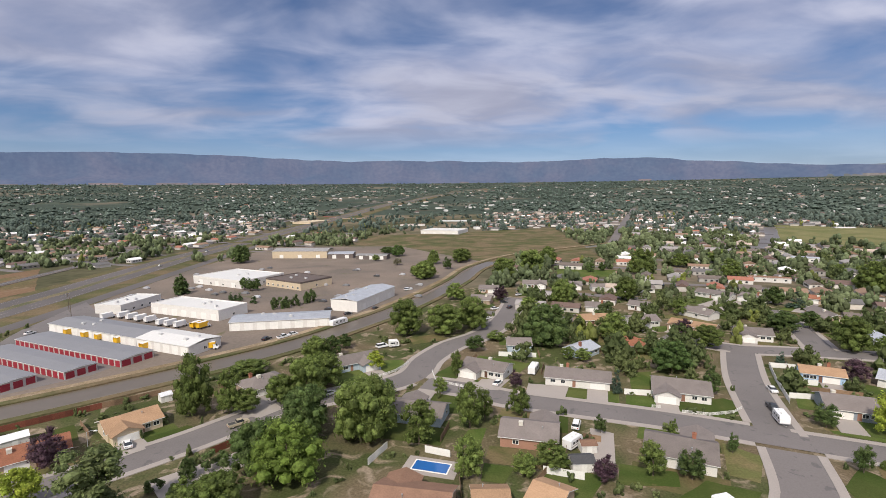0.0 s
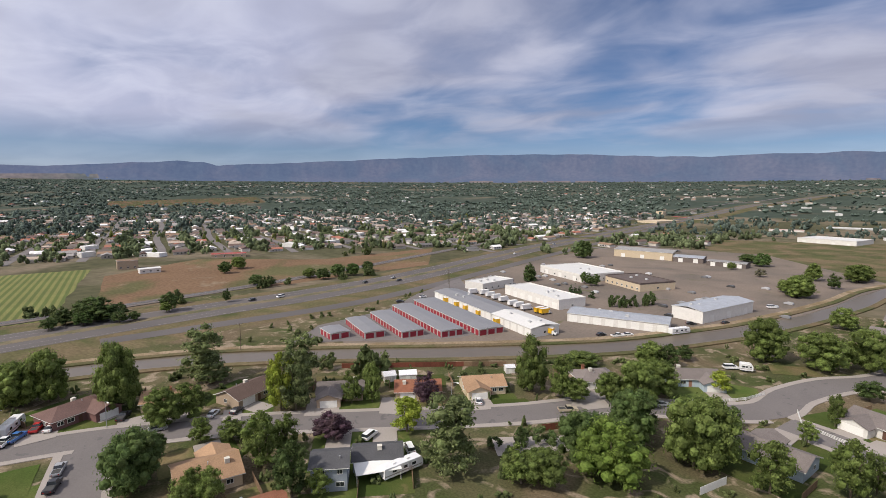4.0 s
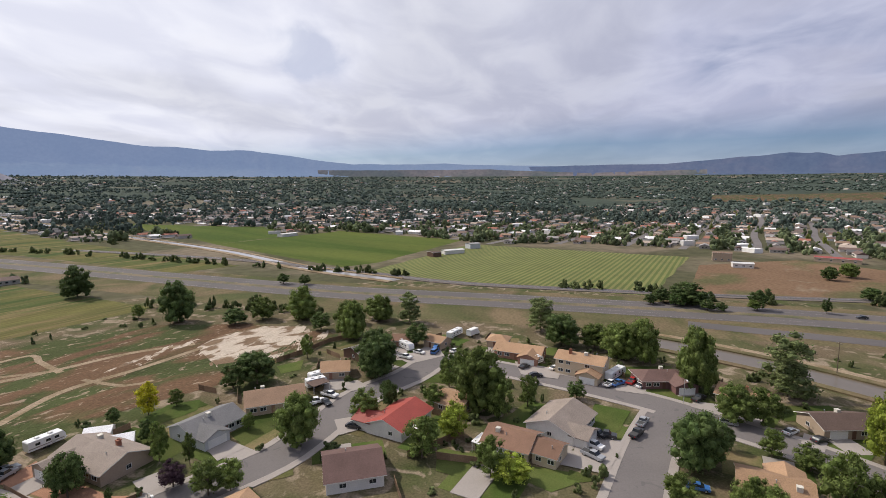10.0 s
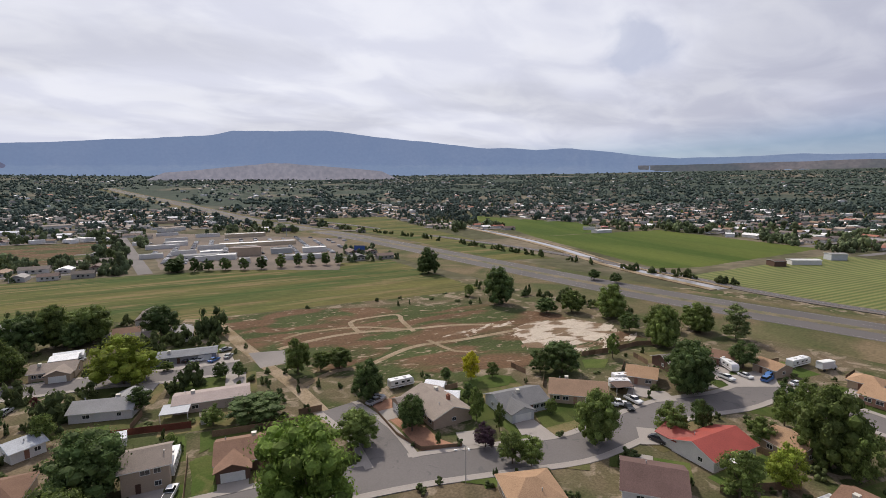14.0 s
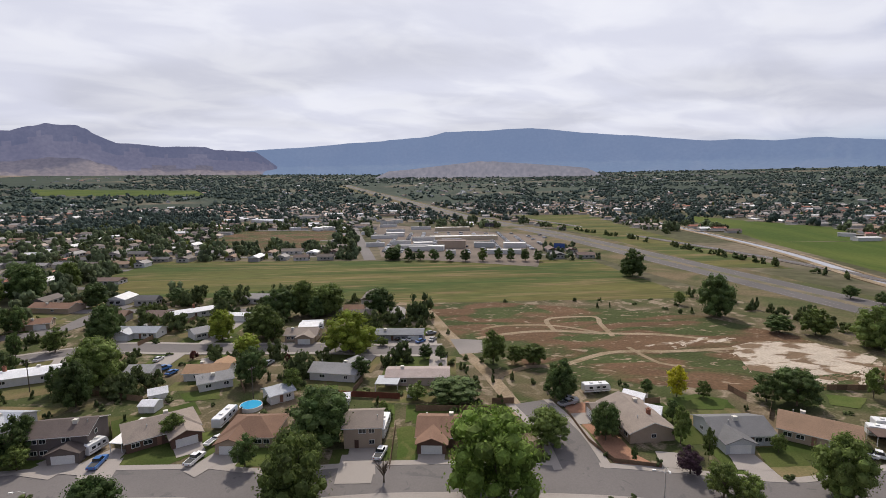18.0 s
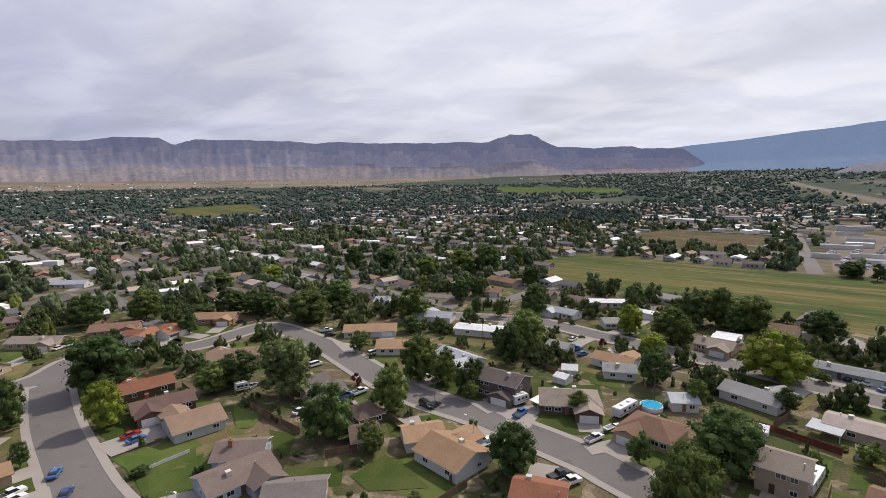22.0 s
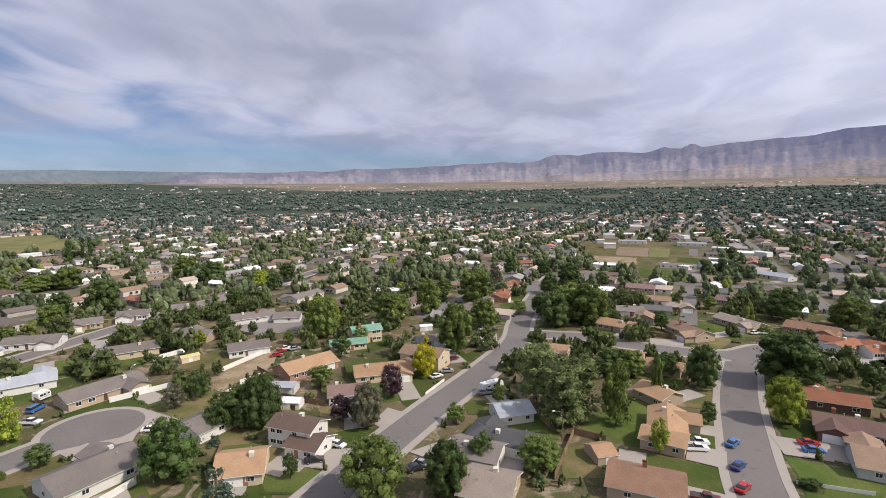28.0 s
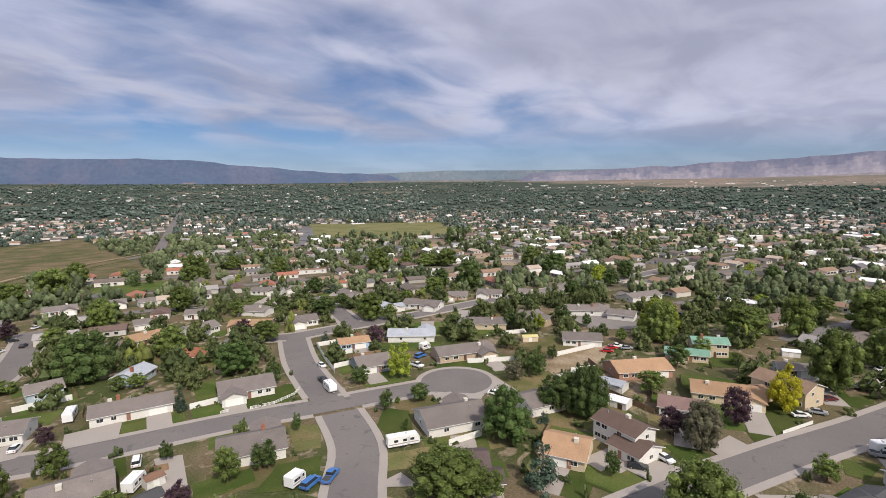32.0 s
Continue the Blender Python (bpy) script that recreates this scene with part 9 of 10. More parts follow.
def billboard(x, y, rot, w, h, z, rgb):
    ob = thing("billboard", x, y, 0, rot, "roadside billboard panel on a steel post", "billboard")
    part("post", Solid().tube((0, 0.3, 0), (0, 0.3, z + h * 0.5), 0.35, 0.3, 12).mesh("post", STEEL), ob)
    part("panel", Solid().box(-w / 2, w / 2, -0.15, 0.15, z, z + h).mesh("panel", mat("billboard_face_%d" % int(x), rgb, 0.5, 0.05)), ob)
    part("frame", Solid().box(-w / 2 - 0.15, w / 2 + 0.15, -0.2, 0.2, z - 0.15, z).box(-w / 2 - 0.15, w / 2 + 0.15, -0.2, 0.2, z + h, z + h + 0.15).box(-w / 2, w / 2, 0.15, 0.9, z - 0.1, z).mesh("frame", mat("sign_frame", (0.1, 0.1, 0.1), 0.7, 0.1)), ob)
    part("text_bar", Solid().box(-w * 0.35, w * 0.35, -0.17, -0.15, z + h * 0.55, z + h * 0.75).box(-w * 0.25, w * 0.25, -0.17, -0.15, z + h * 0.25, z + h * 0.38).mesh("text_bar", TRIM), ob, "pale bars of unreadable writing")


def pool(x, y, L, W, rot):
    ob = thing("swimming_pool", x, y, 0, rot, "rectangular blue swimming pool with a pale deck", "swimming pool")
    part("deck", Solid().box(-L / 2 - 2.2, L / 2 + 2.2, -W / 2 - 1.6, W / 2 + 1.6, 0, 0.12).mesh("deck", CONCRETE), ob)
    part("coping", Solid().box(-L / 2 - 0.3, L / 2 + 0.3, -W / 2 - 0.3, -W / 2, 0.12, 0.20).box(-L / 2 - 0.3, L / 2 + 0.3, W / 2, W / 2 + 0.3, 0.12, 0.20).box(-L / 2 - 0.3, -L / 2, -W / 2, W / 2, 0.12, 0.20).box(L / 2, L / 2 + 0.3, -W / 2, W / 2, 0.12, 0.20).mesh("coping", TRIM), ob)
    part("water", Solid().box(-L / 2, L / 2, -W / 2, W / 2, 0.12, 0.15).mesh("water", POOL_BLUE), ob)


def round_pool(x, y, r):
    ob = thing("round_pool", x, y, 0, 0, "round above-ground pool with bright blue water", "pool")
    part("rim", Solid().tube((0, 0, 0), (0, 0, 1.15), r, r, 24).mesh("rim", TRIM), ob)
    part("water", Solid().tube((0, 0, 1.15), (0, 0, 1.18), r - 0.2, r - 0.2, 24).mesh("water", mat("bright_pool", (0.05, 0.36, 0.60), 0.15, 0.05)), ob)


street_lamp(-72, -66.3, 60)
street_lamp(-70.7, -65.1, -30)
street_lamp(79.9, -57.3, 180)
street_lamp(224.2, -24.5, 0)
street_lamp(-145, 42.8, 0)
street_lamp(38.2, -104.8, 0)
street_lamp(118.8, -19.7, 90)
street_lamp(-83.2, 109, 0)
street_lamp(57.5, -124.9, 0)
street_lamp(144.6, 110.3, 0)
utility_pole(-177.2, 98.3, 20, 11)
utility_pole(-0.6, -146.9, 40, 10)
utility_pole(61.4, -179.8, 40, 10)
utility_pole(118.8, -19.7, 0, 8)
utility_pole(-192.5, 249.2, 0, 10)
utility_pole(-201.5, 259.7, 0, 10)
billboard(-246.5, -349, -50, 9, 4, 6, (0.05, 0.10, 0.30))
billboard(-291.4, -562.6, -50, 12, 4, 6, (0.06, 0.06, 0.07))
pool(-4, 105.9, 8, 3.8, -16)
round_pool(0.1, -141.4, 3.0)

# ---- the far suburb ----
rs = np.random.RandomState(5)
FAR_TAKEN = [(x * (1 - 9 / math.hypot(x, y)), y * (1 - 9 / math.hypot(x, y)), r + 8) for x, y, r in TAKEN if math.hypot(x, y) > 490]


def commercial(x, y):
    """The strips of stores along the highway, with few trees."""
    d, az = math.hypot(x, y), (math.degrees(math.atan2(-x, y)) + 180) % 360 - 180
    return (-4 < az < 15 and 720 < d < 2300) or (150 < az < 168 and 1500 < d < 2700) or (155 < az < 166 and 420 < d < 760)


def free(x, y, margin):
    p = Vector((x, y))
    for poly in AREAS:
        if inside(p, poly):
            return False
    if road_gap(p, None, margin) or (p - BULB).length < 14.5 + margin:
        return False
    for c, r, poly in PATCHES:
        if (p - c).length < r and inside(p, poly):
            return False
    for a, b, r in TAKEN if p.length < 500 else FAR_TAKEN:
        if (a - x) ** 2 + (b - y) ** 2 < (r + margin) ** 2:
            return False
    return True


def scatter(n, r0, r1, margin, power=0.5, keep=None):
    out = []
    tries = 0
    while len(out) < n and tries < n * 6:
        tries += 1
        a = rs.uniform(0, 2 * math.pi)
        d = (r0 ** (2 * power) + (r1 ** (2 * power) - r0 ** (2 * power)) * rs.uniform()) ** (1 / (2 * power))
        x, y = d * math.cos(a), d * math.sin(a)
        az = math.degrees(math.atan2(-x, y)) % 360
        thin = noise.noise(Vector((x * 0.003, y * 0.003, 3.0)))
        if keep and not keep(x, y, az, thin):
            continue
        if free(x, y, margin):
            out.append((x, y))
    return out


def stuff(name, protos, places, material, label, category):
    """Many copies of small shapes joined into one mesh: places of x, y, radius, height, turn."""
    vs, loops, starts, total = [], [], [], []
    off = 0
    for k, (x, y, r, h, t) in enumerate(places):
        V, F = protos[k % len(protos)]
        c, s = math.cos(t), math.sin(t)
        q = np.empty_like(V)
        q[:, 0] = (V[:, 0] * c - V[:, 1] * s) * r + x
        q[:, 1] = (V[:, 0] * s + V[:, 1] * c) * r + y
        q[:, 2] = V[:, 2] * h + rise_of(math.hypot(x, y))
        vs.append(q)
        loops.append(F + off)
        off += len(V)
    V = np.concatenate(vs)
    F = np.concatenate(loops)
    me = bpy.data.meshes.new(name)
    k = F.shape[1]
    me.vertices.add(len(V))
    me.vertices.foreach_set("co", V.ravel())
    me.loops.add(F.size)
    me.loops.foreach_set("vertex_index", F.ravel().astype(np.int32))
    me.polygons.add(len(F))
    me.polygons.foreach_set("loop_start", np.arange(0, F.size, k, dtype=np.int32))
    me.polygons.foreach_set("use_smooth", np.zeros(len(F), dtype=bool))
    me.materials.append(material)
    me.update(calc_edges=True)
    me.validate()
    return sheet(name, me, label, "stuff", category)


def tri_array(solid):
    F = []
    for f in solid.f:
        for i in range(1, len(f) - 1):
            F.append((f[0], f[i], f[i + 1]))
    return np.array([tuple(v) for v in solid.v], float), np.array(F, int)


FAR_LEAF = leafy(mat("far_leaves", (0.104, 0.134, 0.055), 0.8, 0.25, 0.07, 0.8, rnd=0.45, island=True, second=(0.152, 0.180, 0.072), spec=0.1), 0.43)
# distance haze is painted into these two leaf colours, bluer in the farther one
MID_LEAF = leafy(mat("part_haze_leaves", (0.138, 0.174, 0.092), 0.8, 0.25, 0.07, 0.8, rnd=0.5, island=True, second=(0.200, 0.236, 0.122), spec=0.1), 0.43)
AIR_LEAF = leafy(mat("haze_tinted_leaves", (0.122, 0.162, 0.136), 0.8, 0.2, 0.03, 0.4, rnd=0.4, island=True, second=(0.160, 0.200, 0.166), spec=0.1), 0.43)
FAR_LEAF2 = leafy(mat("far_leaves_light", (0.260, 0.300, 0.066), 0.8, 0.3, 0.05, 0.8, second=(0.150, 0.165, 0.062)), 0.43)
near_proto = [tri_array(crown(60 + i, dome if i < 3 else tall, 22, 330, 0.092, 0.85, 1.0, 1.0, True)) for i in range(4)]
mid_proto = [tri_array(crown(70 + i, dome if i < 4 else tall, 10, 80, 0.12, 0.88, 1.2, 1.0)) for i in range(5)]
thin_proto = [tri_array(crown(80 + i, dome if i < 4 else tall, 6, 14, 0.13, 0.9, 1.45, 1.0)) for i in range(5)]
far_proto = [tri_array(crown(90 + i, dome, 3, 4, 0.20, 0.9, 1.9, 1.0, True)) for i in range(5)]


def wooded(x, y, az, thin):
    d = math.hypot(x, y)
    if 100 < az < 175 and x < -270 and d < 670 and y < -140:
        return False
    if -210 < x < 50 and 115 < y < 560 and x < (y - 205) * 0.25:
        return False
    if x < -138 and d < 545 and -140 < y < 430:
        return False
    if 118 < az < 160 and 170 < d < 425:
        return False
    if commercial(x, y) and rs.uniform() < 0.72:
        return False
    return thin > -0.55


BUILT = set()


def open_spot(x, y):
    return (int(x // 8), int(y // 8)) not in BUILT


def grid():
    return (rs.randint(0, 4) * 90 + 20 + rs.uniform(-8, 8)) * math.pi / 180


UX, VX = Vector((math.cos(radians(-22)), math.sin(radians(-22)))), Vector((math.sin(radians(22)), math.cos(radians(22))))
hm, YARD_TREES, LANES = [], [], Solid()


def suburb(p):
    d = p.length
    az = math.degrees(math.atan2(-p.x, p.y)) % 360
    return 225 < d < 1250 and not commercial(p.x, p.y) and wooded(p.x, p.y, az, 1.0) and noise.noise(Vector((p.x * 0.004, p.y * 0.004, 8.0))) > -0.34


# rows of houses along the farther streets
for k in range(-21, 22):
    for i in range(-66, 67):
        bend = 9 * noise.noise(Vector((i * 0.09, k * 0.7, 2.0)))
        c = UX * (i * 19.0) + VX * (k * 60.0 + bend)
        if not suburb(c) or not free(c.x, c.y, 2.0):
            continue
        n = UX * ((i + 1) * 19.0) + VX * (k * 60.0 + 9 * noise.noise(Vector(((i + 1) * 0.09, k * 0.7, 2.0))))
        q = [c - VX * 3.8, n - VX * 3.8, n + VX * 3.8, c + VX * 3.8]
        LANES.add([(p.x, p.y, 0.16 + rise_of(p.length) + (0.7 if p.length > 600 else 0.0)) for p in q], [(0, 1, 2, 3)])
        for side in (-1, 1):
            h = c + UX * rs.uniform(-2, 2) + VX * side * rs.uniform(14, 19)
            if rs.uniform() < 0.86 and free(h.x, h.y, 4.0):
                for _ in range(rs.randint(1, 4)):
                    q = h + UX * rs.uniform(-9, 9) + VX * side * rs.uniform(6, 14) * (1 if rs.uniform() < 0.8 else -1)
                    if free(q.x, q.y, 2.5):
                        YARD_TREES.append((q.x, q.y))
                hm.append((h.x, h.y, rs.uniform(5.8, 8.4), rs.uniform(3.9, 5.2), radians(-22) + rs.randint(0, 2) * math.pi / 2 + rs.uniform(-0.06, 0.06)))
        for w in (-5, 0, 5, 10):
            for v in (-4, 0, 4):
                p = c + UX * w + VX * v
                BUILT.add((int(p.x // 8), int(p.y // 8)))
sheet("road_far_streets", LANES.mesh("far_streets", ASPHALT), "grey asphalt streets between the farther houses", category="road")
for x, y, r, h, t in hm:
    for dx in (-5, 0, 5):
        for dy in (-5, 0, 5):
            BUILT.add((int((x + dx) // 8), int((y + dy) // 8)))
mid = scatter(8600, 158, 1180, 3.0, 0.52, lambda x, y, az, thin: wooded(x, y, az, thin) and open_spot(x, y) and (math.hypot(x, y) > 400 or rs.uniform() < (0.26 if math.hypot(x, y) < 262 else 0.7) * (0.9 if 262 < az < 345 else 1.0)))
bulk = [1.0 if math.hypot(*p) < 300 else 1.18 for p in mid] + [0.78] * len(YARD_TREES)
mid += YARD_TREES
crowns = [(x, y, r, r * rs.uniform(1.1, 1.5) + 1.0, rs.uniform(0, 6.28)) for (x, y), r in zip(mid, (2.4 + 4.6 * rs.uniform(0, 1, len(mid)) ** 1.8) * np.array(bulk))]
stuff("woodland", near_proto, [c for c in crowns if math.hypot(c[0], c[1]) < 300], FAR_LEAF, "green trees among the nearer houses of the suburb", "trees")
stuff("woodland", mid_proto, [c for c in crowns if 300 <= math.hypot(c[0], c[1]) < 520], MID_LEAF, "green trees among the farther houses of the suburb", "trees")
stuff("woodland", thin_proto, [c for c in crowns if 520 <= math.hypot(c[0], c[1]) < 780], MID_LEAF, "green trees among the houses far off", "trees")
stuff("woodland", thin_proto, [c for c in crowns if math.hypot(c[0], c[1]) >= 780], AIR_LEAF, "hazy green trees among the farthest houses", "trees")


def beside(line, o0, o1, n):
    pts = smooth_line(line, 6)
    N = normals(pts)
    out = []
    for _ in range(n):
        i = rs.randint(0, len(pts))
        q = pts[i] + N[i] * rs.uniform(o0, o1)
        out.append((q.x, q.y))
    return out


row = beside([(-331.2, -85.7), (-357, -255.9), (-389.2, -451), (-402.2, -771.7), (-421.2, -925.7), (-448, -1153.4)], -4, 4, 120) + beside([(-736, -1057.7), (-556.8, -640.2), (-470, -433.7)], -12, -8, 25)
row += beside([(-310.2, 70.8), (-314.8, 10.1)], 4, 10, 14) + beside([(-223.8, -199.5), (-225, -127.4), (-217.6, -69.6)], -8, 6, 26)
stuff("roadside_trees", mid_proto, [(x, y, rs.uniform(2.0, 4.4), rs.uniform(2.6, 6.5), rs.uniform(0, 6.28)) for x, y in row], FAR_LEAF, "shrubs and trees along the highway and railway", "trees")
grove = []
for (x, y), (ux, uy), (vx, vy), n in (((223, 341), (34, -66), (136, 166), 26), ((241, 209), (10, -20), (73, 58), 8), ((333, 210), (10, -24), (194, 113), 9), ((214, 423), (21, -39), (261, 456), 22), ((636, -196), (-55, -67), (640, -246), 14), ((572, -93), (-24, -31), (970, -193), 12), ((32, -451), (-64, 28), (-3, -187), 12), ((176, -538), (-140, 61), (71, -413), 34), ((238, -504), (-88, 32), (123, -333), 14), ((-80, -460), (-16, 8), (-48, -241), 8), ((-321, 167), (4, 25), (-49, 26), 7), ((-284, 161), (4, 22), (-45, 26), 9), ((-272, 208), (11, 47), (-39, 31), 14), ((-306, 256), (6, 31), (-73, 63), 10), ((-275, 61), (4, 34), (-22, 6), 12), ((-271, 108), (2, 11), (-20, 8), 4), ((-281, 179), (6, 32), (-35, 23), 6)):
    for _ in range(n):
        u, v = rs.uniform(0, 1), rs.uniform(0, 1)
        k = rs.uniform(3.0, 5.8)
        if not free(x + ux * u + vx * v, y + uy * u + vy * v, 1.5):
            continue
        grove.append((x + ux * u + vx * v, y + uy * u + vy * v, k, k * rs.uniform(1.3, 1.8), rs.uniform(0, 6.28)))
grove += [(442.1, 528.5, 3.2, 6.5, 0.4), (467.6, 527.8, 3.4, 6.0, 1.7), (496.5, 519.9, 3.0, 6.0, 2.2), (481.9, 476.6, 2.6, 4.0, 0.9)]
stuff("grove", near_proto, grove, FAR_LEAF, "clumps of green trees beside the fields", "trees")
shrubs = scatter(1300, 70, 310, 1.0, 0.6, lambda x, y, az, thin: x > -200)
stuff("garden_shrubs", mid_proto, [(x, y, rs.uniform(0.6, 2.0), rs.uniform(0.8, 2.8), rs.uniform(0, 6.28)) for x, y in shrubs], FAR_LEAF, "small green shrubs scattered through the yards", "shrubs")
light = [(317.0, 289.0), (294.5, 289.1), (277.4, 469.2)] + scatter(380, 195, 1180, 3.2, 0.62, wooded)
stuff("woodland_light", mid_proto, [(x, y, rs.uniform(2.4, 4.6), rs.uniform(4.5, 9.0), rs.uniform(0, 6.28)) for x, y in light], FAR_LEAF2, "yellow-green trees among the houses of the suburb", "trees")
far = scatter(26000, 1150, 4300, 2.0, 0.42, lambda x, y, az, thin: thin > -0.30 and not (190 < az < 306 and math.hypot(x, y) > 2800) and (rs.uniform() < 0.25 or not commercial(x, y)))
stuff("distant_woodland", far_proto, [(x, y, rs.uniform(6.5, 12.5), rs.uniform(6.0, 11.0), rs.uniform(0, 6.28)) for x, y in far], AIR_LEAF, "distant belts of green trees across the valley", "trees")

FAR_ROOF = mat("far_roofs", (0.215, 0.172, 0.148), 0.8, 0.1, 0.02, 0.5, rnd=0.3, island=True)
n, l = FAR_ROOF.node_tree.nodes, FAR_ROOF.node_tree.links
ramp = n.new("ShaderNodeValToRGB")
ramp.color_ramp.interpolation = "CONSTANT"
for p, c in ((0.16, (0.30, 0.20, 0.14, 1)), (0.32, (0.155, 0.105, 0.090, 1)), (0.46, (0.29, 0.27, 0.26, 1)), (0.60, (0.12, 0.115, 0.115, 1)), (0.72, (0.36, 0.29, 0.24, 1)), (0.84, (0.62, 0.61, 0.60, 1)), (0.95, (0.26, 0.11, 0.075, 1))):
    ramp.color_ramp.elements.new(p).color = c
ramp.color_ramp.elements[0].color = (0.20, 0.165, 0.145, 1)
ramp.color_ramp.elements[-1].color = (0.26, 0.11, 0.075, 1)
l.new(next(k for k in n if k.bl_idname == "ShaderNodeNewGeometry").outputs["Random Per Island"], ramp.inputs["Fac"])
l.new(ramp.outputs["Color"], next(k for k in n if k.bl_idname == "ShaderNodeHueSaturation").inputs["Color"])
FAR_WALL = mat("far_walls", (0.47, 0.43, 0.385), 0.8, 0.1, 0.02, 0.5, rnd=0.35, island=True, second=(0.56, 0.54, 0.52))
FAR_WHITE = mat("far_white_roofs", (0.72, 0.71, 0.69), 0.6, 0.08, 0.02, 0.5, rnd=0.2, island=True)
roof_p = []
wall_p = []
for i, (a, b) in enumerate(((1.0, 0.62), (1.15, 0.55), (0.85, 0.7))):
    roof_p.append(tri_array(Solid().add([(-a, -b, 0.60), (a, -b, 0.60), (a, b, 0.60), (-a, b, 0.60), (-a, 0, 1.0), (a, 0, 1.0)], [(0, 1, 5, 4), (2, 3, 4, 5), (1, 2, 5), (3, 0, 4)])))
    wall_p.append(tri_array(Solid().box(-a * 0.94, a * 0.94, -b * 0.92, b * 0.92, 0, 0.61)))
hf = [(x, y, rs.uniform(6, 9), rs.uniform(4.5, 6.0), grid()) for x, y in scatter(1900, 1200, 3900, 5.0, 0.55, lambda x, y, az, thin: thin > -0.25)]
win = Solid()
for sx in (-0.55, 0.0, 0.5):
    for sy in (-1, 1):
        win.box(sx - 0.11, sx + 0.11, sy * 0.66 - 0.03, sy * 0.66 + 0.03, 0.24, 0.46)
for sy in (-0.2, 0.25):
    win.box(-1.1, 1.1, sy - 0.08, sy + 0.08, 0.24, 0.46)
stuff("distant_windows", [tri_array(win)], [(x, y, r * 0.9, h, t) for x, y, r, h, t in hm if math.hypot(x, y) < 620], GLASS, "dark windows of the far suburb's houses", "windows")
stuff("distant_roofs", roof_p, hm + hf, FAR_ROOF, "brown and grey roofs of the far suburb", "houses")
stuff("distant_walls", wall_p, hm + hf, FAR_WALL, "pale walls of the far suburb's houses", "houses")
hw = [(x, y, rs.uniform(6, 11), rs.uniform(3.5, 5.0), grid()) for x, y in scatter(620, 520, 3600, 5.0, 0.5, lambda x, y, az, thin: thin > -0.2)]
stuff("distant_white_buildings", [tri_array(Solid().box(-1, 1, -0.55, 0.55, 0, 1))], hw, FAR_WHITE, "white sheds and mobile homes far off", "buildings")

cars = []
for poly, share in ((AREAS[10], 0.5), (AREAS[11], 0.05)):
    mx, my = sum(p.x for p in poly) / len(poly), sum(p.y for p in poly) / len(poly)
    for a in range(-30, 31):
        for b in range(-7, 8):
            x = mx + math.cos(radians(68)) * a * 3.1 - math.sin(radians(68)) * b * 15
            y = my + math.sin(radians(68)) * a * 3.1 + math.cos(radians(68)) * b * 15
            if rs.uniform() < share and noise.noise(Vector((a * 0.12, b * 0.6, 1.0))) > -0.2 and inside(Vector((x, y)), poly) and not any((p - x) ** 2 + (q - y) ** 2 < (r * 0.8) ** 2 for p, q, r in TAKEN):
                cars.append((x, y, 2.3, 1.5, radians(158) + rs.uniform(-0.06, 0.06)))
car_p = tri_array(Solid().add([(-1, -0.4, 0.15), (1, -0.4, 0.15), (1, 0.4, 0.15), (-1, 0.4, 0.15), (-1, -0.4, 0.6), (1, -0.4, 0.55), (1, 0.4, 0.55), (-1, 0.4, 0.6), (-0.75, -0.34, 1.0), (0.3, -0.34, 1.0), (0.3, 0.34, 1.0), (-0.75, 0.34, 1.0)],
                              [(0, 1, 5, 4), (1, 2, 6, 5), (2, 3, 7, 6), (3, 0, 4, 7), (4, 5, 9, 8), (5, 6, 10, 9), (6, 7, 11, 10), (7, 4, 8, 11), (8, 9, 10, 11)]))
stuff("parked_cars", [car_p], cars, mat("far_car_paint", (0.28, 0.28, 0.29), 0.3, 0.05, rnd=0.95, island=True, spec=0.6), "rows of parked cars on the far lots", "cars")

# ---- mountains ----


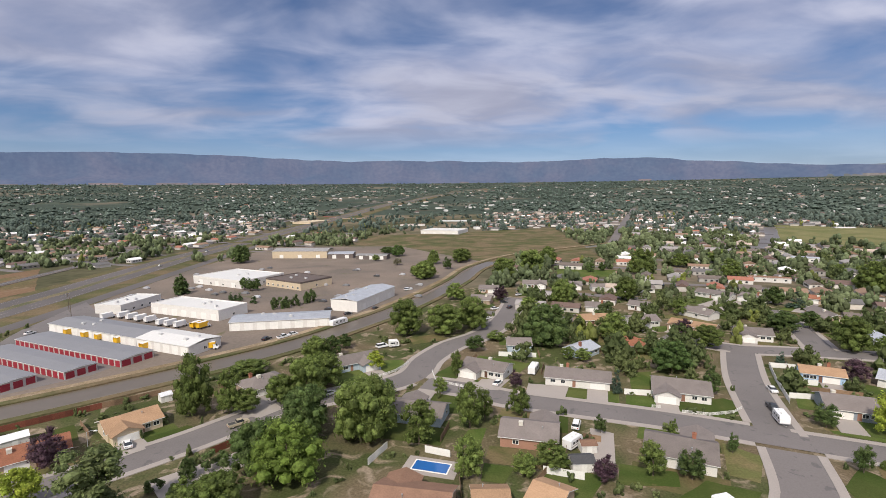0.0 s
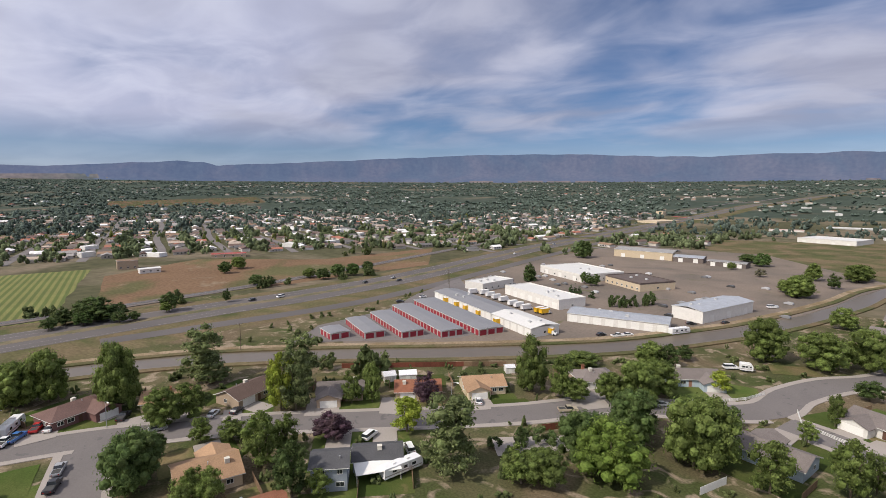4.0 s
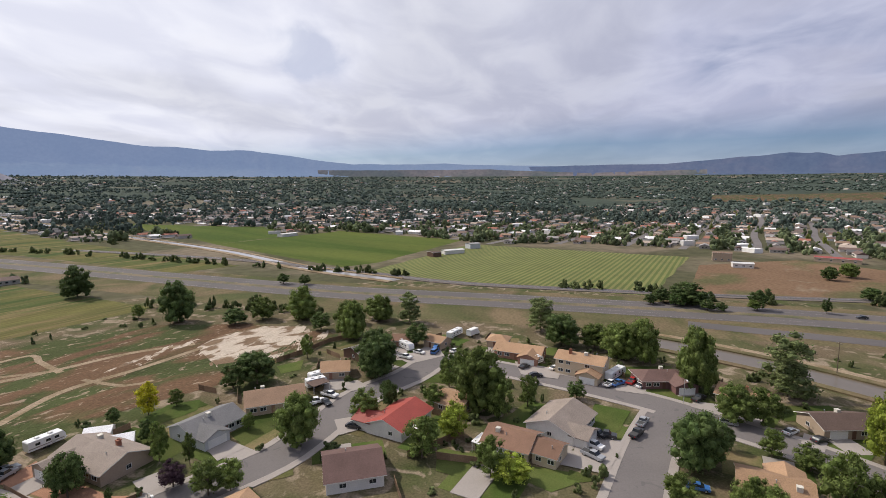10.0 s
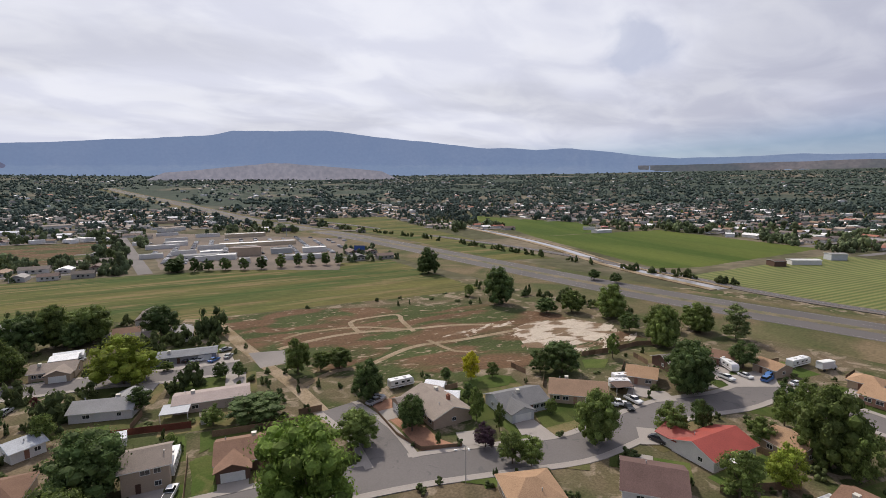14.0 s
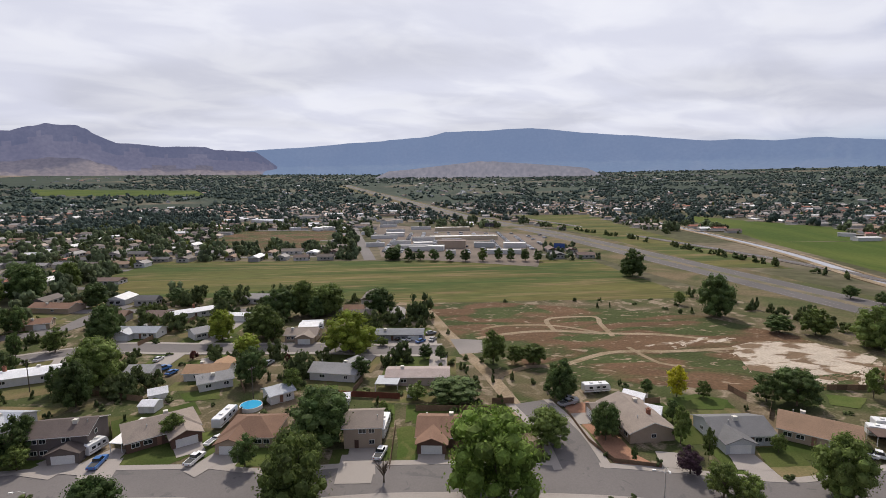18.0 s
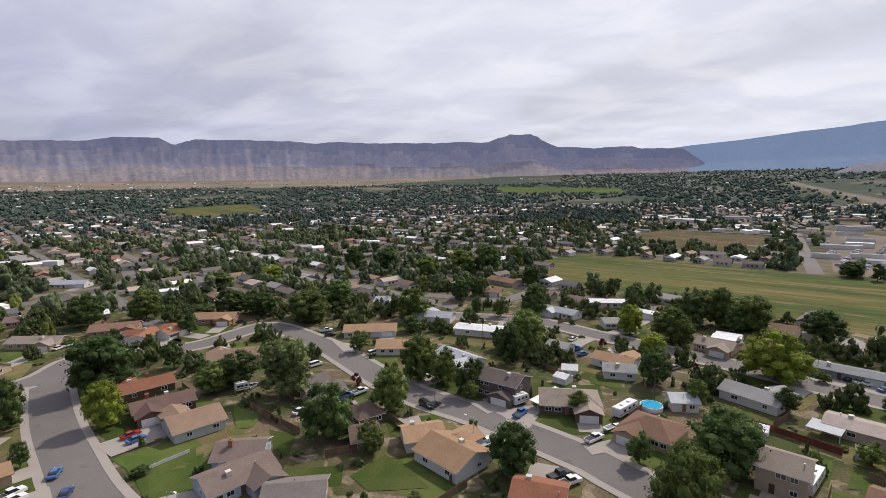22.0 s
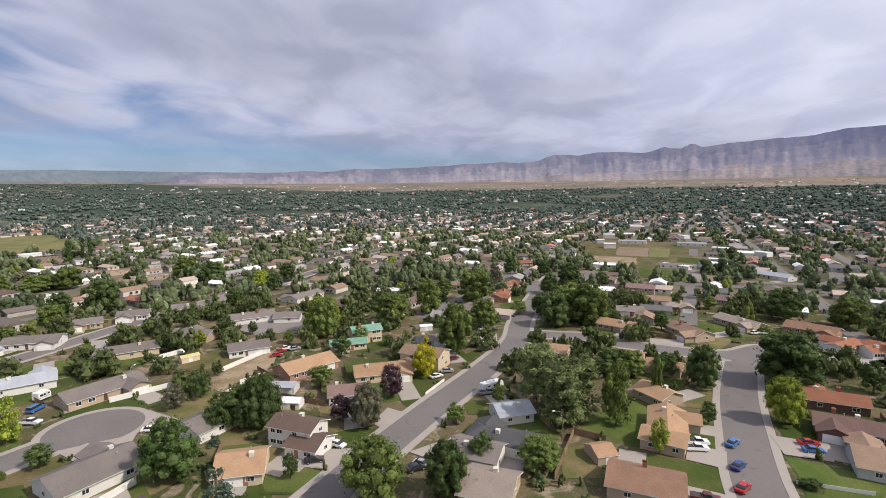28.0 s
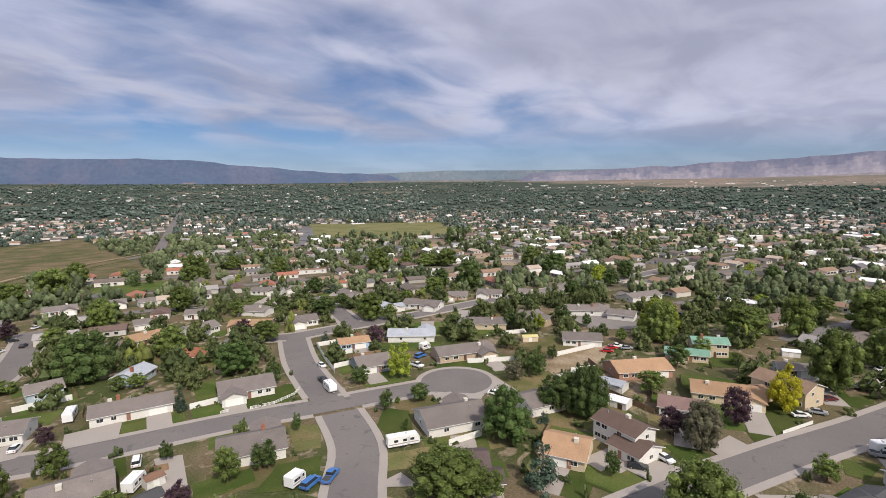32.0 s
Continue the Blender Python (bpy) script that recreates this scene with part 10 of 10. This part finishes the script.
def hills(name, az0, az1, dist, forms, base, material, label, rough=0.10, step=0.25, gullies=0.0, depth=500, cap=None, share=3, foot=None):
    """A range along part of the horizon: flat-topped and peaked forms of (from azimuth, to azimuth, slope before, slope after, degrees of height) over a falling foot."""
    az = np.arange(az0, az1 + step / 2, step)
    V, F = [], []
    rows = 20
    for i, a in enumerate(az):
        h = base
        for a0, a1, s0, s1, e in forms:
            d = (a0 - a) / s0 if a < a0 else (a - a1) / s1 if a > a1 else 0.0
            h = max(h, e * (1 - d))
        h *= 0.97
        h = max(0.02, h + rough * (noise.fractal(Vector((a * 0.35, 1.7, dist * 0.01)), 0.9, 2.1, 5)) * min(1.0, h))
        h = 1.25 + 0.985 * (h + min(1.0, h / 0.5) * (0.12 + 0.45 * math.cos(radians(a - 40))))
        end = min(1.0, (a - az0) / 6.0, (az1 - a) / 6.0)
        top = 61 + dist * math.tan(radians(h)) if h > 0.05 else 61
        top *= max(0.05, end)
        for k in range(rows):
            f = k / (rows - 1)
            prof = f ** 1.7 if f < 0.72 else 0.572 + (f - 0.72) / 0.28 * 0.428
            z = top * prof
            d = dist - depth * (0.4 * (1 - f) if f > 0.72 else 0.112 + 1.1 * (0.72 - f))
            if gullies and 0 < k < rows - 1:
                d += gullies * noise.fractal(Vector((a * 1.5, f * 2.6, 4.0)), 0.8, 2.2, 3) * (1 - abs(f - 0.4))
            t = heading(a, 0)
            V.append((t.x * d, t.y * d, z - 2))
    for i in range(len(az) - 1):
        for k in range(rows - 1):
            o = i * rows + k
            F.append((o, o + rows, o + rows + 1, o + 1))
    me = mesh(name, V, F, material, True)
    if cap:
        me.materials.append(cap)
        for i, p in enumerate(me.polygons):
            p.material_index = 1 if i % (rows - 1) >= rows - 1 - share + 2.4 * noise.noise(Vector((i // (rows - 1) * 0.09, 0, 7.0))) else 0
    if foot:
        me.materials.append(foot)
        for i, p in enumerate(me.polygons):
            if i % (rows - 1) < 12.6 + 2.2 * noise.noise(Vector((i // (rows - 1) * 0.05, 3.0, 0))):
                p.material_index = 2
    return sheet(name, me, label, category="mountains")


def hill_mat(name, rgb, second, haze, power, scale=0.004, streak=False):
    """Far slopes seen through kilometres of air: the airlight is put in as a faint emission of the slopes."""
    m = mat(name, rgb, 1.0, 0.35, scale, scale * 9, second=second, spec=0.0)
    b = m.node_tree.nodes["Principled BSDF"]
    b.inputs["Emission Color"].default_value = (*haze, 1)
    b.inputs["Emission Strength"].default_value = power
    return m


DESERT = mat("desert_plain", (0.215, 0.165, 0.130), 0.95, 0.25, 0.004, 0.03, second=(0.130, 0.118, 0.088))
V, F = [], []
RR = (2800, 3150, 3500, 4000, 4400, 4690)
for i in range(61):
    t = heading(192 + i * 1.9, 0)
    for r in RR:
        q = max(r, min(4600, 2850 + 240 * noise.noise(Vector((i * 0.4, 0, 0))) + 1750 * max(0, (abs(i - 30) - 20) / 10)))
        V.append((t.x * q, t.y * q, rise_of(q) + 1.0))
for i in range(60):
    for k in range(len(RR) - 1):
        o = i * len(RR) + k
        F.append((o, o + 1, o + 1 + len(RR), o + len(RR)))
sheet("desert_plain", mesh("desert_plain", V, F, DESERT), "pale dry desert plain below the cliffs", category="plain")
# the blue of distance is painted: each range emits its own haze tint
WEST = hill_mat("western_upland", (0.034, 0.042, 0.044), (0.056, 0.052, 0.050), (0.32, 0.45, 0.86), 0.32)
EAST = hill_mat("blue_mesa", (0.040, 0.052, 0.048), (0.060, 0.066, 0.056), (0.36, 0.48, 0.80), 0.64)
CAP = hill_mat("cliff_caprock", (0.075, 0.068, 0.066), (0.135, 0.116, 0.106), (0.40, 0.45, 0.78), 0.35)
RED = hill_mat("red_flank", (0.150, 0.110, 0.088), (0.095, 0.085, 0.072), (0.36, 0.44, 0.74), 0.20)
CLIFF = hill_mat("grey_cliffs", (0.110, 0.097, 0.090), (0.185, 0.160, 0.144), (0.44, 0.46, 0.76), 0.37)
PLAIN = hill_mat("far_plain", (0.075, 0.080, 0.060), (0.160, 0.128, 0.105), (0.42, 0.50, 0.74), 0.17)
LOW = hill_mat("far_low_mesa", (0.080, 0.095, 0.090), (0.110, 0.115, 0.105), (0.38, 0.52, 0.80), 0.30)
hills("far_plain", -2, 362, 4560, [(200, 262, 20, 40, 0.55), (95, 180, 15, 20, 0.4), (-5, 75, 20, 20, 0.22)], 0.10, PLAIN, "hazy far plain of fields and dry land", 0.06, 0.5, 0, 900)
hills("low_mesa", 272, 336, 4680, [(288, 312, 30, 24, 1.12)], 0.1, LOW, "long low haze-blue mesa on the horizon", 0.04, 0.5)
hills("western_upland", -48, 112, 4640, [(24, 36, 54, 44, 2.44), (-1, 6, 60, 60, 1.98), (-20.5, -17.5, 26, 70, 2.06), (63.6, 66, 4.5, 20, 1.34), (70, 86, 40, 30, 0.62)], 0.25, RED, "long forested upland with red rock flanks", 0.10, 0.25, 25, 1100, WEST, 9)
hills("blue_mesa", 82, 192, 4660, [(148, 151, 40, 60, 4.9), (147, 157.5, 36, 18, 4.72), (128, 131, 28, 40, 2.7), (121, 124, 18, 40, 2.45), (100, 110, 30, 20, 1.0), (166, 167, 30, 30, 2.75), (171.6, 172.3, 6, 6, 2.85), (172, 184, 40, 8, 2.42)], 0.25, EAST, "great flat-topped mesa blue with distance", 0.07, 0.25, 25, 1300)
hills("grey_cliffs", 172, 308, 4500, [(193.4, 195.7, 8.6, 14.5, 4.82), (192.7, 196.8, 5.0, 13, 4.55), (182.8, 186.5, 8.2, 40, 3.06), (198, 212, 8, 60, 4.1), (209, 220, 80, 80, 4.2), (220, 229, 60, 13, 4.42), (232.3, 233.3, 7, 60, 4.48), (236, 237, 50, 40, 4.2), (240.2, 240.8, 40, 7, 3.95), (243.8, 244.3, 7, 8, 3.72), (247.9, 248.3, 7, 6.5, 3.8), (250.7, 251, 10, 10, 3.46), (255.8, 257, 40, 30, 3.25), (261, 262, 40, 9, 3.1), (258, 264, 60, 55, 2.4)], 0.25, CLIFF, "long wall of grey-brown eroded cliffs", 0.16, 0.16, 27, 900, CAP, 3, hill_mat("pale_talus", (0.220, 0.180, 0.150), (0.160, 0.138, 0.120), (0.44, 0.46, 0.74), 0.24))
# a stronger, warmer haze glow brightens this hill, which faces away from the sun
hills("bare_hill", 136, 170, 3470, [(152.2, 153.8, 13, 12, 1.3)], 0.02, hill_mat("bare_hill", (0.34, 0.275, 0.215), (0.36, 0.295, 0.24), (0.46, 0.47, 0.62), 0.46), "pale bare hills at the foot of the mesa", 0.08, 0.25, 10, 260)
